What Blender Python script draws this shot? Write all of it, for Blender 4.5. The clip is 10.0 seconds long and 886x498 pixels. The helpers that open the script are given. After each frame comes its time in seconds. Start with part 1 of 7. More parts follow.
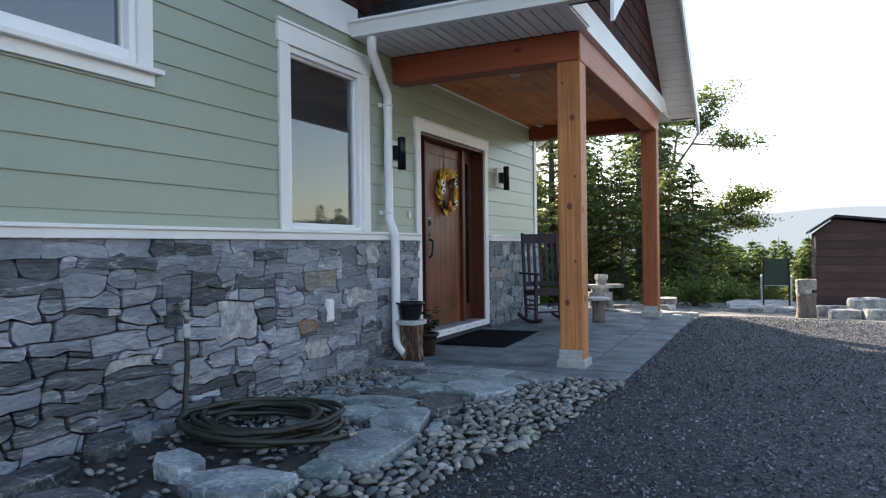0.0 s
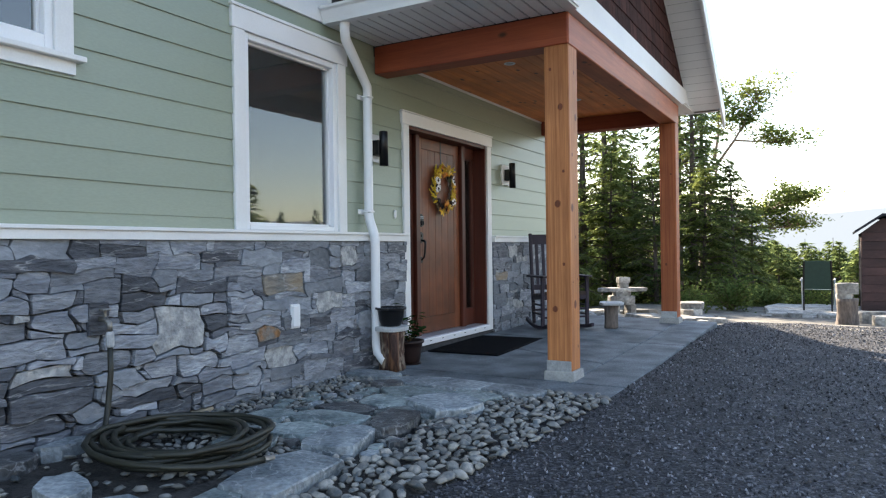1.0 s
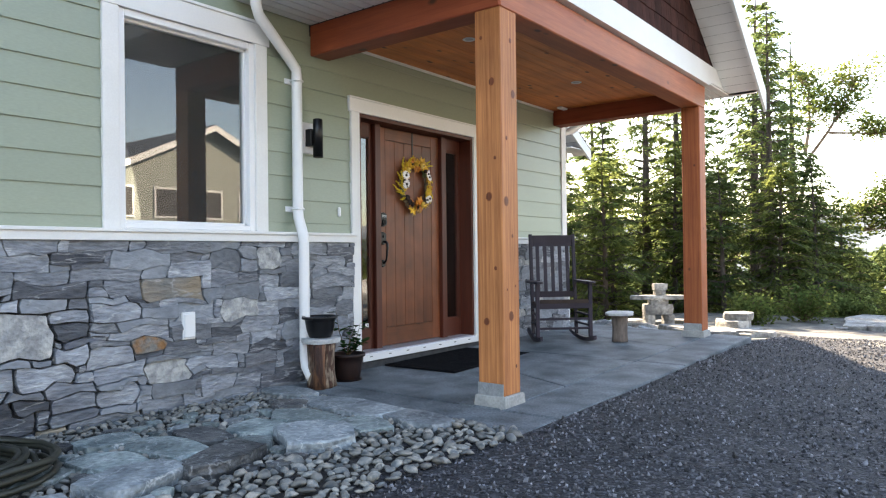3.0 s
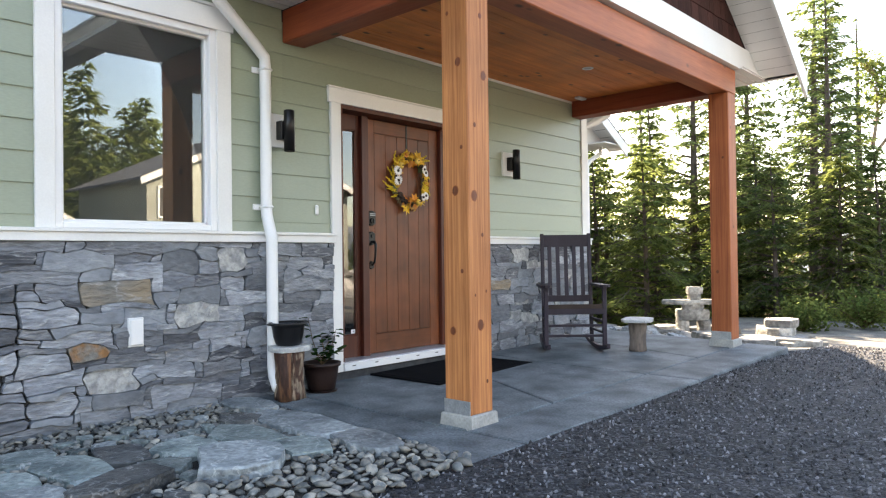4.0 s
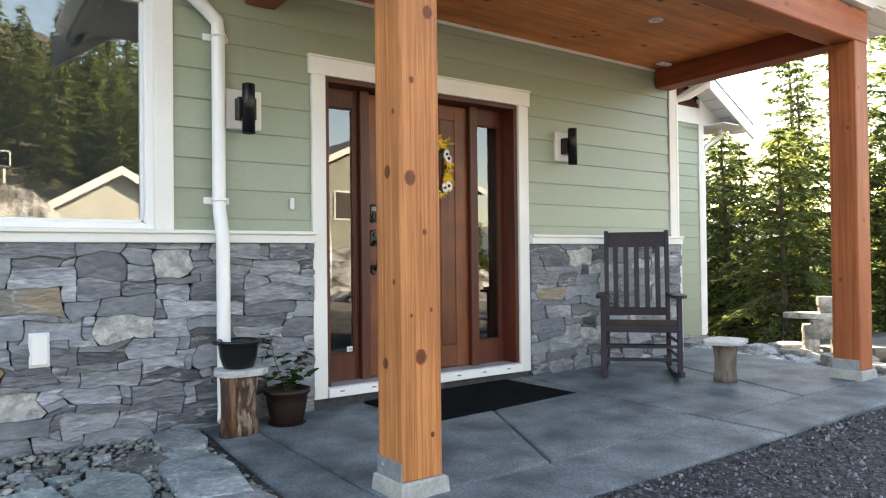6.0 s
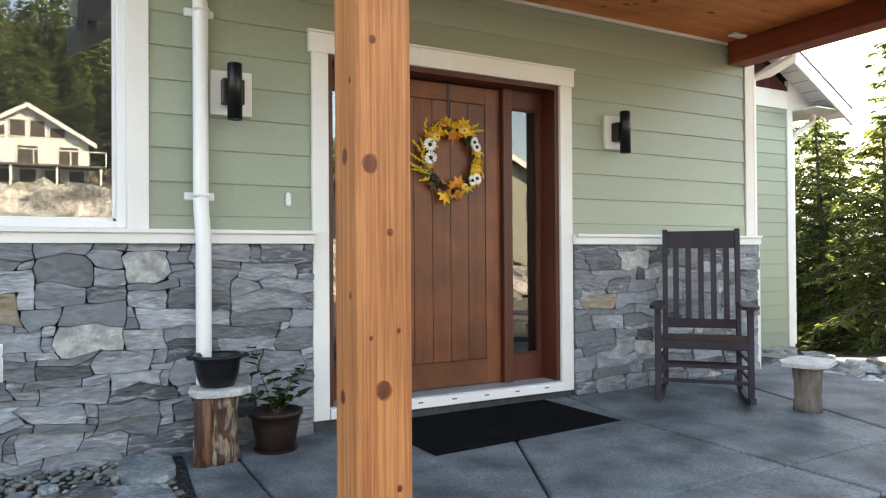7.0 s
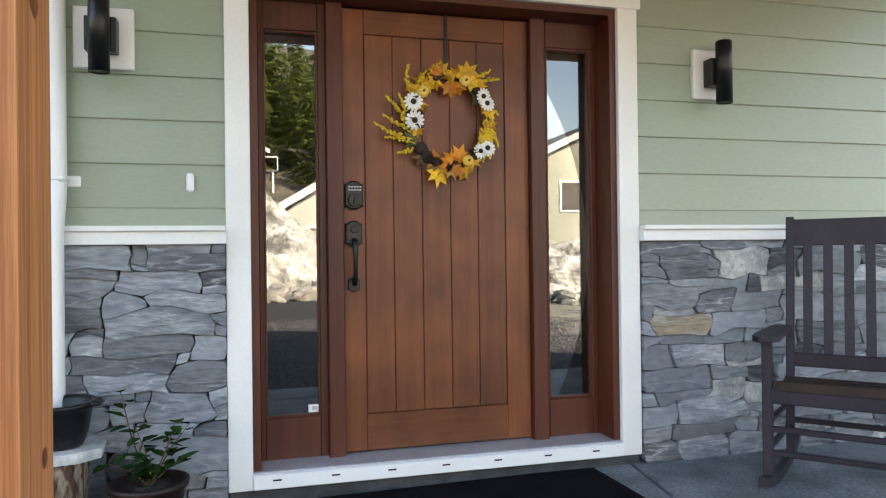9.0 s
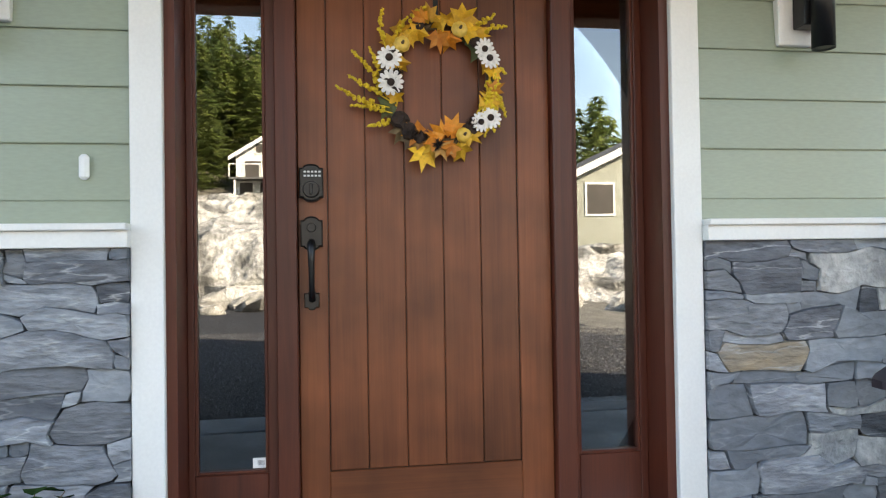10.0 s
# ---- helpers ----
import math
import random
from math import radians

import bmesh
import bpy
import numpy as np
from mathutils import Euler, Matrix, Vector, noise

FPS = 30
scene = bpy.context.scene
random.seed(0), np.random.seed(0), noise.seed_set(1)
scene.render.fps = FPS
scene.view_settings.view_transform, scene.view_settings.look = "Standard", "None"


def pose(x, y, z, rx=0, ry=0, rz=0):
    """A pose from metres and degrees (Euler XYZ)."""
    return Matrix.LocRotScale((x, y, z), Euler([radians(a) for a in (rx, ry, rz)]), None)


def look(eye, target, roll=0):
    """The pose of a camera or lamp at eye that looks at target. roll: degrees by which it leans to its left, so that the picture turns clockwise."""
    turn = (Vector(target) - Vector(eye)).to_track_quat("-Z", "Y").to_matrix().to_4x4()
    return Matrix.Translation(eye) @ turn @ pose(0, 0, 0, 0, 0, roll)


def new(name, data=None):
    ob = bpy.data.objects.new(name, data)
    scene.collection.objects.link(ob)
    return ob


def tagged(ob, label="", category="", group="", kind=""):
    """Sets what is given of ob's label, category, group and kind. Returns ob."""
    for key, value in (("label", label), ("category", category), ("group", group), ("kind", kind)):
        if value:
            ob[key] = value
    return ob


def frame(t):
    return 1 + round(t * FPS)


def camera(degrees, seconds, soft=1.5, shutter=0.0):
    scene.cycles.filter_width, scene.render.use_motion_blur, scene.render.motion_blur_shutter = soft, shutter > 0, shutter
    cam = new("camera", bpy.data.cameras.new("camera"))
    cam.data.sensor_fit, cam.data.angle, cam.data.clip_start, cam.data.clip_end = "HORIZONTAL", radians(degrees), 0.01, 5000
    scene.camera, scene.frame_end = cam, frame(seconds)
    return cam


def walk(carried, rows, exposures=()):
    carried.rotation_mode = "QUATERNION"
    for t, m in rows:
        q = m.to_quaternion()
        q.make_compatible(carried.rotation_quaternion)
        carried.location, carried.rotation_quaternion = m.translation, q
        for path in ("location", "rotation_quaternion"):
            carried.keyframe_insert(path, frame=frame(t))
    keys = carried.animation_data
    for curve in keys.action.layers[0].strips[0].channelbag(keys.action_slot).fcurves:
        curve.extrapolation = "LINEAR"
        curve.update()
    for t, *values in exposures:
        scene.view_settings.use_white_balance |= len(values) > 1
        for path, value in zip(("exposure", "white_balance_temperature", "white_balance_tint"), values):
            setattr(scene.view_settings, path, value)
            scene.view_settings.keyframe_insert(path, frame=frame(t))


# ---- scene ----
cam = camera(64.7, 10.0, soft=1.2)
PATH = [
    (0, (3.337, -7.177, 1.02), (2.468, -5.376, 1.015), -0.7),
    (0.5, (3.468, -6.863, 1.022), (2.541, -5.09, 1.017), -0.6),
    (1, (3.63, -6.525, 1.014), (2.643, -4.785, 1.014), -0.7),
    (1.5, (3.798, -6.195, 1.014), (2.753, -4.49, 1.015), -0.6),
    (2, (3.97, -5.847, 0.991), (2.865, -4.18, 1.001), -0.7),
    (2.5, (4.144, -5.517, 0.982), (2.982, -3.89, 0.995), -0.7),
    (4, (4.428, -4.419, 0.972), (3.077, -2.944, 0.993), -0.7),
    (4.5, (4.448, -4.038, 0.981), (3.026, -2.632, 1.001), -0.7),
    (5, (4.439, -3.638, 0.982), (2.944, -2.31, 1.004), -0.6),
    (5.5, (4.394, -3.25, 0.981), (2.83, -2.004, 1.005), -0.7),
    (7, (3.968, -2.205, 1.016), (2.213, -1.246, 1.035), -0.4),
    (7.5, (3.787, -1.841, 1.026), (1.975, -0.994, 1.043), -0.5),
    (8, (3.583, -1.469, 1.025), (1.723, -0.736, 1.042), -0.4),
    (8.5, (3.35, -1.102, 1.025), (1.447, -0.486, 1.042), -0.5),
    (9, (3.076, -0.784, 1.041), (1.142, -0.276, 1.053), -0.7),
    (9.5, (2.756, -0.504, 1.045), (0.795, -0.109, 1.059), -0.8),
    (10, (2.346, -0.269, 1.034), (0.368, 0.024, 1.067), -0.9),
]
walk(cam, [(t, look(eye, target, roll)) for t, eye, target, roll in PATH],
     exposures=[(0, 2.08, 7150, 12), (1.2, 2.43, 7500, 13), (2.5, 2.75, 7900, 14), (4, 2.95, 8500, 15), (5, 2.99, 9000, 14), (7.3, 3.02, 9000, 12.5), (10, 3.12, 8100, 12)])

# ---- light ----
SUN_EL, SUN_AZ = 30.0, -51.5          # degrees; azimuth from +y towards +x
world = bpy.data.worlds.new("sky")
scene.world = world
world.use_nodes = True
wn = world.node_tree.nodes
sky = wn.new("ShaderNodeTexSky")
sky.sky_type, sky.sun_disc = "NISHITA", False
sky.sun_elevation, sky.sun_rotation = radians(SUN_EL), radians(SUN_AZ)
sky.air_density, sky.dust_density = 1.0, 0.7
wn["Background"].inputs[1].default_value = 0.13
world.node_tree.links.new(sky.outputs[0], wn["Background"].inputs[0])
sun = new("sun", bpy.data.lights.new("sun", "SUN"))
sun.data.energy, sun.data.angle, sun.data.color = 4.2, radians(0.5), (1.0, 0.93, 0.82)
az, el = radians(SUN_AZ), radians(SUN_EL)
TO_SUN = Vector((math.sin(az) * math.cos(el), math.cos(az) * math.cos(el), math.sin(el)))
sun.matrix_world = look(TO_SUN * 60, (0, 0, 0))

# ---- materials ----
def mat(name, c1, c2=None, scale=4.0, rough=0.6, bump=0.15, bscale=60.0, metal=0.0, rnd=0.0, stretch=(1, 1, 1),
        warp=0.0, fine=0.15, bdist=0.004, island=False, spec=0.5, mid=(0.35, 0.65), coat=0.0, vein=0.0, vstretch=(1, 1, 1)):
    """A surface with colour patches at one scale, grain at another, thin pale veins where asked, and relief."""
    m = bpy.data.materials.new(name)
    m.use_nodes = True
    n, l = m.node_tree.nodes, m.node_tree.links
    b = n["Principled BSDF"]
    b.inputs["Roughness"].default_value, b.inputs["Metallic"].default_value = rough, metal
    b.inputs["Specular IOR Level"].default_value, b.inputs["Coat Weight"].default_value = spec, coat
    tc, mp = n.new("ShaderNodeTexCoord"), n.new("ShaderNodeMapping")
    l.new(tc.outputs["Object"], mp.inputs["Vector"])
    mp.inputs["Scale"].default_value = stretch
    src = n.new("ShaderNodeNewGeometry").outputs["Random Per Island"] if island else n.new("ShaderNodeObjectInfo").outputs["Random"]
    if rnd:
        mul = n.new("ShaderNodeMath"); mul.operation = "MULTIPLY"; mul.inputs[1].default_value = 37.0
        l.new(src, mul.inputs[0]); l.new(mul.outputs[0], mp.inputs["Location"])
    big = n.new("ShaderNodeTexNoise"); big.inputs["Scale"].default_value, big.inputs["Detail"].default_value, big.inputs["Distortion"].default_value = scale, 5, warp
    sm = n.new("ShaderNodeTexNoise"); sm.inputs["Scale"].default_value, sm.inputs["Detail"].default_value = bscale, 6
    l.new(mp.outputs[0], big.inputs["Vector"]); l.new(mp.outputs[0], sm.inputs["Vector"])
    ramp = n.new("ShaderNodeValToRGB")
    ramp.color_ramp.elements[0].position, ramp.color_ramp.elements[1].position = mid
    ramp.color_ramp.elements[0].color, ramp.color_ramp.elements[1].color = (*c1, 1), (*(c2 or c1), 1)
    l.new(big.outputs["Fac"], ramp.inputs[0])
    hsv = n.new("ShaderNodeHueSaturation")
    col = ramp.outputs[0]
    if vein:
        vm = n.new("ShaderNodeMapping"); vm.inputs["Scale"].default_value = vstretch
        l.new(mp.outputs[0], vm.inputs["Vector"])
        vn = n.new("ShaderNodeTexNoise"); vn.inputs["Scale"].default_value, vn.inputs["Detail"].default_value = 5.0, 6
        l.new(vm.outputs[0], vn.inputs["Vector"])
        vr = n.new("ShaderNodeValToRGB")
        e = vr.color_ramp.elements
        e[0].position, e[1].position = 0.485, 0.515
        e[0].color, e[1].color = (0, 0, 0, 1), (0, 0, 0, 1)
        pk = e.new(0.5); pk.color = (vein, vein, vein, 1)
        l.new(vn.outputs["Fac"], vr.inputs[0])
        vx = n.new("ShaderNodeMix"); vx.data_type = "RGBA"
        l.new(vr.outputs[0], vx.inputs[0]); l.new(col, vx.inputs[6]); vx.inputs[7].default_value = (0.46, 0.47, 0.47, 1)
        col = vx.outputs[2]
    l.new(col, hsv.inputs["Color"])
    val = n.new("ShaderNodeMapRange"); val.inputs["From Min"].default_value, val.inputs["From Max"].default_value = 0.3, 0.7
    val.inputs["To Min"].default_value, val.inputs["To Max"].default_value = 1 - fine, 1 + fine
    l.new(sm.outputs["Fac"], val.inputs["Value"])
    out = val.outputs[0]
    if rnd:
        v2 = n.new("ShaderNodeMapRange"); v2.inputs["To Min"].default_value, v2.inputs["To Max"].default_value = 1 - rnd, 1 + rnd
        l.new(src, v2.inputs["Value"])
        mm = n.new("ShaderNodeMath"); mm.operation = "MULTIPLY"
        l.new(out, mm.inputs[0]); l.new(v2.outputs[0], mm.inputs[1]); out = mm.outputs[0]
    l.new(out, hsv.inputs["Value"])
    l.new(hsv.outputs[0], b.inputs["Base Color"])
    if bump:
        bp = n.new("ShaderNodeBump"); bp.inputs["Strength"].default_value, bp.inputs["Distance"].default_value = bump, bdist
        l.new(sm.outputs["Fac"], bp.inputs["Height"]); l.new(bp.outputs[0], b.inputs["Normal"])
    return m


def wood(name, c1, c2, axis, rough=0.55, rings=55.0, knots=0.0, knot_c=(0.07, 0.025, 0.012), spec=0.35, rnd=0.08, long=1.3, contrast=(0.3, 0.72), along=0.045, blotch=0.18):
    """Sawn wood with grain along one axis, growth rings and, where asked, knots."""
    m = bpy.data.materials.new(name)
    m.use_nodes = True
    n, l = m.node_tree.nodes, m.node_tree.links
    b = n["Principled BSDF"]
    b.inputs["Roughness"].default_value, b.inputs["Specular IOR Level"].default_value = rough, spec
    tc, mp = n.new("ShaderNodeTexCoord"), n.new("ShaderNodeMapping")
    l.new(tc.outputs["Object"], mp.inputs["Vector"])
    s = [1.0, 1.0, 1.0]; s["xyz".index(axis)] = along
    mp.inputs["Scale"].default_value = s
    src = n.new("ShaderNodeObjectInfo").outputs["Random"]
    mul = n.new("ShaderNodeMath"); mul.operation = "MULTIPLY"; mul.inputs[1].default_value = 23.0
    l.new(src, mul.inputs[0]); l.new(mul.outputs[0], mp.inputs["Location"])
    g = n.new("ShaderNodeTexNoise"); g.inputs["Scale"].default_value, g.inputs["Detail"].default_value, g.inputs["Distortion"].default_value = rings * 0.35, 3, 0.8
    f = n.new("ShaderNodeTexNoise"); f.inputs["Scale"].default_value, f.inputs["Detail"].default_value = rings * 3, 3
    p = n.new("ShaderNodeTexNoise"); p.inputs["Scale"].default_value, p.inputs["Detail"].default_value = long, 3
    for t in (g, f):
        l.new(mp.outputs[0], t.inputs["Vector"])
    l.new(tc.outputs["Object"], p.inputs["Vector"])
    a = n.new("ShaderNodeMath"); a.operation = "MULTIPLY_ADD"; a.inputs[1].default_value = 0.35
    l.new(f.outputs["Fac"], a.inputs[0])
    a0 = n.new("ShaderNodeMath"); a0.operation = "MULTIPLY"; a0.inputs[1].default_value = 0.65
    l.new(g.outputs["Fac"], a0.inputs[0]); l.new(a0.outputs[0], a.inputs[2])
    ramp = n.new("ShaderNodeValToRGB")
    ramp.color_ramp.elements[0].position, ramp.color_ramp.elements[1].position = contrast
    ramp.color_ramp.elements[0].color, ramp.color_ramp.elements[1].color = (*c1, 1), (*c2, 1)
    l.new(a.outputs[0], ramp.inputs[0])
    col = ramp.outputs[0]
    if knots:
        v = n.new("ShaderNodeTexVoronoi"); v.inputs["Scale"].default_value = knots
        mk = n.new("ShaderNodeMapping"); ks = [1.0, 1.0, 1.0]; ks["xyz".index(axis)] = 0.55
        mk.inputs["Scale"].default_value = ks
        l.new(tc.outputs["Object"], mk.inputs["Vector"]); l.new(mk.outputs[0], v.inputs["Vector"])
        kr = n.new("ShaderNodeValToRGB"); kr.color_ramp.elements[0].position, kr.color_ramp.elements[1].position = 0.07, 0.16
        kr.color_ramp.elements[0].color, kr.color_ramp.elements[1].color = (1, 1, 1, 1), (0, 0, 0, 1)
        l.new(v.outputs["Distance"], kr.inputs[0])
        mx = n.new("ShaderNodeMix"); mx.data_type = "RGBA"
        l.new(kr.outputs[0], mx.inputs[0]); l.new(col, mx.inputs[6]); mx.inputs[7].default_value = (*knot_c, 1)
        col = mx.outputs[2]
    hsv = n.new("ShaderNodeHueSaturation")
    l.new(col, hsv.inputs["Color"])
    vr = n.new("ShaderNodeMapRange"); vr.inputs["From Min"].default_value, vr.inputs["From Max"].default_value = 0.3, 0.7
    vr.inputs["To Min"].default_value, vr.inputs["To Max"].default_value = 1 - blotch, 1 + blotch
    l.new(p.outputs["Fac"], vr.inputs["Value"])
    v2 = n.new("ShaderNodeMapRange"); v2.inputs["To Min"].default_value, v2.inputs["To Max"].default_value = 1 - rnd, 1 + rnd
    l.new(src, v2.inputs["Value"])
    mm = n.new("ShaderNodeMath"); mm.operation = "MULTIPLY"
    l.new(vr.outputs[0], mm.inputs[0]); l.new(v2.outputs[0], mm.inputs[1]); l.new(mm.outputs[0], hsv.inputs["Value"])
    l.new(hsv.outputs[0], b.inputs["Base Color"])
    bp = n.new("ShaderNodeBump"); bp.inputs["Strength"].default_value, bp.inputs["Distance"].default_value = 0.18, 0.002
    l.new(a.outputs[0], bp.inputs["Height"]); l.new(bp.outputs[0], b.inputs["Normal"])
    return m


def leaf_mat(name, c1, c2, through_light=0.45, scale=0.9):
    """Leaves: matt, part of the light passing through them."""
    m = bpy.data.materials.new(name)
    m.use_nodes = True
    n, l = m.node_tree.nodes, m.node_tree.links
    n.remove(n["Principled BSDF"])
    tc, nz, ramp = n.new("ShaderNodeTexCoord"), n.new("ShaderNodeTexNoise"), n.new("ShaderNodeValToRGB")
    nz.inputs["Scale"].default_value, nz.inputs["Detail"].default_value = scale, 3
    l.new(tc.outputs["Object"], nz.inputs["Vector"])
    ramp.color_ramp.elements[0].position, ramp.color_ramp.elements[1].position = 0.35, 0.65
    ramp.color_ramp.elements[0].color, ramp.color_ramp.elements[1].color = (*c1, 1), (*c2, 1)
    l.new(nz.outputs["Fac"], ramp.inputs[0])
    hsv = n.new("ShaderNodeHueSaturation")
    mr = n.new("ShaderNodeMapRange"); mr.inputs["To Min"].default_value, mr.inputs["To Max"].default_value = 0.6, 1.4
    l.new(n.new("ShaderNodeNewGeometry").outputs["Random Per Island"], mr.inputs["Value"])
    l.new(mr.outputs[0], hsv.inputs["Value"]); l.new(ramp.outputs[0], hsv.inputs["Color"])
    d, t, mx = n.new("ShaderNodeBsdfDiffuse"), n.new("ShaderNodeBsdfTranslucent"), n.new("ShaderNodeMixShader")
    l.new(hsv.outputs[0], d.inputs[0]); l.new(hsv.outputs[0], t.inputs[0])
    mx.inputs[0].default_value = through_light
    l.new(d.outputs[0], mx.inputs[1]); l.new(t.outputs[0], mx.inputs[2]); l.new(mx.outputs[0], n["Material Output"].inputs[0])
    return m


def glass_mat(name, tint=(0.9, 0.93, 0.92), ior=2.25, veil=0.0):
    """A double-glazed pane: clear, with a mirror image that grows towards grazing views."""
    m = bpy.data.materials.new(name)
    m.use_nodes = True
    n, l = m.node_tree.nodes, m.node_tree.links
    n.remove(n["Principled BSDF"])
    fr = n.new("ShaderNodeFresnel"); fr.inputs[0].default_value = ior
    g, t, mx = n.new("ShaderNodeBsdfGlossy"), n.new("ShaderNodeBsdfTransparent"), n.new("ShaderNodeMixShader")
    g.inputs["Roughness"].default_value = 0.0
    t.inputs[0].default_value = (*tint, 1)
    l.new(fr.outputs[0], mx.inputs[0]); l.new(t.outputs[0], mx.inputs[1]); l.new(g.outputs[0], mx.inputs[2])
    out = mx
    # pale diffuse share painted over the pane to haze its mirror image
    if veil:
        film, out = n.new("ShaderNodeBsdfDiffuse"), n.new("ShaderNodeMixShader")
        film.inputs[0].default_value = (0.75, 0.78, 0.74, 1)
        out.inputs[0].default_value = veil
        l.new(mx.outputs[0], out.inputs[1]); l.new(film.outputs[0], out.inputs[2])
    l.new(out.outputs[0], n["Material Output"].inputs[0])
    return m


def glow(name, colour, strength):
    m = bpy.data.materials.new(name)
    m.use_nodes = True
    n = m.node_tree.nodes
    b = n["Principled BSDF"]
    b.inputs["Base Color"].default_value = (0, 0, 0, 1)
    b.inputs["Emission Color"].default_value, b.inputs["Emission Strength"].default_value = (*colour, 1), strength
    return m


M_SIDING = mat("green_siding", (0.252, 0.296, 0.219), (0.278, 0.322, 0.241), 1.2, 0.38, 0.03, 140, rnd=0.03, spec=0.65, stretch=(1, 0.25, 1), fine=0.05)
M_WHITE = mat("white_trim", (0.72, 0.72, 0.70), (0.78, 0.78, 0.76), 2.0, 0.45, 0.05, 90, fine=0.03)
M_VINYL = mat("white_vinyl", (0.76, 0.77, 0.77), (0.8, 0.8, 0.8), 2.0, 0.3, 0.0, 90, fine=0.02)
M_STONE = mat("grey_ledgestone", (0.135, 0.148, 0.172), (0.290, 0.308, 0.332), 4.5, 0.75, 1.0, 34, rnd=0.42, warp=0.5, fine=0.30, bdist=0.016, stretch=(1, 0.42, 1.5), mid=(0.33, 0.68), vein=0.45, vstretch=(1, 0.8, 1.3))
M_STONE_BLUE = mat("smooth_blue_stone", (0.150, 0.168, 0.192), (0.215, 0.235, 0.258), 3.0, 0.7, 0.7, 30, rnd=0.3, warp=0.4, fine=0.18, bdist=0.010, stretch=(1, 0.6, 1.2), vein=0.2, vstretch=(1, 0.7, 1.2))
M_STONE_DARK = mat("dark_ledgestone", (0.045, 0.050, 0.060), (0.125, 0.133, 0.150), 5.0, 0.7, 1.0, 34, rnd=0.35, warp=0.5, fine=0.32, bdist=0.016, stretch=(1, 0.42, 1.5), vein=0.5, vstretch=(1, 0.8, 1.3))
M_STONE_PALE = mat("pale_mottled_stone", (0.27, 0.275, 0.275), (0.43, 0.43, 0.415), 11.0, 0.8, 0.9, 30, rnd=0.15, fine=0.2, bdist=0.02, mid=(0.42, 0.58))
M_STONE_TAN = mat("tan_stone", (0.20, 0.20, 0.19), (0.38, 0.29, 0.19), 6.0, 0.8, 0.8, 30, rnd=0.15, fine=0.2, bdist=0.02, stretch=(1, 0.4, 1.4), vein=0.5)
M_STONE_RUST = mat("rusty_stone", (0.20, 0.19, 0.17), (0.27, 0.13, 0.05), 9.0, 0.8, 0.8, 30, rnd=0.1, fine=0.2, bdist=0.02, mid=(0.42, 0.58))
M_MORTAR = mat("dark_joint", (0.03, 0.032, 0.036), (0.055, 0.057, 0.06), 12, 0.9, 0.5, 50)
M_POST = wood("fir_post", (0.31, 0.100, 0.034), (0.53, 0.212, 0.076), "z", 0.55, 190, contrast=(0.38, 0.62), long=1.6, along=0.016)
# far post: a redder, slightly darker tone than the near one
M_POST_RED = wood("redder_fir_post", (0.28, 0.068, 0.024), (0.47, 0.140, 0.050), "z", 0.55, 170, contrast=(0.38, 0.62), long=1.6, along=0.016)
M_KNOT = wood("fir_knot", (0.10, 0.026, 0.011), (0.22, 0.060, 0.022), "z", 0.5, 120)
M_KNOT_RIM = wood("fir_knot_rim", (0.22, 0.055, 0.018), (0.34, 0.105, 0.034), "z", 0.5, 120)
# side beams (x) take a darker, redder tone than the front beam (y)
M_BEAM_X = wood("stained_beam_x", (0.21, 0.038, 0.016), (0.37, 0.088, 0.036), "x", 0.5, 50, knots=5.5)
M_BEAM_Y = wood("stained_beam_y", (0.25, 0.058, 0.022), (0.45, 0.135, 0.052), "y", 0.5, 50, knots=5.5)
M_CEIL = wood("cedar_ceiling", (0.42, 0.108, 0.028), (0.74, 0.26, 0.072), "y", 0.5, 45, knots=6.5, long=2.2)
M_DOOR = wood("stained_door", (0.100, 0.025, 0.009), (0.185, 0.055, 0.020), "z", 0.42, 60, spec=0.4, rnd=0.16, long=3.2, contrast=(0.25, 0.75), along=0.03, blotch=0.34)
M_DOOR_FRAME = wood("dark_door_frame", (0.062, 0.013, 0.007), (0.115, 0.026, 0.012), "z", 0.45, 60, spec=0.4, rnd=0.06)
M_BLACK = mat("black_metal", (0.007, 0.007, 0.008), (0.011, 0.011, 0.012), 10, 0.36, 0.05, 200, metal=0.3)
M_RUBBER = mat("black_mat", (0.004, 0.004, 0.005), (0.007, 0.007, 0.008), 5, 0.95, 0.8, 300, bdist=0.003, spec=0.08)
M_CONC = mat("grey_concrete", (0.058, 0.073, 0.082), (0.165, 0.190, 0.203), 3.2, 0.72, 0.6, 75, fine=0.38, bdist=0.003)
M_PIER = mat("pale_concrete", (0.30, 0.30, 0.285), (0.40, 0.395, 0.37), 9, 0.85, 0.4, 70, bdist=0.003)
M_CHIP = mat("gravel_chip", (0.019, 0.020, 0.024), (0.175, 0.178, 0.195), 1.5, 0.7, 0.2, 60, rnd=0.9, island=True)
M_DRIVE = mat("pale_sandy_drive", (0.10, 0.094, 0.082), (0.22, 0.205, 0.175), 2.6, 0.95, 0.8, 14, fine=0.25, bdist=0.03)
M_PEBBLE = mat("river_pebble", (0.075, 0.09, 0.095), (0.30, 0.275, 0.235), 0.8, 0.6, 0.3, 14, rnd=0.5, fine=0.2)
M_PEBBLES = mat("river_pebbles", (0.07, 0.084, 0.09), (0.28, 0.258, 0.22), 5, 0.6, 0.3, 60, rnd=0.5, fine=0.15, island=True)
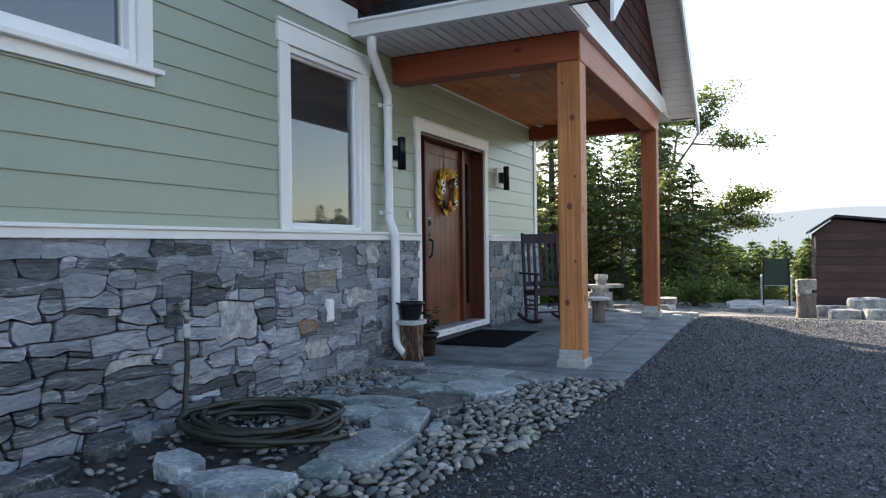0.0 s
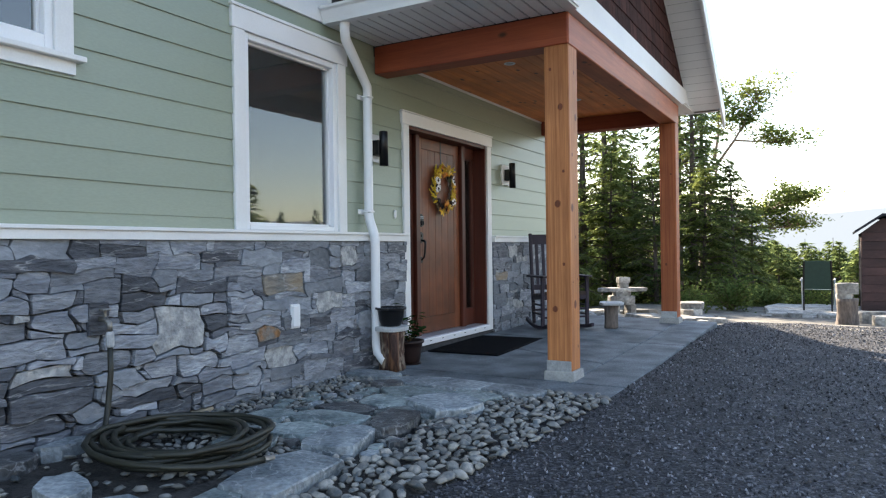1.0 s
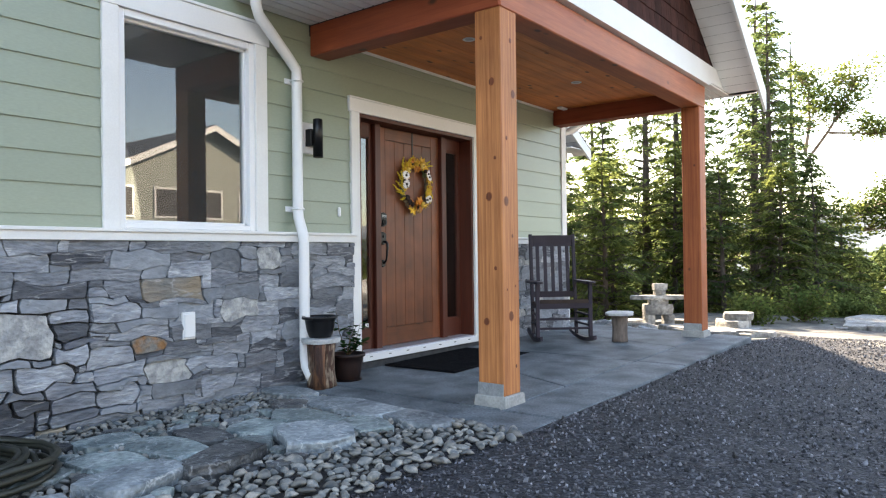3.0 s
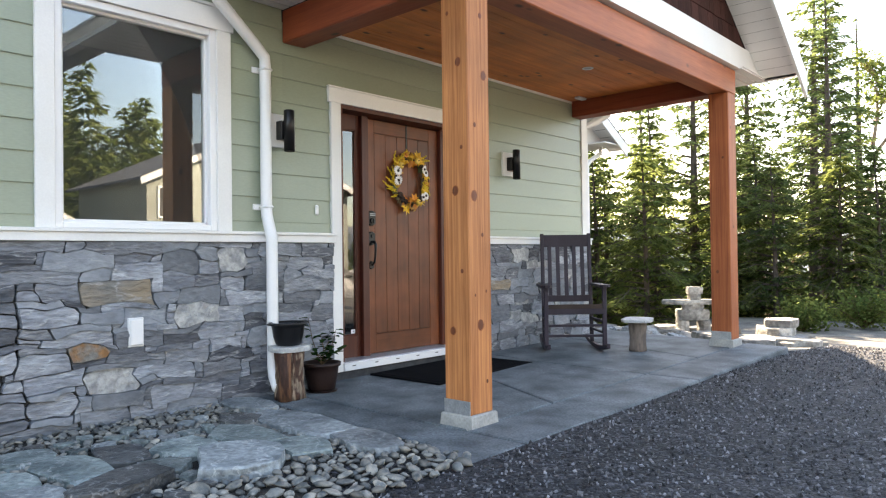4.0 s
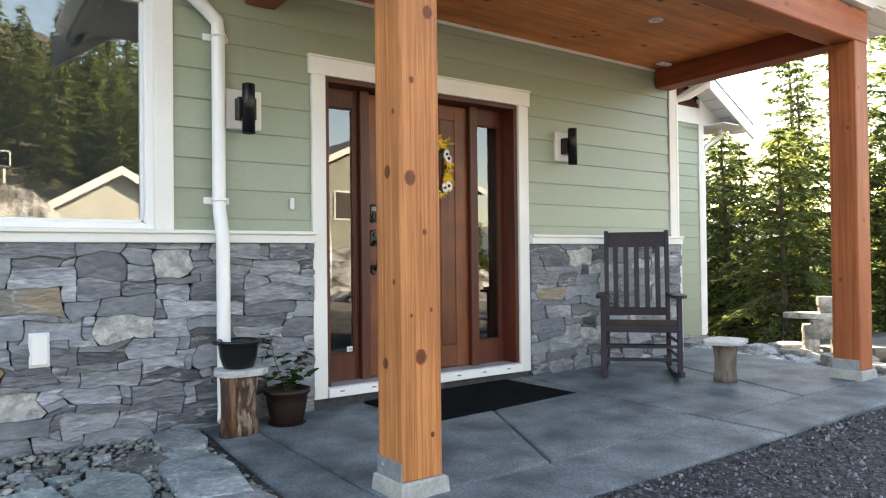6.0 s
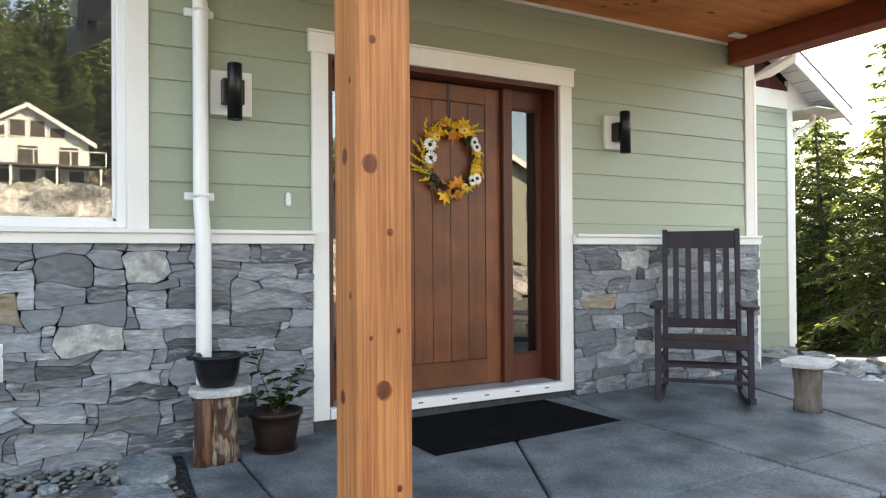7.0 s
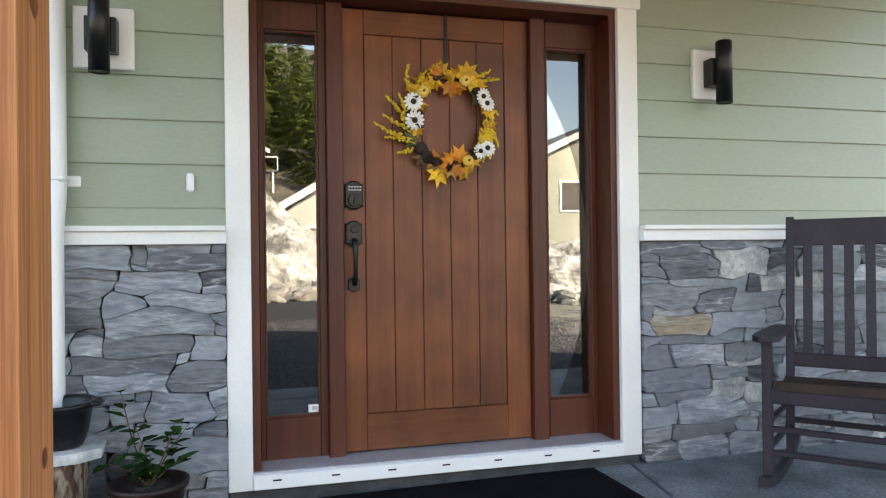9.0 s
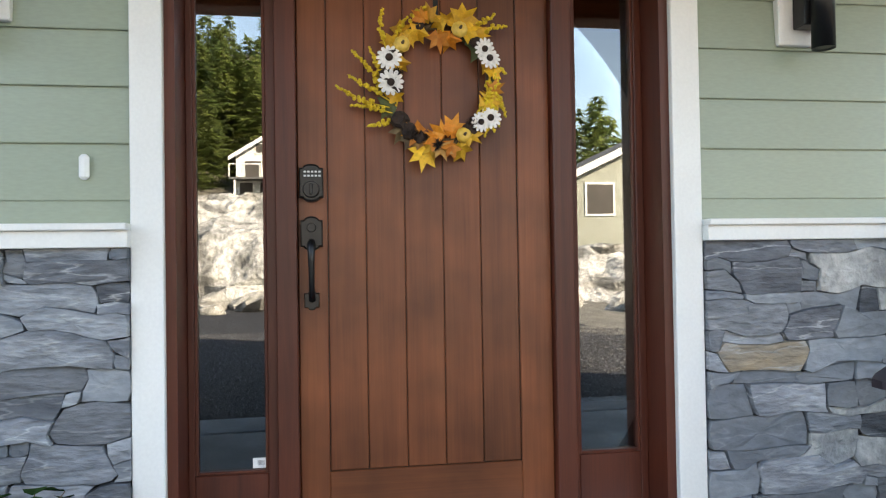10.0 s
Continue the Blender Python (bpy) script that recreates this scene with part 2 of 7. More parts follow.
M_FLAG = mat("slate_flagstone", (0.085, 0.115, 0.118), (0.250, 0.295, 0.287), 4, 0.5, 0.9, 34, rnd=0.35, fine=0.36, bdist=0.016, warp=0.6, vein=0.5)
M_FLAG_PALE = mat("pale_flagstone", (0.120, 0.145, 0.158), (0.310, 0.340, 0.350), 4, 0.55, 0.9, 34, rnd=0.28, fine=0.36, bdist=0.016, warp=0.6, vein=0.7)
# darkest of the three flagstone tones
M_FLAG_DARK = mat("dark_flagstone", (0.035, 0.038, 0.042), (0.11, 0.112, 0.112), 5, 0.45, 0.9, 34, rnd=0.2, fine=0.34, bdist=0.016, warp=0.6, vein=0.5)
M_SOIL = mat("dark_soil", (0.022, 0.02, 0.018), (0.05, 0.045, 0.04), 9, 0.95, 0.9, 45, fine=0.4, bdist=0.02)
M_HOSE = mat("olive_hose", (0.014, 0.015, 0.010), (0.027, 0.027, 0.017), 8, 0.5, 0.1, 90)
M_BRASS = mat("weathered_brass", (0.2, 0.18, 0.15), (0.3, 0.29, 0.27), 30, 0.45, 0.1, 90, metal=0.8)
M_STEEL = mat("galvanised_steel", (0.38, 0.40, 0.42), (0.5, 0.52, 0.54), 22, 0.45, 0.05, 120, metal=0.7)
M_BARK = mat("stripped_log", (0.065, 0.028, 0.017), (0.25, 0.185, 0.13), 24, 0.8, 1.0, 60, fine=0.5, bdist=0.012, stretch=(1, 1, 0.32), mid=(0.45, 0.56), warp=0.6)
M_BARK_RED = mat("red_inner_bark", (0.045, 0.018, 0.011), (0.19, 0.085, 0.042), 14, 0.8, 0.9, 40, fine=0.4, bdist=0.012, stretch=(1, 1, 0.3), mid=(0.44, 0.57), warp=0.6)
M_BARK_GREY = mat("grey_bark", (0.07, 0.055, 0.046), (0.17, 0.135, 0.115), 12, 0.85, 0.9, 40, fine=0.3, bdist=0.01, stretch=(1, 1, 0.3))
M_PALESLAB = mat("pale_stone_slab", (0.40, 0.41, 0.41), (0.56, 0.56, 0.55), 12, 0.6, 0.3, 60)
M_POT = mat("black_pot", (0.006, 0.006, 0.007), (0.010, 0.010, 0.011), 8, 0.3, 0.1, 90, spec=0.35)
M_POT_BROWN = mat("brown_pot", (0.018, 0.008, 0.007), (0.028, 0.014, 0.011), 8, 0.5, 0.1, 90, spec=0.3)
# dark paint; its violet tint is the sky's sheen put into the colour
M_CHAIR = mat("dark_painted_wood", (0.019, 0.014, 0.022), (0.030, 0.023, 0.036), 6, 0.5, 0.1, 90, stretch=(1, 1, 0.3), spec=0.3)
M_CHAIR_SEAT = mat("worn_seat_wood", (0.018, 0.010, 0.008), (0.034, 0.02, 0.015), 6, 0.5, 0.1, 90, spec=0.3)
M_SHAKE = mat("brown_shingle", (0.034, 0.014, 0.012), (0.066, 0.027, 0.022), 6, 0.85, 0.5, 60, rnd=0.3, spec=0.12, stretch=(1, 1, 0.25), fine=0.2, bdist=0.004)
M_ASPHALT = mat("asphalt_shingle", (0.022, 0.022, 0.026), (0.05, 0.05, 0.055), 30, 0.95, 0.6, 220, spec=0.1, fine=0.4, rnd=0.2, island=True)
M_SOFFIT = mat("white_soffit", (0.74, 0.74, 0.73), (0.79, 0.79, 0.78), 3, 0.45, 0.0, 60, fine=0.02)
# near-black colour stands in for the unlit inside behind panes
M_ROOM = mat("dark_interior_stand_in", (0.05, 0.045, 0.04), (0.07, 0.06, 0.055), 2, 0.8, 0.0, 60)
M_GLASS = glass_mat("window_glass")
# weaker mirror with a painted pale veil that greys the reflection
M_GLASS_VEILED = glass_mat("veiled_window_glass", ior=2.05, veil=0.018)
M_SILL = mat("aluminium_sill", (0.42, 0.43, 0.47), (0.5, 0.51, 0.55), 6, 0.4, 0.05, 90, metal=0.4)
M_STICKER = mat("paper_sticker", (0.75, 0.75, 0.74), None, 5, 0.6, 0.0)
M_FIR = leaf_mat("fir_needles", (0.080, 0.125, 0.052), (0.205, 0.245, 0.088), 0.75)
M_FIR_LIGHT = leaf_mat("young_fir_needles", (0.115, 0.160, 0.054), (0.245, 0.280, 0.092), 0.75)
M_BROAD = leaf_mat("arbutus_leaves", (0.08, 0.125, 0.04), (0.19, 0.215, 0.062), 0.6)
M_PLANT = leaf_mat("plant_leaves", (0.012, 0.034, 0.012), (0.03, 0.065, 0.02), 0.2, 12)
M_TRUNK = mat("fir_bark", (0.055, 0.042, 0.034), (0.11, 0.085, 0.07), 6, 0.9, 0.9, 25, stretch=(1, 1, 0.3), bdist=0.02)
M_ARBUTUS = mat("arbutus_bark", (0.20, 0.11, 0.07), (0.33, 0.24, 0.18), 6, 0.6, 0.3, 25, stretch=(1, 1, 0.4))
M_ROCK = mat("pale_rock", (0.17, 0.163, 0.15), (0.40, 0.385, 0.35), 6, 0.85, 0.9, 26, rnd=0.3, fine=0.32, bdist=0.02)
M_SHED = mat("reddish_shed_board", (0.035, 0.016, 0.014), (0.07, 0.032, 0.028), 4, 0.75, 0.4, 50, rnd=0.3, stretch=(0.3, 0.3, 1), fine=0.2)
M_GREEN = mat("green_mesh_fabric", (0.012, 0.035, 0.024), (0.016, 0.045, 0.03), 20, 0.6, 0.3, 300)
M_GROUND = mat("dry_ground", (0.06, 0.055, 0.045), (0.14, 0.125, 0.10), 1.3, 0.95, 0.8, 18, fine=0.4, bdist=0.05)
M_CREAM = mat("cream_siding", (0.44, 0.45, 0.42), (0.50, 0.51, 0.48), 2, 0.6, 0.1, 40)
M_SAGE = mat("sage_grey_siding", (0.24, 0.25, 0.21), (0.29, 0.30, 0.26), 2, 0.6, 0.1, 40)
M_ROOF = mat("grey_roof", (0.10, 0.10, 0.105), (0.15, 0.15, 0.155), 4, 0.9, 0.4, 40)
M_CLIFF = mat("blasted_rock", (0.13, 0.127, 0.12), (0.52, 0.51, 0.485), 0.9, 0.9, 1.0, 4, fine=0.4, bdist=0.3, mid=(0.38, 0.55))
# aerial haze painted in: the hills emit a pale blue of their own
M_HILL = glow("painted_haze_hills", (0.62, 0.74, 0.88), 0.235)
M_HILL_FAR = glow("painted_haze_mountains", (0.74, 0.83, 0.93), 0.29)



def gravel_mat(name, lo, hi, scale):
    """Crushed stone: each chip its own grey, with its own facet and a dark gap."""
    m = bpy.data.materials.new(name)
    m.use_nodes = True
    n, l = m.node_tree.nodes, m.node_tree.links
    b = n["Principled BSDF"]
    b.inputs["Roughness"].default_value, b.inputs["Specular IOR Level"].default_value = 0.8, 0.4
    tc = n.new("ShaderNodeTexCoord")
    wob = n.new("ShaderNodeTexNoise"); wob.inputs["Scale"].default_value = scale * 0.9
    mixv = n.new("ShaderNodeVectorMath"); mixv.operation = "MULTIPLY_ADD"; mixv.inputs[1].default_value = (0.012, 0.012, 0.012)
    l.new(tc.outputs["Object"], wob.inputs["Vector"]); l.new(wob.outputs["Color"], mixv.inputs[0]); l.new(tc.outputs["Object"], mixv.inputs[2])
    v = n.new("ShaderNodeTexVoronoi"); v.inputs["Scale"].default_value = scale
    l.new(mixv.outputs[0], v.inputs["Vector"])
    sep = n.new("ShaderNodeSeparateColor"); l.new(v.outputs["Color"], sep.inputs[0])
    ramp = n.new("ShaderNodeValToRGB")
    e = ramp.color_ramp.elements
    e[0].position, e[1].position = 0.0, 1.0
    e[0].color, e[1].color = (*lo, 1), (*hi, 1)
    k = ramp.color_ramp.elements.new(0.78); k.color = (*[a * 0.72 + c * 0.28 for a, c in zip(lo, hi)], 1)
    l.new(sep.outputs[0], ramp.inputs[0])
    big = n.new("ShaderNodeTexNoise"); big.inputs["Scale"].default_value, big.inputs["Detail"].default_value = 1.1, 4
    l.new(tc.outputs["Object"], big.inputs["Vector"])
    vr = n.new("ShaderNodeMapRange"); vr.inputs["From Min"].default_value, vr.inputs["From Max"].default_value = 0.3, 0.7
    vr.inputs["To Min"].default_value, vr.inputs["To Max"].default_value = 0.75, 1.25
    l.new(big.outputs["Fac"], vr.inputs["Value"])
    hsv = n.new("ShaderNodeHueSaturation"); l.new(ramp.outputs[0], hsv.inputs["Color"]); l.new(vr.outputs[0], hsv.inputs["Value"])
    l.new(hsv.outputs[0], b.inputs["Base Color"])
    h = n.new("ShaderNodeMath"); h.operation = "MULTIPLY_ADD"; h.inputs[1].default_value = -1.0
    l.new(v.outputs["Distance"], h.inputs[0]); l.new(sep.outputs[1], h.inputs[2])
    bp = n.new("ShaderNodeBump"); bp.inputs["Strength"].default_value, bp.inputs["Distance"].default_value = 0.9, 0.012
    l.new(h.outputs[0], bp.inputs["Height"]); l.new(bp.outputs[0], b.inputs["Normal"])
    return m


M_GRAVEL = gravel_mat("dark_gravel", (0.0075, 0.0078, 0.0100), (0.103, 0.105, 0.118), 62)

# ---- building blocks ----
def part(name, bm, material, parent=None, label="", smooth=False):
    me = bpy.data.meshes.new(name)
    bmesh.ops.recalc_face_normals(bm, faces=bm.faces[:])
    bm.to_mesh(me)
    bm.free()
    me.materials.append(material)
    if smooth:
        me.polygons.foreach_set("use_smooth", [True] * len(me.polygons))
    ob = new(name, me)
    if parent:
        ob.parent = parent
        if parent.type == "EMPTY":
            ob.matrix_parent_inverse = Matrix.Translation(parent.location).inverted()
    if label:
        ob["label"] = label
    return ob


def raw(name, verts, faces, material, parent=None, label="", smooth=False):
    me = bpy.data.meshes.new(name)
    me.from_pydata(verts, [], faces)
    me.materials.append(material)
    if smooth:
        me.polygons.foreach_set("use_smooth", [True] * len(me.polygons))
    ob = new(name, me)
    if parent:
        ob.parent = parent
        if parent.type == "EMPTY":
            ob.matrix_parent_inverse = Matrix.Translation(parent.location).inverted()
    if label:
        ob["label"] = label
    return ob


def thing(name, loc, label, category, group="", kind=""):
    ob = new(name)
    ob.location = loc
    ob.empty_display_size = 0.1
    return tagged(ob, label, category, group, kind)


def box(bm, x0, x1, y0, y1, z0, z1, bevel=0.0):
    m = Matrix.LocRotScale(((x0 + x1) / 2, (y0 + y1) / 2, (z0 + z1) / 2), None, (abs(x1 - x0), abs(y1 - y0), abs(z1 - z0)))
    vs = bmesh.ops.create_cube(bm, size=1, matrix=m)["verts"]
    if bevel:
        bmesh.ops.bevel(bm, geom=list({e for v in vs for e in v.link_edges}), offset=bevel, segments=1, affect="EDGES")


def block(name, b, material, parent=None, bevel=0.003, label=""):
    bm = bmesh.new()
    box(bm, *b, bevel)
    return part(name, bm, material, parent, label)


def obox(bm, centre, size, m=None, bevel=0.0):
    """A box turned by the matrix m about its centre."""
    mm = Matrix.Translation(centre) @ (m.to_4x4() if m else Matrix()) @ Matrix.Diagonal((*size, 1))
    vs = bmesh.ops.create_cube(bm, size=1, matrix=mm)["verts"]
    if bevel:
        bmesh.ops.bevel(bm, geom=list({e for v in vs for e in v.link_edges}), offset=bevel, segments=1, affect="EDGES")


def tube(bm, pts, radii, n=8, square=False):
    """A round (or boxy) tube along points; radii: one, or one each."""
    pts = [Vector(p) for p in pts]
    if not isinstance(radii, (list, tuple)):
        radii = [radii] * len(pts)
    rings, up = [], None
    for i, p in enumerate(pts):
        d = (pts[min(i + 1, len(pts) - 1)] - pts[max(i - 1, 0)]).normalized()
        if up is None:
            up = Vector((0, 0, 1)) if abs(d.z) < 0.9 else Vector((0, 1, 0))
        side = d.cross(up).normalized()
        up = side.cross(d).normalized()
        ring = []
        for k in range(n):
            a = 2 * math.pi * (k + (0.5 if square else 0)) / n
            ring.append(bm.verts.new(p + (side * math.cos(a) + up * math.sin(a)) * radii[i]))
        rings.append(ring)
    for a, b in zip(rings, rings[1:]):
        for k in range(n):
            bm.faces.new((a[k], a[(k + 1) % n], b[(k + 1) % n], b[k]))
    bm.faces.new(rings[0]); bm.faces.new(rings[-1][::-1])


def lathe(bm, centre, profile, n=28, sx=1.0, sy=1.0):
    """Turns (radius, height) pairs round the vertical through centre."""
    c = Vector(centre)
    rings = []
    for r, z in profile:
        rings.append([bm.verts.new(c + Vector((r * sx * math.cos(2 * math.pi * k / n), r * sy * math.sin(2 * math.pi * k / n), z))) for k in range(n)])
    for a, b in zip(rings, rings[1:]):
        for k in range(n):
            bm.faces.new((a[k], a[(k + 1) % n], b[(k + 1) % n], b[k]))
    bm.faces.new(rings[0]); bm.faces.new(rings[-1])


def slab_z(y):
    """The porch slab's height: it falls slightly along the house."""
    return 0.012 * y

# ---- ground ----
def smooth01(a, b, v):
    t = min(1.0, max(0.0, (v - a) / (b - a)))
    return t * t * (3 - 2 * t)


def ground_z(x, y):
    z = -0.035 - 0.33 * smooth01(1.5, 9.0, y) - 0.03 * smooth01(-2, -7, y)
    z += (0.024 + 0.012 * max(0.0, min(y, 3.2))) * smooth01(1.9, 2.5, x) * smooth01(5.5, 3.0, x) * smooth01(-2.6, -1.6, y) * smooth01(6.5, 3.2, y)
    z -= 0.16 * (y - 10.5) if y > 10.5 else 0.0
    if y > 70:
        z += 0.14 * (y - 70)
    z -= 0.35 * smooth01(-0.5, -4, x) * smooth01(3, 8, y)
    if x > 30:
        z += (0.29 * (min(x, 110) - 30) + 0.22 * max(0.0, min(x, 110) - 55)) * smooth01(36, 8, y)
    z += 10.0 * math.exp(-((x - 72) / 30) ** 2 - ((y - 92) / 32) ** 2)
    far = smooth01(14, 60, math.hypot(x, y))
    z += far * 1.6 * (noise.noise((x * 0.03, y * 0.03, 3)) + 0.4 * noise.noise((x * 0.11, y * 0.11, 7)))
    z += (0.006 + 0.02 * smooth01(5, 12, math.hypot(x - 3, y))) * noise.noise((x * 1.7, y * 1.7, 1))
    return z


def axis_steps(lo, hi, near0, near1, fine):
    out, v, step = [], near0, fine
    while v < near1:
        out.append(v); v += fine
    v, step = near1, fine
    while v < hi:
        out.append(v); step *= 1.22; v += step
    out.append(hi)
    v, step, left = near0, fine, []
    while v > lo:
        step *= 1.22; v -= step; left.append(max(v, lo))
    return left[::-1] + out


gx, gy = axis_steps(-2500, 2500, -3, 9, 0.3), axis_steps(-2500, 2500, -9, 14, 0.3)
gv = [(x, y, ground_z(x, y)) for y in gy for x in gx]
gf = [(j * len(gx) + i, j * len(gx) + i + 1, (j + 1) * len(gx) + i + 1, (j + 1) * len(gx) + i) for j in range(len(gy) - 1) for i in range(len(gx) - 1)]
ground = raw("ground", gv, gf, M_GRAVEL, smooth=True)
ground.data.materials.append(M_GROUND)
ground.data.materials.append(M_DRIVE)
for p in ground.data.polygons:
    c = p.center
    if not (-1 < c.x < 30 and -34 < c.y < 10.2):
        p.material_index = 1
    if -1 < c.x < 30 and 3.6 + 0.25 * math.sin(c.x * 3) < c.y < 10.2:
        p.material_index = 2
tagged(ground, "dark crushed gravel drive falling away to rough ground", "ground", kind="structure")

# ---- porch slab ----
slab = thing("porch_slab", (1.1, 0.6, 0), "grey broom-finished concrete porch slab with cut joints", "slab", kind="structure")
JOINT = 0.012


def slab_piece(poly):
    """One field of the slab between the joints, with eased edges."""
    bm = bmesh.new()
    n, mitre = len(poly), []
    for k in range(n):
        p, q, r = Vector(poly[k - 1]), Vector(poly[k]), Vector(poly[(k + 1) % n])
        u, w = (q - p).normalized(), (r - q).normalized()
        nu, nw = Vector((-u.y, u.x)), Vector((-w.y, w.x))
        m = nu + nw
        mitre.append(m / max(0.4, m.dot(nu)))
    rows = []
    for inset, dz in ((JOINT * 0.5, -0.16), (JOINT * 0.55, -0.014), (JOINT * 0.9, -0.004), (JOINT * 1.9, 0.0)):
        ring = []
        for p, m in zip(poly, mitre):
            q = Vector(p) + m * inset
            ring.append(bm.verts.new((q.x, q.y, slab_z(q.y) + dz)))
        rows.append(ring)
    for a, b in zip(rows, rows[1:]):
        for k in range(len(poly)):
            bm.faces.new((a[k], a[(k + 1) % len(poly)], b[(k + 1) % len(poly)], b[k]))
    bm.faces.new(rows[-1])
    part("slab_field", bm, M_CONC, slab)


XE = 2.26
XD = 1.82                                      # tooled line along the outer edge
slab_piece([(-0.1, -1.64), (0.9, -1.70), (1.83, -1.74), (XE, -1.93), (XE, -1.41), (-0.1, -1.40)])
slab_piece([(-0.1, -1.40), (XD, -1.41), (XD, -0.51), (0.2, 0.27), (-0.1, 0.42)])
slab_piece([(-0.1, 0.42), (0.2, 0.27), (XD, -0.51), (XD, 0.825), (0.8, 0.84), (-0.1, 0.97)])
slab_piece([(-0.1, 0.97), (0.8, 0.84), (XD, 0.825), (XD, 1.85), (0.7, 2.22), (-0.1, 2.48)])
slab_piece([(-0.1, 2.48), (0.7, 2.22), (XD, 1.85), (XD, 3.07), (0.4, 3.3), (-0.1, 3.4)])
for ya, yb in ((-1.41, 0.83), (0.83, 3.0)):
    slab_piece([(XD, ya), (XE, ya), (XE, yb), (XD, yb + (0.07 if yb > 2 else 0))])

# ---- house walls ----
FRIEZE, CEIL, BELT0, BELT1 = 2.85, 2.77, 1.09, 1.165
W1 = (-6.6, -4.31, 2.085, 2.66)      # window openings: y, y, z, z
W2 = (-2.945, -1.905, 1.168, 2.56)
DOOR = (-0.82, 0.90, 0.09, 2.215)


def wall_with_holes(name, x0, x1, y0, y1, z0, z1, holes, material, label):
    bm = bmesh.new()
    ys = sorted({y0, y1, *[v for h in holes for v in h[:2] if y0 < v < y1]})
    zs = sorted({z0, z1, *[v for h in holes for v in h[2:] if z0 < v < z1]})
    for a, b in zip(ys, ys[1:]):
        for c, d in zip(zs, zs[1:]):
            m, n = (a + b) / 2, (c + d) / 2
            if not any(h[0] < m < h[1] and h[2] < n < h[3] for h in holes):
                box(bm, x0, x1, a, b, c, d)
    return tagged(part(name, bm, material, None, label), label, "wall", kind="structure")


wall_front = wall_with_holes("wall_front", -0.16, -0.002, -9.0, 2.95, -0.4, 5.2, [W1, W2, DOOR], M_MORTAR, "house front with green lap siding over grey ledgestone")


def lap_board(y0, y1, z0, z1, full, x=0.0, parent=None):
    """One course of lap siding: thick at its foot, thin under the course above."""
    bm = bmesh.new()
    top = 0.003 + 0.009 * (1 - (z1 - z0) / full) if z1 - z0 < full else 0.003
    pr = [(x, z0), (x + 0.0125, z0), (x + 0.0135, z0 + 0.003), (x + top, z1), (x, z1)]
    a, b = [bm.verts.new((px, y0, pz)) for px, pz in pr], [bm.verts.new((px, y1, pz)) for px, pz in pr]
    for k in range(5):
        bm.faces.new((a[k], a[(k + 1) % 5], b[(k + 1) % 5], b[k]))
    bm.faces.new(a); bm.faces.new(b[::-1])
    return part("siding_board", bm, M_SIDING, parent)


def lap_wall(y0, y1, z0, z1, holes, x, parent, step=0.181, first=1.24):
    z = first - step
    while z > z0:
        z -= step
    while z < z1:
        a, b = max(z, z0), min(z + step, z1)
        if b - a > 0.01:
            cuts = sorted({y0, y1, *[v for h in holes for v in h[:2] if y0 < v < y1 and h[2] < b and h[3] > a]})
            run = None
            for u, v in zip(cuts, cuts[1:]):
                m = (u + v) / 2
                inside = [h for h in holes if h[0] < m < h[1] and h[2] < b and h[3] > a]
                if not inside:
                    lap_board(u, v, a, b, step, x, parent)
                else:
                    h = inside[0]
                    if h[2] > a + 0.01:
                        lap_board(u, v, a, h[2], step, x, parent)
                    if h[3] < b - 0.01:
                        lap_board(u, v, h[3], b, step, x, parent)
        z += step


lap_wall(-7.2, -1.36, BELT1, FRIEZE, [W1, W2], 0.0, wall_front)
lap_wall(-1.36, 2.86, BELT1, CEIL - 0.02, [(DOOR[0], DOOR[1], -1, DOOR[3])], 0.0, wall_front)

# trim on the wall
trim = thing("trim", (0, 0, 1.1), "white painted boards at belt, corner and frieze", "trim", kind="structure")
for y0, y1 in ((-7.2, -0.915), (1.003, 2.99)):
    bm = bmesh.new()
    box(bm, 0.0, 0.072, y0, y1, BELT0, BELT1 - 0.022, 0.002)
    box(bm, 0.0, 0.088, y0, y1, BELT1 - 0.022, BELT1, 0.003)
    part("belt_board", bm, M_WHITE, trim)
block("corner_board", (-0.02, 0.022, 2.87, 2.975, BELT1, CEIL + 0.05), M_WHITE, trim)
block("corner_board", (-0.12, 0.020, 2.975, 2.995, BELT1, CEIL + 0.05), M_WHITE, trim)
block("corner_board", (-0.12, 0.030, 2.985, 3.03, -0.1, BELT0), M_WHITE, trim)
block("frieze_board", (0.0, 0.025, -7.2, -1.97, FRIEZE, FRIEZE + 0.26), M_WHITE, trim)
block("ceiling_trim", (0.014, 0.03, -1.16, 2.66, CEIL - 0.025, CEIL - 0.001), M_WHITE, trim)

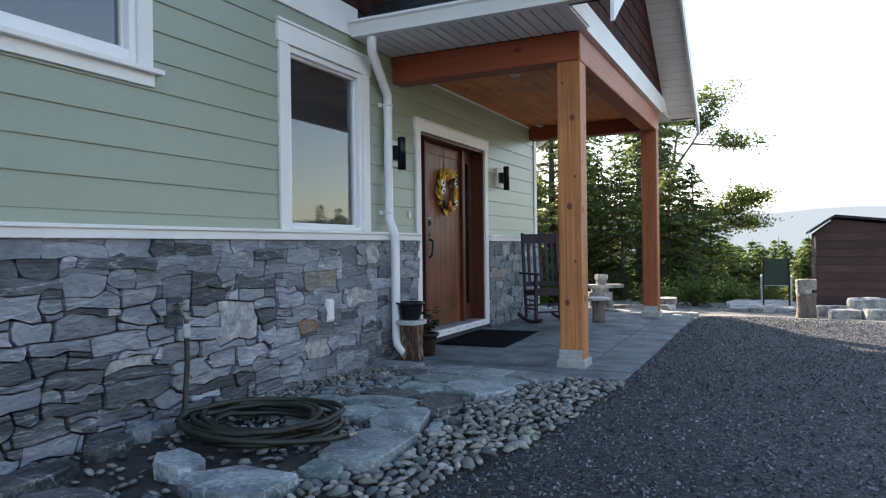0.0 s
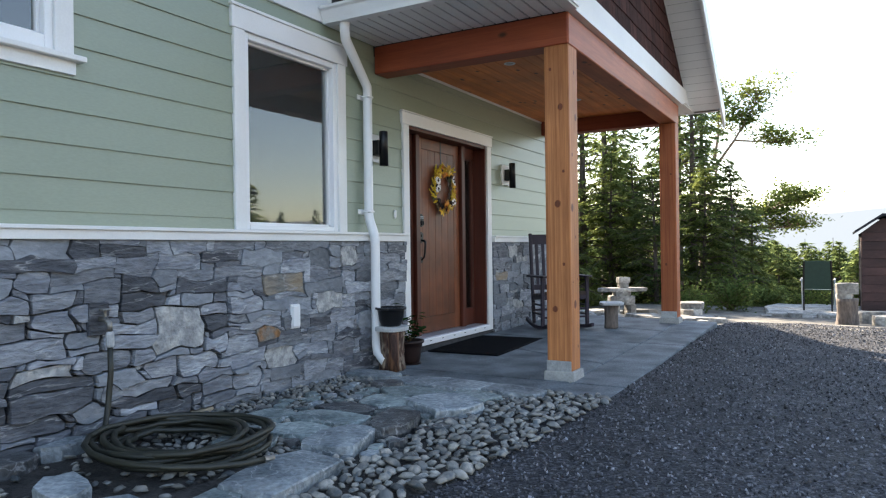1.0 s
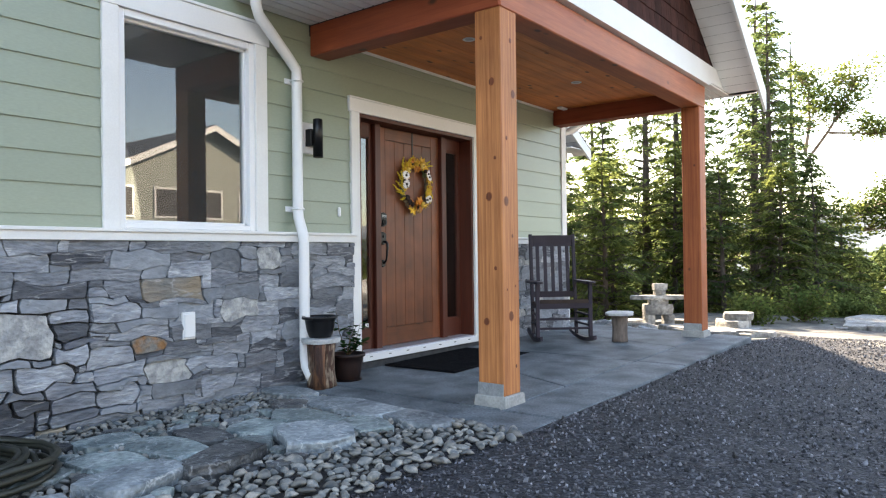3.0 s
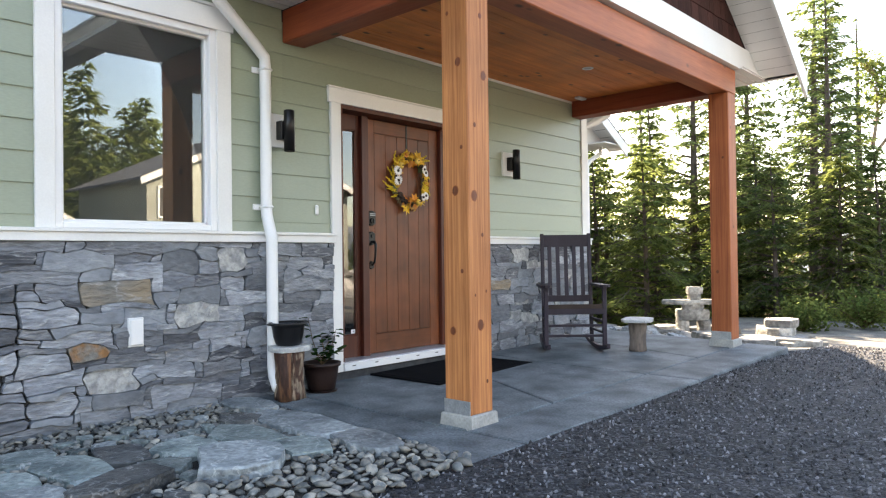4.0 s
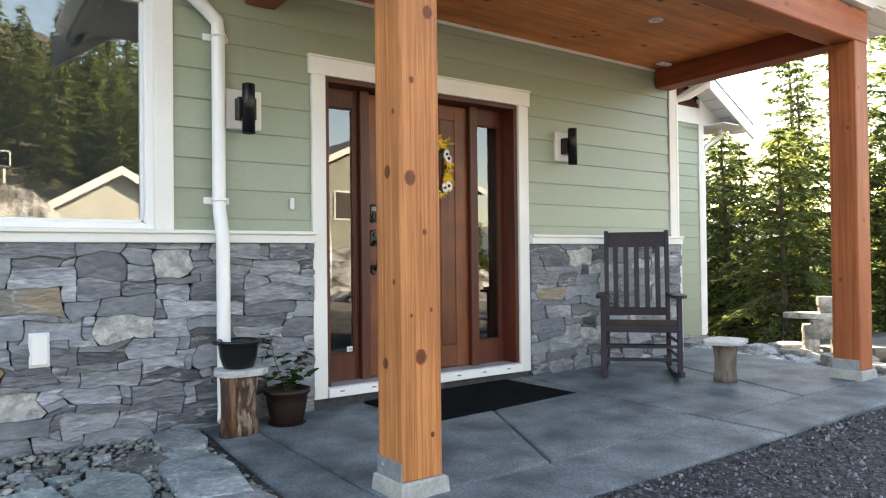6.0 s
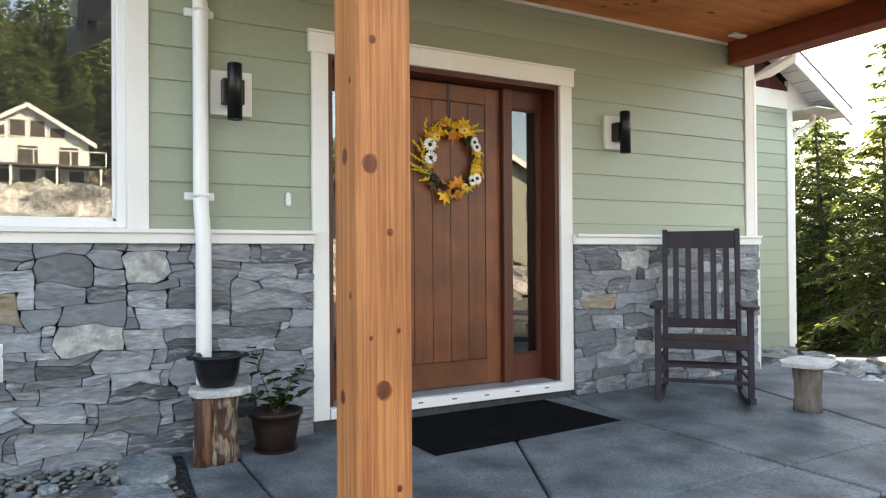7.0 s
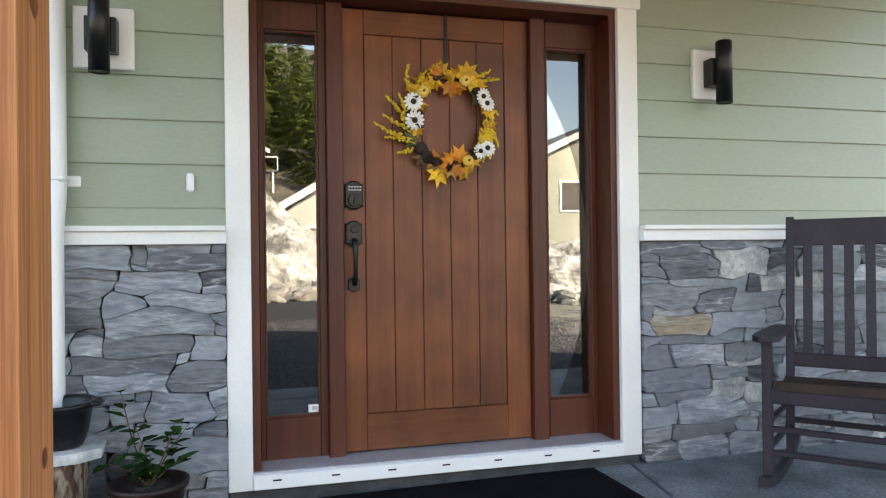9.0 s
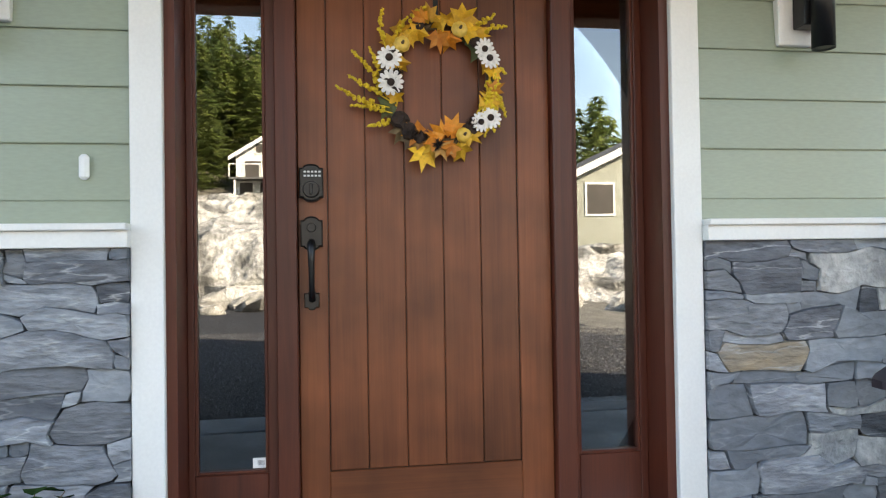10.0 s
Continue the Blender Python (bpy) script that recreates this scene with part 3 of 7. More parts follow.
# ---- shingled gable wall over the frieze, and gable of the porch ----
def shake_wall(y0, y1, z0, z1, x, parent, limit=lambda y, z: True, step=0.17):
    rng = random.Random(5)
    shapes = []
    for w in (0.10, 0.13, 0.17, 0.21):
        bm = bmesh.new()
        pr = [(0, 0), (0.014, 0), (0.004, step + 0.01), (0, step + 0.01)]
        a, b = [bm.verts.new((px, 0, pz)) for px, pz in pr], [bm.verts.new((px, w - 0.004, pz)) for px, pz in pr]
        for k in range(4):
            bm.faces.new((a[k], a[(k + 1) % 4], b[(k + 1) % 4], b[k]))
        bm.faces.new(a); bm.faces.new(b[::-1])
        me = bpy.data.meshes.new("shake"); bmesh.ops.recalc_face_normals(bm, faces=bm.faces[:]); bm.to_mesh(me); bm.free()
        me.materials.append(M_SHAKE)
        shapes.append((w, me))
    z = z0
    while z < z1:
        y = y0 - rng.random() * 0.1
        while y < y1:
            w, me = rng.choice(shapes)
            if limit(y, z) and limit(y + w, z):
                ob = new("shake", me)
                ob.parent = parent
                ob.matrix_basis = pose(x, y, z + rng.uniform(-0.004, 0.004))
            y += w
        z += step


# ---- porch frame ----
def timber(name, b, material, label, category, parent=None):
    bm = bmesh.new()
    box(bm, *b, 0.008)
    ob = part(name, bm, material, parent)
    return tagged(ob, label, category) if parent is None else ob


PX, P1Y, P2Y, PH = 1.728, -1.258, 2.765, 0.1005
BEAM0, BEAM1 = 2.585, 2.835
for py in (P1Y, P2Y):
    z0 = slab_z(py)
    post = thing("porch_post", (PX, py, z0), "knotty square fir post on a small concrete pier" if py == P1Y else "redder square fir post on a small concrete pier", "post", "porch posts")
    bm = bmesh.new()
    a = [bm.verts.new((PX + sx * 0.124, py + sy * 0.124, z0 - 0.02)) for sx, sy in ((-1, -1), (1, -1), (1, 1), (-1, 1))]
    b = [bm.verts.new((PX + sx * 0.118, py + sy * 0.118, z0 + 0.062)) for sx, sy in ((-1, -1), (1, -1), (1, 1), (-1, 1))]
    c = [bm.verts.new((PX + sx * 0.110, py + sy * 0.110, z0 + 0.070)) for sx, sy in ((-1, -1), (1, -1), (1, 1), (-1, 1))]
    for lo, hi in ((a, b), (b, c)):
        for k in range(4):
            bm.faces.new((lo[k], lo[(k + 1) % 4], hi[(k + 1) % 4], hi[k]))
    bm.faces.new(c)
    part("pier", bm, M_PIER, post, "pale cast concrete pier")
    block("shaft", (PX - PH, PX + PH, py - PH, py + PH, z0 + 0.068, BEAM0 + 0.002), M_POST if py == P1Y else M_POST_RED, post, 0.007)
    # knots: face, offset across it, height, radius
    if py == P1Y:
        knots = [(1, 0.03, 2.12, 0.020), (1, 0.0, 1.37, 0.021), (1, -0.03, 0.55, 0.019), (1, 0.05, 1.62, 0.009), (1, 0.045, 0.9, 0.010), (1, -0.05, 2.42, 0.010),
                 (0, -0.05, 1.335, 0.024), (0, -0.005, 0.585, 0.024), (0, 0.02, 1.11, 0.010), (0, 0.05, 0.78, 0.007), (0, -0.05, 0.76, 0.006), (0, 0.045, 2.05, 0.022), (0, -0.04, 1.75, 0.011), (0, 0.02, 2.4, 0.014), (0, 0.05, 0.25, 0.009),
                 (2, 0.02, 1.8, 0.02), (2, -0.04, 0.9, 0.016), (3, 0.0, 1.5, 0.02), (3, 0.04, 0.7, 0.014)]
    else:
        knots = [(1, -0.03, 0.75, 0.014), (1, 0.04, 1.9, 0.010), (0, 0.0, 1.2, 0.014), (0, -0.05, 2.2, 0.012), (2, 0.03, 1.5, 0.014)]
    kr = random.Random(int(py * 10) + 40)
    for face, u, kz, rad in knots:
        nrm = Vector(((1, 0, 0), (0, -1, 0), (-1, 0, 0), (0, 1, 0))[face])
        tang = Vector((-nrm.y, nrm.x, 0))
        for name, grow, lift, km in (("knot_rim", 1.22, 0.0003, M_KNOT_RIM), ("knot", 1.0, 0.0009, M_KNOT)):
            bm = bmesh.new()
            cen = Vector((PX, py, z0 + kz)) + nrm * (PH + lift) + tang * u
            ring = [bm.verts.new(cen + tang * rad * grow * math.cos(6.283 * k / 14) * kr.uniform(0.88, 1.08) + Vector((0, 0, rad * grow * 1.2 * kr.uniform(0.9, 1.1) * math.sin(6.283 * k / 14)))) for k in range(14)]
            top = bm.verts.new(cen + nrm * 0.0012)
            for k in range(14):
                bm.faces.new((ring[k], ring[(k + 1) % 14], top))
            part(name, bm, km, post)
    plate = block("base_plate", (PX - PH - 0.004, PX + PH - 0.004, py - PH - 0.0035, py - PH - 0.0005, z0 + 0.07, z0 + 0.15), M_STEEL, post, 0.001, "galvanised base plate")
    for bx in (-0.06, 0.06):
        bm = bmesh.new()
        bmesh.ops.create_cone(bm, cap_ends=True, segments=8, radius1=0.009, radius2=0.009, depth=0.008, matrix=Matrix.Translation((PX + bx, py - PH - 0.006, z0 + 0.115)) @ Matrix.Rotation(radians(90), 4, "X"))
        part("bolt", bm, M_STEEL, plate)
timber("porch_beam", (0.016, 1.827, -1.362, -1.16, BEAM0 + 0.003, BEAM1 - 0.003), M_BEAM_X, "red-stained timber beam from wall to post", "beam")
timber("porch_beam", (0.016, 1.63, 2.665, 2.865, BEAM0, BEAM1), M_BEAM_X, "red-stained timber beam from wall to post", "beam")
timber("front_beam", (1.63, 1.832, -1.354, 2.87, BEAM0, BEAM1), M_BEAM_Y, "red-stained timber beam across the two posts", "beam")

# ceiling of narrow boards in one mesh
bm = bmesh.new()
x = 0.014
while x < 1.62:
    w = min(0.135, 1.63 - x)
    box(bm, x + 0.0015, x + w - 0.0015, -1.16, 2.665, CEIL, CEIL + 0.02, 0.002)
    x += 0.135
box(bm, 0.014, 1.63, -1.16, 2.665, CEIL + 0.02, CEIL + 0.03)
tagged(part("ceiling", bm, M_CEIL), "stained knotty cedar board ceiling of the porch", "ceiling", kind="structure")
for dx, dy in ((0.92, -0.42), (0.93, 1.50)):
    lamp = thing("downlight", (dx, dy, CEIL), "round white recessed downlight, switched off", "light", "porch downlights")
    bm = bmesh.new()
    lathe(bm, (dx, dy, CEIL), [(0.052, 0.0), (0.056, -0.003), (0.05, -0.007), (0.04, -0.006), (0.036, -0.001)], 24)
    part("ring", bm, M_VINYL, lamp, smooth=True)
    bm = bmesh.new()
    lathe(bm, (dx, dy, CEIL), [(0.036, -0.002), (0.02, -0.0035)], 20)
    part("lens", bm, M_PALESLAB, lamp, "frosted lens")
cam_dome = thing("ceiling_sensor", (0.3, 2.33, CEIL), "small white flat sensor box on the ceiling", "sensor")
block("casing", (0.18, 0.25, 2.46, 2.62, CEIL - 0.024, CEIL), M_VINYL, cam_dome, 0.008)

# ---- porch roof ----
RY, SLOPE, EAVE = 0.76, 0.70, 2.80          # ridge line, pitch, half span
RIDGE = 4.82
roof = thing("porch_roof", (1.1, RY, 3.0), "front-facing porch gable with white fascia, gutters and dark shingles", "roof", kind="structure")


def roof_z(y):
    return RIDGE - SLOPE * abs(y - RY)


for side in (-1, 1):
    bm = bmesh.new()
    e = RY + side * EAVE
    # deck
    for u0, u1 in ((-3.0, 2.28),):
        v = [(u0, RY, RIDGE + 0.03), (u1, RY, RIDGE + 0.03), (u1, e, roof_z(e) + 0.03), (u0, e, roof_z(e) + 0.03)]
        lo = [bm.verts.new(p) for p in v]
        hi = [bm.verts.new((p[0], p[1], p[2] + 0.04)) for p in v]
        bm.faces.new(lo); bm.faces.new(hi)
        for k in range(4):
            bm.faces.new((lo[k], lo[(k + 1) % 4], hi[(k + 1) % 4], hi[k]))
    part("roof_deck", bm, M_ASPHALT, roof)
    # shingle courses, tab by tab
    verts, faces, rng = [], [], random.Random(2)
    n = 22
    for i in range(n):
        ya, yb = e - side * i * EAVE / n, e - side * (i + 1) * EAVE / n
        x = -0.02 - rng.random() * 0.2
        while x < 2.28:
            w = rng.choice((0.16, 0.22, 0.3))
            x1 = min(x + w, 2.29)
            t = 0.012 + rng.choice((0, 0.006))
            za, zb = roof_z(ya) + 0.085, roof_z(yb) + 0.085
            k = len(verts)
            verts += [(x, ya, za - 0.012), (x1 - 0.004, ya, za - 0.012), (x1 - 0.004, ya, za + t), (x, ya, za + t), (x, yb, zb + 0.002), (x1 - 0.004, yb, zb + 0.002)]
            faces += [(k, k + 1, k + 2, k + 3), (k + 3, k + 2, k + 5, k + 4)]
            x += w
    raw("roof_shingles", verts, faces, M_ASPHALT, roof)["kind"] = "stuff"
    # gutter: a K profile along the eave
    bm = bmesh.new()
    gy0 = e - side * 0.02
    zt = 2.965
    pr = [(0, zt), (0, zt - 0.13), (0.075, zt - 0.13), (0.082, zt - 0.10), (0.105, zt - 0.035), (0.125, zt - 0.02), (0.125, zt), (0.117, zt), (0.115, zt - 0.015), (0.07, zt - 0.11), (0.01, zt - 0.11), (0.008, zt)]
    gx0 = 0.03 if side < 0 else 0.2
    a = [bm.verts.new((gx0, gy0 + side * d, z)) for d, z in pr]
    b = [bm.verts.new((2.20, gy0 + side * d, z)) for d, z in pr]
    for k in range(len(pr)):
        bm.faces.new((a[k], a[(k + 1) % len(pr)], b[(k + 1) % len(pr)], b[k]))
    bm.faces.new(a); bm.faces.new(b[::-1])
    part("gutter", bm, M_VINYL, roof, "white metal eave gutter")
    # flat soffit under the eave: ribs run out from the beam
    bm = bmesh.new()
    y_in, y_out = (-1.355, e + 0.02) if side < 0 else (2.86, e - 0.02)
    x = 0.02
    while x < 1.86:
        ya, yb = min(y_in, y_out), max(y_in, y_out)
        box(bm, x, x + 0.084, ya, yb, 2.838, 2.850)
        box(bm, x + 0.084, x + 0.1, ya, yb, 2.853, 2.858)
        x += 0.1
    part("soffit", bm, M_SOFFIT, roof, "white ribbed vinyl soffit")
    block("eave_board", (0.02, 2.262, min(e, e - side * 0.02), max(e, e - side * 0.02), 2.835, 2.97), M_VINYL, roof)
    # sloping soffit of the overhang past the gable
    verts, faces = [], []
    L, e2 = EAVE - 0.085, e - side * 0.085
    k = 0
    steps = 26
    for i in range(steps):
        for f0, f1, drop in ((0.0, 0.95, 0.0), (0.95, 1.0, 0.0022)):
            ya, yb = e2 - side * L * (i + f0) / steps, e2 - side * L * (i + f1) / steps
            k = len(verts)
            dz = -0.075 + drop
            verts += [(1.855, ya, roof_z(ya) + dz), (2.262, ya, roof_z(ya) + dz), (2.262, yb, roof_z(yb) + dz), (1.855, yb, roof_z(yb) + dz)]
            faces.append((k, k + 1, k + 2, k + 3))
    raw("rake_soffit", verts, faces, M_SOFFIT, roof, "white ribbed vinyl soffit")
    # barge board along the rake
    bm = bmesh.new()
    ends = []
    for y in (e + side * 0.12, RY):
        z = RIDGE - SLOPE * abs(y - RY)
        ends.append([(2.262, y, z - 0.16), (2.290, y, z - 0.16), (2.290, y, z + 0.085), (2.262, y, z + 0.085)])
    a, b = [[bm.verts.new(p) for p in q] for q in ends]
    for k in range(4):
        bm.faces.new((a[k], a[(k + 1) % 4], b[(k + 1) % 4], b[k]))
    bm.faces.new(a); bm.faces.new(b[::-1])
    part("barge_board", bm, M_WHITE, roof)
# gable wall
bm = bmesh.new()
a = [bm.verts.new((1.80, y, z)) for y, z in ((RY - 2.69, 2.86), (RY + 2.69, 2.86), (RY, RIDGE - 0.078))]
b = [bm.verts.new((1.845, y, z)) for y, z in ((RY - 2.69, 2.86), (RY + 2.69, 2.86), (RY, RIDGE - 0.078))]
for k in range(3):
    bm.faces.new((a[k], a[(k + 1) % 3], b[(k + 1) % 3], b[k]))
bm.faces.new(a); bm.faces.new(b[::-1])
gable = part("gable_wall", bm, M_SHAKE, roof)
bm = bmesh.new()
pr = [(RY - 2.705, 2.845), (RY + 2.705, 2.845), (RY + 2.378, 3.075), (RY - 2.378, 3.075)]
a = [bm.verts.new((1.80, y, z)) for y, z in pr]
b = [bm.verts.new((1.880, y, z)) for y, z in pr]
for k in range(4):
    bm.faces.new((a[k], a[(k + 1) % 4], b[(k + 1) % 4], b[k]))
bm.faces.new(a); bm.faces.new(b[::-1])
part("gable_fascia", bm, M_WHITE, roof)
shake_wall(RY - EAVE, RY + EAVE, 3.085, 4.3, 1.848, gable, lambda y, z: roof_z(y) - 0.08 > z + 0.06)
wall_upper = block("wall_upper", (-0.02, 0.004, -7.2, -1.2, FRIEZE + 0.26, 4.2), M_SHAKE)
tagged(wall_upper, "brown shingled upper gable wall of the house", "wall", kind="structure")
shake_wall(-5.0, -1.0, FRIEZE + 0.26, 3.5, 0.005, wall_upper)

# ---- main roof and hidden sides, out of view, which close the house and shade its front ----
bm = bmesh.new()
for y0, y1, zr in ((-9.4, -1.2, 6.6),):
    v = [(0.5, y0, 3.6), (0.5, (y0 + y1) / 2, zr), (0.5, y1, 3.6), (-9.4, y0, 3.6), (-9.4, (y0 + y1) / 2, zr), (-9.4, y1, 3.6)]
    q = [bm.verts.new(p) for p in v]
    bm.faces.new((q[0], q[1], q[4], q[3])); bm.faces.new((q[1], q[2], q[5], q[4])); bm.faces.new((q[0], q[2], q[1])); bm.faces.new((q[3], q[4], q[5])); bm.faces.new((q[0], q[3], q[5], q[2]))
v = [(-0.1, -3, 3.1), (-4.5, -3, 5.6), (-9.4, -3, 3.1), (-0.1, 3.3, 3.1), (-4.5, 3.3, 5.6), (-9.4, 3.3, 3.1)]
q = [bm.verts.new(p) for p in v]
bm.faces.new((q[0], q[1], q[4], q[3])); bm.faces.new((q[1], q[2], q[5], q[4])); bm.faces.new((q[0], q[2], q[1])); bm.faces.new((q[3], q[4], q[5])); bm.faces.new((q[0], q[3], q[5], q[2]))
tagged(part("main_roof", bm, M_ASPHALT), "dark shingled main roof of the house", "roof", kind="structure")
# added shell behind the glass, its dimness put into the dark colour
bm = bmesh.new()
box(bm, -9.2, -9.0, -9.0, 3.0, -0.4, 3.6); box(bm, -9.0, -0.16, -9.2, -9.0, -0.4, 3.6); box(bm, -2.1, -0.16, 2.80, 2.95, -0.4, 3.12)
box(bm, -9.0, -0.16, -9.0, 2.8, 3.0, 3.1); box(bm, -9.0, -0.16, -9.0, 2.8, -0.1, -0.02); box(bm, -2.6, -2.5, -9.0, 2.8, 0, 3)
tagged(part("wall_inner", bm, M_ROOM), "stand-in inner walls, floor and ceiling, coloured dark for an unlit interior", "wall", kind="structure")

# ---- wing of the house past the porch ----
wing = thing("wall_wing", (-2.0, 5.0, 0), "green lap-sided wing with white trim and a brown gable", "wall", kind="structure")
bm = bmesh.new()
box(bm, -8.0, -2.015, 2.95, 6.36, -0.6, 3.1)
part("core", bm, M_MORTAR, wing)
lap_wall(2.95, 6.30, -0.35, 2.93, [], -2.013, wing, 0.181, 1.24)
block("corner_board", (-2.06, -1.985, 6.28, 6.40, -0.4, 2.95), M_WHITE, wing)
block("frieze_board", (-2.02, -1.98, 2.95, 6.40, 2.93, 3.17), M_WHITE, wing)
WR, WS = 4.0, 0.56


def wing_z(y):
    return 2.92 + WS * (7.14 - y) if y > WR else 2.92 + WS * (7.14 - WR) - WS * (WR - y)


bm = bmesh.new()
pr = [(2.4, 3.17), (6.40, 3.17), (WR, wing_z(WR) - 0.15)]
a = [bm.verts.new((-2.05, y, z)) for y, z in pr]
b = [bm.verts.new((-1.995, y, z)) for y, z in pr]
for k in range(3):
    bm.faces.new((a[k], a[(k + 1) % 3], b[(k + 1) % 3], b[k]))
bm.faces.new(a); bm.faces.new(b[::-1])
part("gable_wall", bm, M_SHAKE, wing)
for y0, y1, nm in ((7.14, WR, "right"), (1.0, WR, "left")):
    bm = bmesh.new()
    v = [(-8, y0, wing_z(y0)), (-1.62, y0, wing_z(y0)), (-1.62, y1, wing_z(y1)), (-8, y1, wing_z(y1))]
    lo = [bm.verts.new((p[0], p[1], p[2] + 0.01)) for p in v]; hi = [bm.verts.new((p[0], p[1], p[2] + 0.05)) for p in v]
    bm.faces.new(lo); bm.faces.new(hi)
    for k in range(4):
        bm.faces.new((lo[k], lo[(k + 1) % 4], hi[(k + 1) % 4], hi[k]))
    part("roof_slope", bm, M_ASPHALT, wing)
    bm = bmesh.new()
    ends = [[(-1.65, y, wing_z(y) - 0.19), (-1.615, y, wing_z(y) - 0.19), (-1.615, y, wing_z(y) + 0.012), (-1.65, y, wing_z(y) + 0.012)] for y in (y0, y1)]
    a, b = [[bm.verts.new(p) for p in q] for q in ends]
    for k in range(4):
        bm.faces.new((a[k], a[(k + 1) % 4], b[(k + 1) % 4], b[k]))
    bm.faces.new(a); bm.faces.new(b[::-1])
    part("barge_board", bm, M_WHITE, wing)
    verts, faces = [], []
    for i in range(16):
        for f0, f1, drop in ((0, 0.88, 0), (0.88, 1, 0.006)):
            ya, yb = y0 + (y1 - y0) * (i + f0) / 16, y0 + (y1 - y0) * (i + f1) / 16
            k = len(verts)
            verts += [(-1.99, ya, wing_z(ya) - 0.07 + drop), (-1.65, ya, wing_z(ya) - 0.07 + drop), (-1.65, yb, wing_z(yb) - 0.07 + drop), (-1.99, yb, wing_z(yb) - 0.07 + drop)]
            faces.append((k, k + 1, k + 2, k + 3))
    raw("rake_soffit", verts, faces, M_SOFFIT, wing)
block("eave_soffit", (-8, -1.65, 6.40, 7.10, 2.91, 2.93), M_SOFFIT, wing)
bm = bmesh.new()
pr = [(6.30, 2.932), (7.10, 2.932), (7.10, wing_z(7.10) - 0.02), (6.30, wing_z(6.30) - 0.075)]
a = [bm.verts.new((-2.03, y, z)) for y, z in pr]
b = [bm.verts.new((-1.978, y, z)) for y, z in pr]
for k in range(4):
    bm.faces.new((a[k], a[(k + 1) % 4], b[(k + 1) % 4], b[k]))
bm.faces.new(a); bm.faces.new(b[::-1])
part("eave_return", bm, M_WHITE, wing)
bm = bmesh.new()
tube(bm, [(-2.0, 6.86, 2.91), (-2.0, 6.85, 2.80), (-2.04, 6.55, 2.64), (-2.05, 6.46, 2.54), (-2.05, 6.46, -0.2)], 0.04, 8)
part("downpipe", bm, M_VINYL, wing)
bm = bmesh.new()
tube(bm, [(0.06, 3.42, 2.83), (0.06, 3.42, 2.72), (-0.02, 3.22, 2.60), (-0.08, 3.06, 2.52), (-0.08, 3.055, 0.0)], 0.052, 8)
part("downpipe", bm, M_VINYL, roof, "white downpipe at the corner")

# ---- windows ----
def window(name, y0, y1, z0, z1, label, foot=0.038, sill=False, glass=M_GLASS_VEILED):
    w = thing(name, (0, (y0 + y1) / 2, z0), label, "window", kind="structure")
    f = 0.048
    fr = bmesh.new()
    for b in ((y0, y0 + f, z0, z1), (y1 - f, y1, z0, z1), (y0 + f, y1 - f, z0, z0 + foot), (y0 + f, y1 - f, z1 - f, z1)):
        box(fr, -0.085, 0.012, b[0], b[1], b[2], b[3], 0.004)
    for b in ((y0 + f, y0 + f + 0.018, z0 + foot, z1 - f), (y1 - f - 0.018, y1 - f, z0 + foot, z1 - f), (y0 + f, y1 - f, z0 + foot, z0 + foot + 0.018), (y0 + f, y1 - f, z1 - f - 0.018, z1 - f)):
        box(fr, -0.075, -0.030, *b, 0.002)
    part("window_frame", fr, M_VINYL, w)
    pane = block("pane", (-0.056, -0.050, y0 + f, y1 - f, z0 + foot, z1 - f), glass, w, 0)
    pane.visible_shadow = False
    tw = 0.105
    for b in ((y0 - tw, y0 + 0.002), (y1 - 0.002, y1 + tw)):
        block("side_casing", (0.0, 0.030, b[0], b[1], BELT1 if not sill else z0, z1), M_WHITE, w)
    bm = bmesh.new()
    box(bm, 0.0, 0.034, y0 - tw - 0.02, y1 + tw + 0.02, z1, z1 + 0.15, 0.002)
    box(bm, 0.0, 0.045, y0 - tw - 0.03, y1 + tw + 0.03, z1 + 0.15, z1 + 0.172, 0.003)
    part("header_casing", bm, M_WHITE, w)
    if sill:
        bm = bmesh.new()
        box(bm, 0.0, 0.07, y0 - tw - 0.05, y1 + tw + 0.05, z0 - 0.032, z0 - 0.001, 0.004)
        part("window_sill", bm, M_WHITE, w)
        block("apron", (0.0, 0.03, y0 - tw - 0.01, y1 + tw + 0.01, z0 - 0.105, z0 - 0.032), M_WHITE, w)
    return w


window("window_1", *W1, "wide white vinyl window with moulded casing and sill", 0.082, True, M_GLASS)
window("window_2", *W2, "tall white vinyl picture window reflecting the hillside")

# ---- entrance ----
door = thing("door_1", (-0.1, 0.04, 0.09), "closed red-brown plank door between two glazed sidelights", "door", kind="structure")
tw = 0.098
for y0, y1 in ((DOOR[0] - tw, DOOR[0] + 0.002), (DOOR[1] - 0.002, DOOR[1] + tw + 0.005)):
    block("side_casing", (0.0, 0.034, y0, y1, 0.055, DOOR[3]), M_WHITE, door)
bm = bmesh.new()
box(bm, 0.0, 0.036, DOOR[0] - tw - 0.02, DOOR[1] + tw + 0.025, DOOR[3], DOOR[3] + 0.115, 0.002)
box(bm, 0.0, 0.046, DOOR[0] - tw - 0.028, DOOR[1] + tw + 0.033, DOOR[3] + 0.115, DOOR[3] + 0.13, 0.003)
part("header_casing", bm, M_WHITE, door)
# jambs and head
bm = bmesh.new()
box(bm, -0.2, 0.010, DOOR[0], DOOR[0] + 0.035, 0.09, DOOR[3]); box(bm, -0.2, 0.010, DOOR[1] - 0.035, DOOR[1], 0.09, DOOR[3])
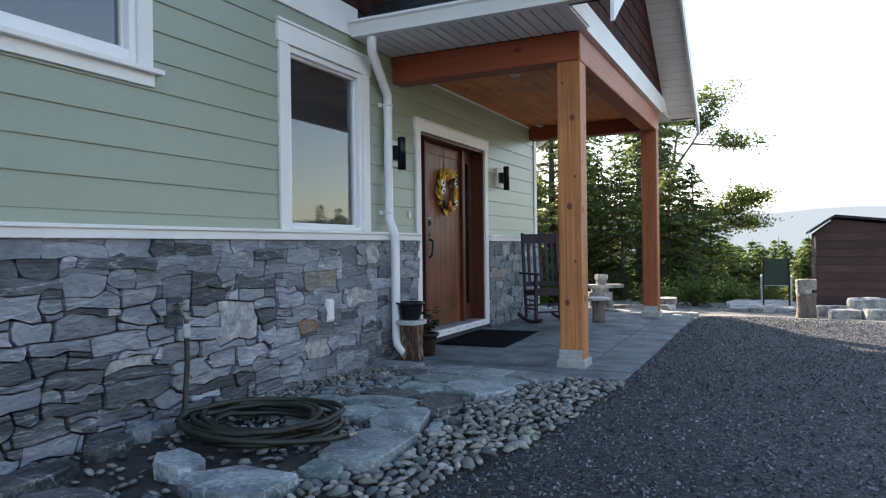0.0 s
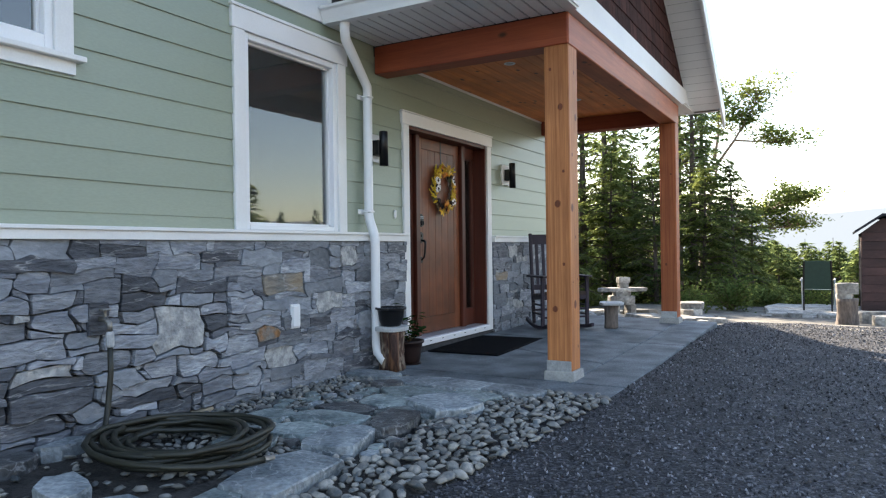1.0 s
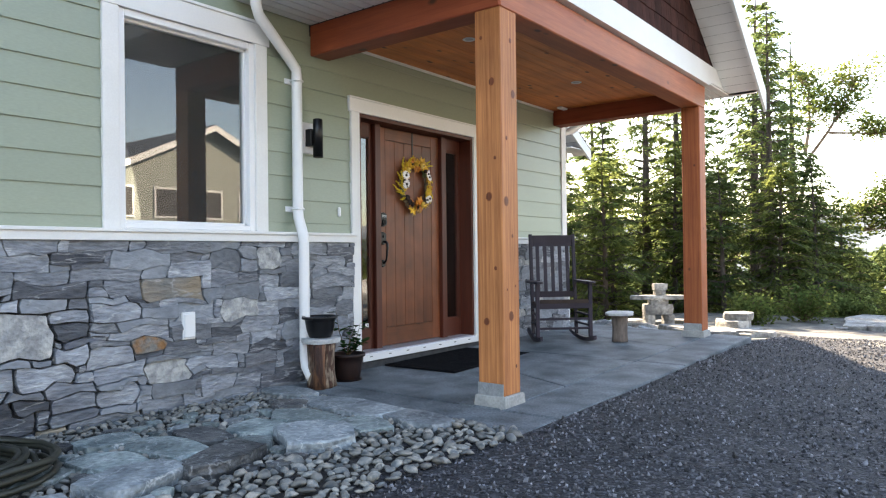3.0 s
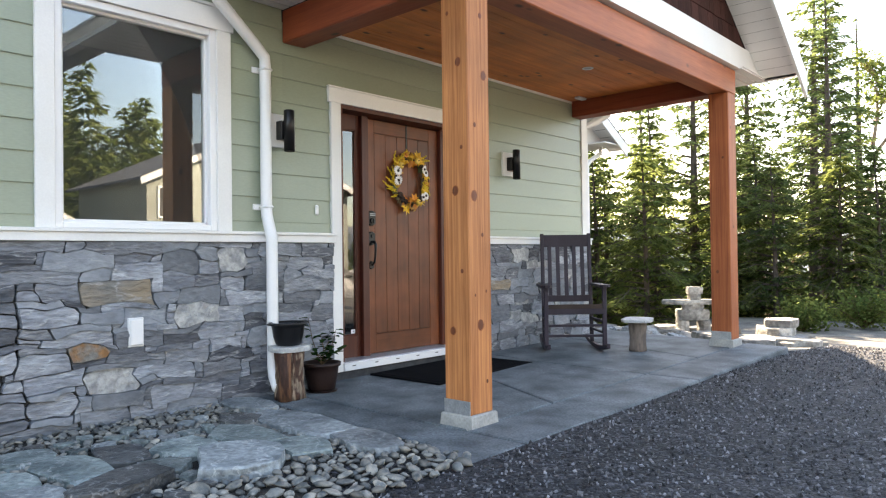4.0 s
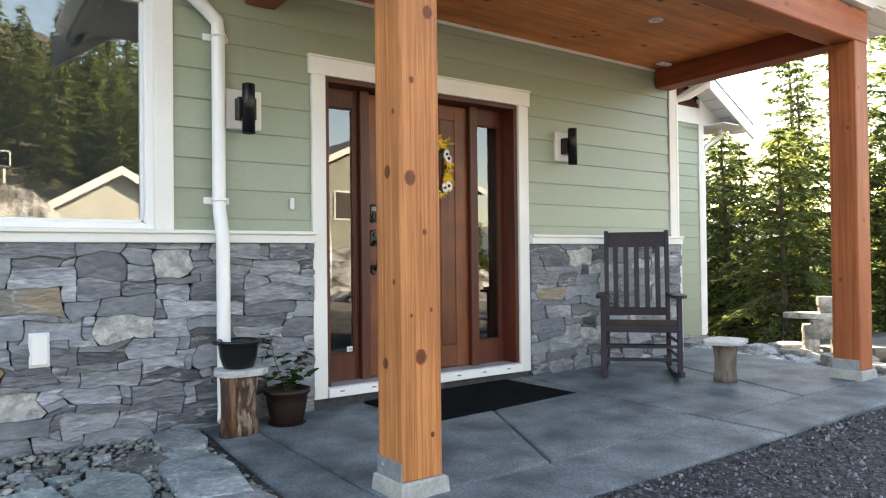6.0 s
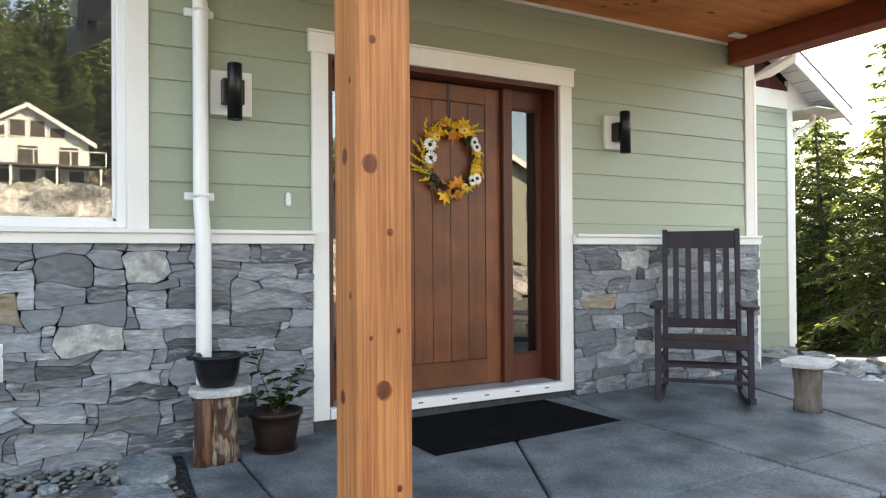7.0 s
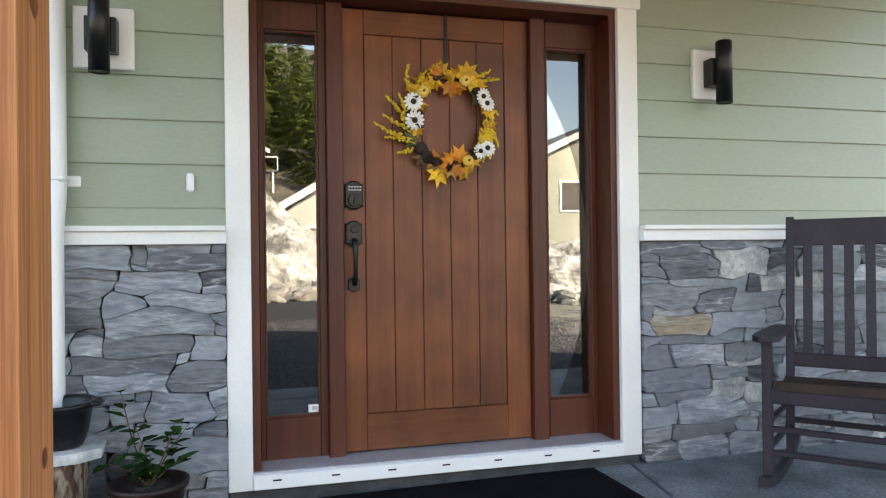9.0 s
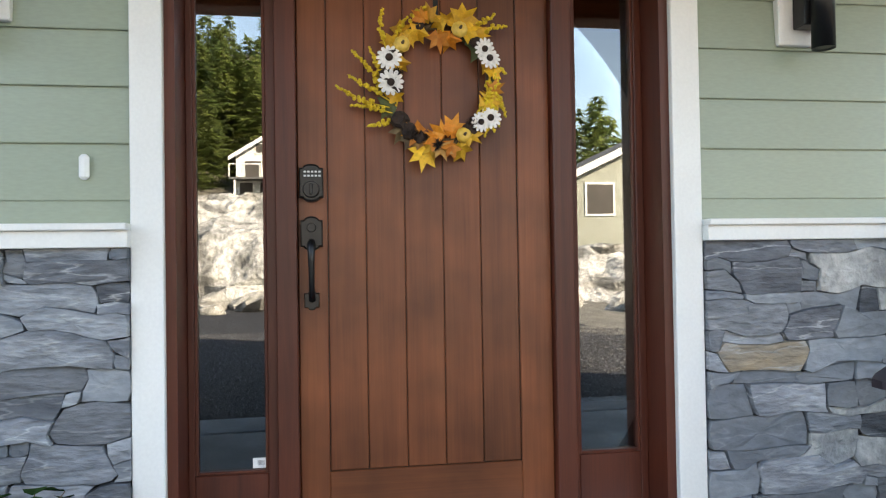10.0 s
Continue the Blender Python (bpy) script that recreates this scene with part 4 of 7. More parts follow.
box(bm, -0.2, 0.010, DOOR[0] + 0.035, DOOR[1] - 0.035, DOOR[3] - 0.032, DOOR[3])
part("jamb", bm, M_DOOR_FRAME, door)
# sidelights
for side, (y0, y1, g0, g1) in enumerate(((-0.785, -0.485, -0.764, -0.519), (0.575, 0.865, 0.600, 0.838))):
    g0, g1 = (y0 + 0.022, y1 - 0.035) if side == 0 else (y0 + 0.022, y1 - 0.03)
    bm = bmesh.new()
    for b in ((y0, g0, 0.11, 2.185), (g1, y1, 0.11, 2.185), (g0, g1, 0.11, 0.312), (g0, g1, 2.055, 2.185)):
        box(bm, -0.185, -0.140, *b, 0.003)
    sl = part("sidelight", bm, M_DOOR_FRAME, door, "dark wooden sidelight with clear glass")
    bm = bmesh.new()
    for b in ((g0, g0 + 0.01, 0.312, 2.055), (g1 - 0.01, g1, 0.312, 2.055), (g0 + 0.01, g1 - 0.01, 0.312, 0.322), (g0 + 0.01, g1 - 0.01, 2.045, 2.055)):
        box(bm, -0.168, -0.146, *b, 0.002)
    part("glazing_bead", bm, M_DOOR_FRAME, sl)
    pane = block("pane", (-0.166, -0.161, g0, g1, 0.312, 2.055), M_GLASS, sl, 0)
    pane.visible_shadow = False
    if side == 0:
        st = block("sticker", (-0.1605, -0.160, -0.575, -0.524, 0.325, 0.36), M_STICKER, sl, 0, "small white label")
        for k in range(6):
            block("printed_bar", (-0.1598, -0.1595, -0.558 + k * 0.004, -0.5565 + k * 0.004, 0.335, 0.352), M_BLACK, st, 0)
# mullion posts
for y0, y1 in ((-0.485, -0.412), (0.502, 0.577)):
    block("mullion", (-0.19, -0.098, y0, y1, 0.1, DOOR[3] - 0.03), M_DOOR_FRAME, door, 0.004)
# leaf: stiles, rails and five planks
leaf = thing("leaf", (-0.15, 0.045, 0.12), "", "")
leaf.parent = door
leaf.matrix_parent_inverse = Matrix.Translation(door.location).inverted()
for b in ((-0.410, -0.310, 0.135, 2.175), (0.379, 0.500, 0.135, 2.175)):
    block("stile", (-0.185, -0.140, *b), M_DOOR, leaf, 0.003)
M_DOOR_Y = wood("stained_door_rail", (0.100, 0.026, 0.009), (0.185, 0.056, 0.020), "y", 0.42, 60, spec=0.4, rnd=0.1, long=4, contrast=(0.25, 0.75), along=0.03, blotch=0.34)
for z0, z1 in ((0.135, 0.303), (2.060, 2.175)):
    block("rail", (-0.185, -0.140, -0.310, 0.379, z0, z1), M_DOOR_Y, leaf, 0.003)
ys = [-0.308, -0.174, -0.036, 0.102, 0.239, 0.377]
for y0, y1 in zip(ys, ys[1:]):
    block("plank", (-0.185, -0.1425, y0 + 0.0012, y1 - 0.0012, 0.3055, 2.0575), M_DOOR, leaf, 0.0028)
block("leaf_core", (-0.183, -0.150, -0.405, 0.495, 0.14, 2.17), M_BLACK, leaf, 0)
# sill
bm = bmesh.new()
box(bm, -0.2, 0.028, DOOR[0] + 0.002, DOOR[1] - 0.002, 0.095, 0.128, 0.003)
part("threshold", bm, M_SILL, door, "grey aluminium threshold")
nose = block("sill_nosing", (0.0, 0.048, DOOR[0] + 0.002, DOOR[1] - 0.002, 0.058, 0.118), M_VINYL, door, 0.004, "white sill nosing with weep slots")
for k in range(7):
    y = -0.72 + k * 0.245
    block("weep_slot", (0.044, 0.0492, y - 0.018, y + 0.018, 0.092, 0.099), M_BLACK, nose, 0)
block("sill_foot", (-0.1, 0.02, DOOR[0] - 0.09, DOOR[1] + 0.09, -0.05, 0.056), M_MORTAR, door, 0)


def plate_shape(bm, y0, y1, z0, z1, x0, x1, rise):
    """A lock plate with arched top and foot."""
    m, n = (y0 + y1) / 2, 6
    out = [(y0, z0 + rise), (y0 + 0.012, z0 + rise)]
    out += [(m + (y1 - y0 - 0.024) / 2 * math.sin(math.pi * (k / n - 0.5)), z0 + rise * (1 - math.cos(math.pi * (k / n - 0.5)))) for k in range(n + 1)]
    out += [(y1, z0 + rise), (y1, z1 - rise)]
    out += [(m - (y1 - y0 - 0.024) / 2 * math.sin(math.pi * (k / n - 0.5)), z1 - rise * (1 - math.cos(math.pi * (k / n - 0.5)))) for k in range(n + 1)]
    out += [(y0, z1 - rise)]
    rings = [[bm.verts.new((x, m + (y - m) * s, (z0 + z1) / 2 + (z - (z0 + z1) / 2) * s)) for y, z in out] for x, s in ((x0, 1), (x1 - 0.005, 1), (x1, 0.9))]
    for a, b in zip(rings, rings[1:]):
        for k in range(len(out)):
            bm.faces.new((a[k], a[(k + 1) % len(out)], b[(k + 1) % len(out)], b[k]))
    bm.faces.new(rings[-1])


bm = bmesh.new()
plate_shape(bm, -0.404, -0.322, 1.245, 1.377, -0.14, -0.112, 0.014)
lock = part("keypad_lock", bm, M_BLACK, door, "black arched keypad deadbolt")
bm = bmesh.new()
bmesh.ops.create_cone(bm, cap_ends=True, segments=20, radius1=0.030, radius2=0.026, depth=0.016, matrix=Matrix.Translation((-0.106, -0.363, 1.287)) @ Matrix.Rotation(radians(90), 4, "Y"))
box(bm, -0.1, -0.088, -0.368, -0.358, 1.268, 1.306, 0.002)
part("thumb_turn", bm, M_BLACK, lock)
for r in range(2):
    for k in range(5):
        y, z = -0.393 + k * 0.0125 + 0.005, 1.346 - r * 0.014
        block("key_button", (-0.1125, -0.1105, y, y + 0.008, z, z + 0.006), M_STEEL, lock, 0)
bm = bmesh.new()
plate_shape(bm, -0.402, -0.326, 1.075, 1.195, -0.14, -0.116, 0.014)
han = part("handle_set", bm, M_BLACK, door, "black arched handle set with grip")
bm = bmesh.new()
bmesh.ops.create_cone(bm, cap_ends=True, segments=16, radius1=0.017, radius2=0.014, depth=0.012, matrix=Matrix.Translation((-0.112, -0.364, 1.155)) @ Matrix.Rotation(radians(90), 4, "Y"))
part("key_cylinder", bm, M_BLACK, han)
bm = bmesh.new()
tube(bm, [(-0.118, -0.364, 1.105), (-0.085, -0.364, 1.100), (-0.072, -0.364, 1.085), (-0.072, -0.364, 1.04), (-0.078, -0.364, 0.98), (-0.088, -0.364, 0.93), (-0.118, -0.364, 0.905)], [0.012, 0.013, 0.013, 0.011, 0.010, 0.010, 0.012], 10)
part("grip", bm, M_BLACK, han, smooth=True)
bm = bmesh.new()
plate_shape(bm, -0.391, -0.340, 0.868, 0.938, -0.14, -0.118, 0.010)
part("foot_plate", bm, M_BLACK, han)

# ---- wreath ----
M_YEL = mat("golden_leaf", (0.55, 0.27, 0.015), (0.72, 0.42, 0.03), 14, 0.6, 0.2, 90, rnd=0.25)
M_ORA = mat("orange_leaf", (0.50, 0.15, 0.012), (0.62, 0.24, 0.02), 14, 0.6, 0.2, 90, rnd=0.25)
M_RUSSET = mat("russet_leaf", (0.30, 0.13, 0.03), (0.42, 0.22, 0.06), 14, 0.65, 0.2, 90, rnd=0.25)
M_SPRIG = mat("yellow_sprig", (0.55, 0.36, 0.012), (0.70, 0.50, 0.03), 14, 0.7, 0.2, 90)
M_PETAL = mat("white_petal", (0.72, 0.68, 0.64), (0.80, 0.77, 0.74), 14, 0.6, 0.0, 90)
M_SEED = mat("dark_seed_head", (0.018, 0.010, 0.008), (0.04, 0.022, 0.014), 40, 0.9, 0.6, 200)
M_PUMP = mat("yellow_gourd", (0.62, 0.36, 0.04), (0.72, 0.48, 0.10), 10, 0.45, 0.1, 60)
M_TWIG = mat("brown_twig", (0.07, 0.042, 0.022), (0.16, 0.11, 0.055), 20, 0.8, 0.3, 60)
M_OLIVE = mat("olive_leaf", (0.045, 0.06, 0.018), (0.09, 0.10, 0.03), 14, 0.6, 0.2, 60)
WC = Vector((-0.105, 0.085, 1.665))
wreath = thing("autumn_wreath", (-0.13, 0.085, 1.665), "autumn wreath of golden leaves, white daisies and small gourds", "wreath")


def wp(a, r, x=0.0):
    """A place on the wreath: angle anticlockwise from its right, radius."""
    return WC + Vector((x, r * math.cos(radians(a)) * 0.92, r * math.sin(radians(a))))


rng = random.Random(11)
for k in range(5):
    bm = bmesh.new()
    ph = rng.random() * 6
    pts = [wp(a, 0.215 + 0.014 * math.sin(radians(a) * 5 + ph + k), -0.02 + 0.012 * math.cos(radians(a) * 7 + ph)) for a in range(0, 361, 9)]
    tube(bm, pts, 0.006, 6)
    part("twig_ring", bm, M_TWIG, wreath)


def maple(bm, at, size, turn, tilt):
    """A lobed leaf with a folded midrib."""
    lobes = ((0, 1.0), (18, 0.55), (42, 0.86), (62, 0.45), (92, 0.68), (120, 0.32), (165, 0.30), (180, 0.12), (195, 0.30), (240, 0.32), (268, 0.68), (298, 0.45), (318, 0.86), (342, 0.55))
    m = Matrix.Translation(at) @ Matrix.Rotation(radians(turn), 4, "X") @ Matrix.Rotation(radians(tilt), 4, "Y")
    c = bm.verts.new(m @ Vector((0.006, 0, 0)))
    ring = []
    for ang, r in lobes:
        a = radians(ang)
        ring.append(bm.verts.new(m @ Vector((0.010 * math.sin(a * 3) - 0.02 * r * r * size / 0.1, size * r * math.sin(a), size * r * math.cos(a)))))
    for k in range(len(ring)):
        bm.faces.new((c, ring[k], ring[(k + 1) % len(ring)]))


leaves = ((98, 0.235, 0.075, 10), (80, 0.225, 0.085, -25), (68, 0.245, 0.10, -50), (60, 0.215, 0.08, -75), (50, 0.23, 0.075, -95), (128, 0.225, 0.085, 55), (142, 0.22, 0.07, 80), (112, 0.20, 0.075, 150),
          (262, 0.225, 0.085, 185), (256, 0.255, 0.10, 172), (290, 0.25, 0.09, 205), (300, 0.22, 0.08, 230), (275, 0.19, 0.08, 60), (285, 0.19, 0.09, -20), (248, 0.20, 0.085, 100), (335, 0.20, 0.075, -60),
          (345, 0.215, 0.085, -30), (20, 0.20, 0.06, -100), (155, 0.17, 0.075, 170), (168, 0.185, 0.065, 200), (196, 0.18, 0.06, 190), (74, 0.175, 0.085, 160), (90, 0.17, 0.08, 190), (8, 0.22, 0.065, -20), (324, 0.22, 0.07, -80))
for i, (a, r, s, t) in enumerate(leaves):
    bm = bmesh.new()
    maple(bm, wp(a, r * 0.97, 0.014 + 0.004 * (i % 4)), s * 0.84, t, rng.uniform(-38, 38))
    part("maple_leaf", bm, M_ORA if i in (13, 12, 21, 22, 14) else M_YEL, wreath)
for i, (a, r, s, t) in enumerate(((52, 0.195, 0.07, -60), (40, 0.20, 0.08, -110), (205, 0.20, 0.07, 100), (230, 0.21, 0.07, 150), (240, 0.22, 0.065, 200), (172, 0.2, 0.06, 90), (310, 0.2, 0.06, 250))):
    bm = bmesh.new()
    maple(bm, wp(a, r, 0.004), s, t, rng.uniform(-10, 10))
    part("dull_leaf", bm, M_OLIVE if i < 3 else M_TWIG, wreath)
for i, (a, r, s, t) in enumerate(((266, 0.20, 0.075, 120), (270, 0.23, 0.07, 200), (282, 0.23, 0.065, 150), (252, 0.225, 0.06, 60), (150, 0.205, 0.06, 20), (164, 0.19, 0.055, 250), (86, 0.21, 0.06, 100), (104, 0.225, 0.06, 60), (340, 0.225, 0.07, 20), (352, 0.21, 0.06, -60), (124, 0.20, 0.06, 200))):
    bm = bmesh.new()
    maple(bm, wp(a, r, 0.024 + 0.003 * (i % 3)), s * 0.9, t, rng.uniform(-45, 45))
    part("maple_leaf", bm, (M_ORA, M_RUSSET, M_ORA, M_RUSSET, M_YEL, M_RUSSET)[i % 6] if i < 6 else (M_YEL, M_ORA)[i % 2], wreath)
# dark dried seed heads tucked between the leaves
for a, r, s in ((176, 0.20, 0.026), (150, 0.20, 0.020), (222, 0.205, 0.028), (236, 0.21, 0.026), (250, 0.21, 0.022), (306, 0.205, 0.026), (316, 0.20, 0.020), (110, 0.205, 0.018), (44, 0.205, 0.020), (190, 0.165, 0.018)):
    bm = bmesh.new()
    bmesh.ops.create_icosphere(bm, subdivisions=2, radius=s, matrix=Matrix.Translation(wp(a, r, 0.022)) @ Matrix.Diagonal((0.7, 1, 1, 1)))
    for v in bm.verts:
        v.co += (v.co - wp(a, r, 0.022)) * rng.uniform(-0.3, 0.35)
    part("seed_head", bm, M_SEED, wreath, "dark brown dried seed head")
# sprigs of small yellow buds
sprigs = ((200, 0.20, 150, 0.17), (206, 0.21, 160, 0.20), (212, 0.21, 172, 0.15), (196, 0.205, 128, 0.20), (192, 0.20, 112, 0.17), (218, 0.22, 196, 0.10), (150, 0.23, 95, 0.14), (140, 0.22, 60, 0.10),
          (5, 0.205, 272, 0.20), (-2, 0.215, 262, 0.17), (10, 0.225, 282, 0.17), (-8, 0.20, 250, 0.15), (36, 0.22, -50, 0.13), (48, 0.235, 15, 0.11), (56, 0.24, 30, 0.10), (-25, 0.225, 235, 0.13), (22, 0.235, 265, 0.19), (14, 0.21, 258, 0.2), (-4, 0.23, 255, 0.19), (0, 0.22, 275, 0.16), (118, 0.225, 50, 0.09))
for a, r, d, L in sprigs:
    bm = bmesh.new()
    p0 = wp(a, r, 0.01)
    dv = Vector((0.12, math.cos(radians(d)), math.sin(radians(d))))
    bend = Vector((0.0, -math.sin(radians(d)), math.cos(radians(d)))) * rng.uniform(-0.02, 0.02)
    tube(bm, [p0, p0 + dv * L * 0.5 + bend, p0 + dv * L], [0.0025, 0.002, 0.001], 5)
    for k in range(int(L / 0.0055)):
        t = 0.25 + 0.75 * k / (L / 0.0055)
        q = p0 + dv * L * t + bend * (1 - abs(2 * t - 1)) + Vector((rng.uniform(-1, 1), rng.uniform(-1, 1), rng.uniform(-1, 1))) * 0.010 * (1.25 - t)
        bmesh.ops.create_icosphere(bm, subdivisions=1, radius=0.0072 * (1.3 - 0.6 * t), matrix=Matrix.Translation(q))
    part("yellow_sprig", bm, M_SPRIG, wreath)
for a, r, s in ((158, 0.205, 0.047), (183, 0.185, 0.047), (33, 0.213, 0.040), (23, 0.215, 0.042), (318, 0.215, 0.038), (327, 0.235, 0.042)):
    at = wp(a, r, 0.036)
    bm = bmesh.new()
    turn = Euler((rng.random() * 6, rng.uniform(-0.3, 0.3), rng.uniform(-0.3, 0.3))).to_matrix().to_4x4()
    hub = bm.verts.new(at)
    for k in range(13):
        b = 2 * math.pi * k / 13
        v = []
        for rr, ww, h in ((0.2, 0.07, 0), (0.6, 0.17, 0.05), (0.9, 0.13, 0.0), (1.0, 0.0, -0.04)):
            for sgn in ((-1, 1) if ww else (1,)):
                v.append(bm.verts.new(Matrix.Translation(at) @ turn @ Vector((h * s, s * (rr * math.cos(b) - sgn * ww * math.sin(b)), s * (rr * math.sin(b) + sgn * ww * math.cos(b))))))
        bm.faces.new((hub, v[1], v[0])); bm.faces.new((v[0], v[1], v[3], v[2])); bm.faces.new((v[2], v[3], v[5], v[4])); bm.faces.new((v[4], v[5], v[6]))
    fl = part("daisy", bm, M_PETAL, wreath, "white daisy")
    bm = bmesh.new()
    bmesh.ops.create_icosphere(bm, subdivisions=2, radius=s * 0.30, matrix=Matrix.Translation(at + Vector((0.004, 0, 0))) @ Matrix.Diagonal((0.6, 1, 1, 1)))
    part("daisy_eye", bm, M_SEED, fl, smooth=True)
for a, r, s in ((66, 0.202, 0.029), (138, 0.188, 0.029), (296, 0.212, 0.028)):
    at = wp(a, r, 0.03)
    bm = bmesh.new()
    n, rings = 32, []
    for j in range(9):
        th = math.pi * j / 8
        ring = []
        for k in range(n):
            b = 2 * math.pi * k / n
            rr = s * (math.sin(th) * (0.93 + 0.07 * abs(math.cos(b * 4)))) + 0.0008
            ring.append(bm.verts.new(at + Vector((s * 0.72 * math.cos(th) - 0.008 * (j == 0), rr * math.cos(b), rr * math.sin(b)))))
        rings.append(ring)
    for p, q in zip(rings, rings[1:]):
        for k in range(n):
            bm.faces.new((p[k], p[(k + 1) % n], q[(k + 1) % n], q[k]))
    g = part("gourd", bm, M_PUMP, wreath, "small yellow ribbed gourd", smooth=True)
    bm = bmesh.new()
    tube(bm, [at + Vector((s * 0.6, 0, 0)), at + Vector((s * 1.0, 0.003, 0.004))], [0.006, 0.004], 6)
    part("stem", bm, M_TWIG, g)
for a, r in ((172, 0.165), (268, 0.225), (310, 0.195), (240, 0.215)):
    at = wp(a, r, 0.028)
    bm = bmesh.new()
    for k in range(70):
        d = Vector((abs(rng.gauss(0, 1)), rng.gauss(0, 1), rng.gauss(0, 1))).normalized() * 0.026
        tube(bm, [at, at + d], [0.003, 0.0006], 3)
    part("seed_head", bm, M_SEED, wreath)
bm = bmesh.new()
box(bm, -0.139, -0.136, 0.076, 0.094, 1.86, 2.178)
part("wreath_hanger", bm, M_BLACK, wreath, "black strap over the door")

# ---- wall fittings ----
for y in (-1.378, 1.428):
    sc = thing("wall_sconce", (0.02, y, 1.93), "black up-and-down cylinder sconce on a white mounting block", "light", "door sconces")
    block("mounting_block", (0.0, 0.034, y - 0.113, y + 0.113, 1.795, 2.042), M_WHITE, sc, 0.004)
    block("bracket", (0.034, 0.100, y - 0.058, y + 0.058, 1.85, 1.985), M_BLACK, sc, 0.003)
    bm = bmesh.new()
    lathe(bm, (0.118, y, 0), [(0.030, 1.765), (0.039, 1.760), (0.039, 2.060), (0.034, 2.065), (0.031, 2.05)], 28)
    ob = part("cylinder", bm, M_BLACK, sc)
    for p in ob.data.polygons:
        p.use_smooth = abs(p.normal.z) < 0.5
bell = thing("doorbell", (0.02, -1.055, 1.345), "small white door bell button on the siding", "doorbell")
block("casing", (0.006, 0.03, -1.072, -1.042, 1.305, 1.385), M_VINYL, bell, 0.009)
outlet = thing("outdoor_outlet", (0.06, -2.5, 0.52), "white weatherproof outlet box on the stone", "outlet")
block("back_box", (0.03, 0.062, -2.544, -2.446, 0.43, 0.612), M_VINYL, outlet, 0.004)
block("cover", (0.062, 0.076, -2.538, -2.452, 0.44, 0.604), M_VINYL, outlet, 0.008)

ds = thing("downspout", (0.07, -1.555, 0.05), "white metal downspout strapped to the wall", "downspout")
bm = bmesh.new()
tube(bm, [(0.20, -2.03, 2.84), (0.20, -2.03, 2.78), (0.17, -1.98, 2.72), (0.085, -1.64, 2.50), (0.070, -1.552, 2.43), (0.068, -1.547, 2.36), (0.068, -1.547, 1.33), (0.074, -1.547, 1.28), (0.125, -1.546, 1.14), (0.13, -1.545, 1.08), (0.13, -1.545, 0.20), (0.14, -1.545, 0.13), (0.24, -1.58, 0.06)], [0.041] * 13, 10)
part("pipe", bm, M_VINYL, ds, smooth=True)
for z in (2.34, 1.345):
    bm = bmesh.new()
    box(bm, 0.006, 0.018, -1.625, -1.469, z - 0.022, z + 0.022, 0.005)
    box(bm, 0.02, 0.112, -1.591, -1.503, z - 0.012, z + 0.012, 0.012)
    part("strap", bm, M_VINYL, ds)

# ---- things on the slab ----
z0 = slab_z(0)
matt = thing("door_mat", (0.42, 0.06, z0), "large black rubber-backed door mat", "mat")
bm = bmesh.new()
box(bm, 0.045, 0.80, -0.60, 0.715, -0.006, 0.010, 0.004)
part("backing", bm, M_RUBBER, matt)
verts, faces = [], []
for k in range(62):
    xx = 0.075 + k * 0.0113
    i = len(verts)
    verts += [(xx, -0.57, 0.0105), (xx + 0.006, -0.57, 0.0105), (xx + 0.006, 0.685, 0.0105), (xx, 0.685, 0.0105), (xx + 0.001, -0.57, 0.014), (xx + 0.005, -0.57, 0.014), (xx + 0.005, 0.685, 0.014), (xx + 0.001, 0.685, 0.014)]
    faces += [(i, i + 1, i + 5, i + 4), (i + 2, i + 3, i + 7, i + 6), (i + 4, i + 5, i + 6, i + 7), (i + 1, i + 2, i + 6, i + 5), (i + 3, i, i + 4, i + 7)]
raw("ribs", verts, faces, M_RUBBER, matt)
matt.matrix_world = pose(0.405, 0.112, z0, 0, 0, 2.4)


def log(name, at, r0, r1, h, material, seed, group=None):
    """A barked log section with an uneven outline and a slight waist."""
    rr = random.Random(seed)
    bm = bmesh.new()
    n, rings = 26, []
    ph = [rr.random() * 6 for _ in range(4)]
    for j in range(9):
        t = j / 8
        r = r0 + (r1 - r0) * t - 0.10 * r0 * math.sin(math.pi * t)
        ring = []
        for k in range(n):
            a = 2 * math.pi * k / n
            q = r * (1 + 0.05 * math.sin(2 * a + ph[0]) + 0.04 * math.sin(5 * a + ph[1] + t) + 0.03 * math.sin(9 * a + ph[2] + 2 * t) + 0.035 * rr.uniform(-1, 1))
            ring.append(bm.verts.new(Vector(at) + Vector((q * math.cos(a), q * math.sin(a), h * t))))
        rings.append(ring)
    for a, b in zip(rings, rings[1:]):
        for k in range(n):
            bm.faces.new((a[k], a[(k + 1) % n], b[(k + 1) % n], b[k]))
    bm.faces.new(rings[0]); bm.faces.new(rings[-1])
    return bm


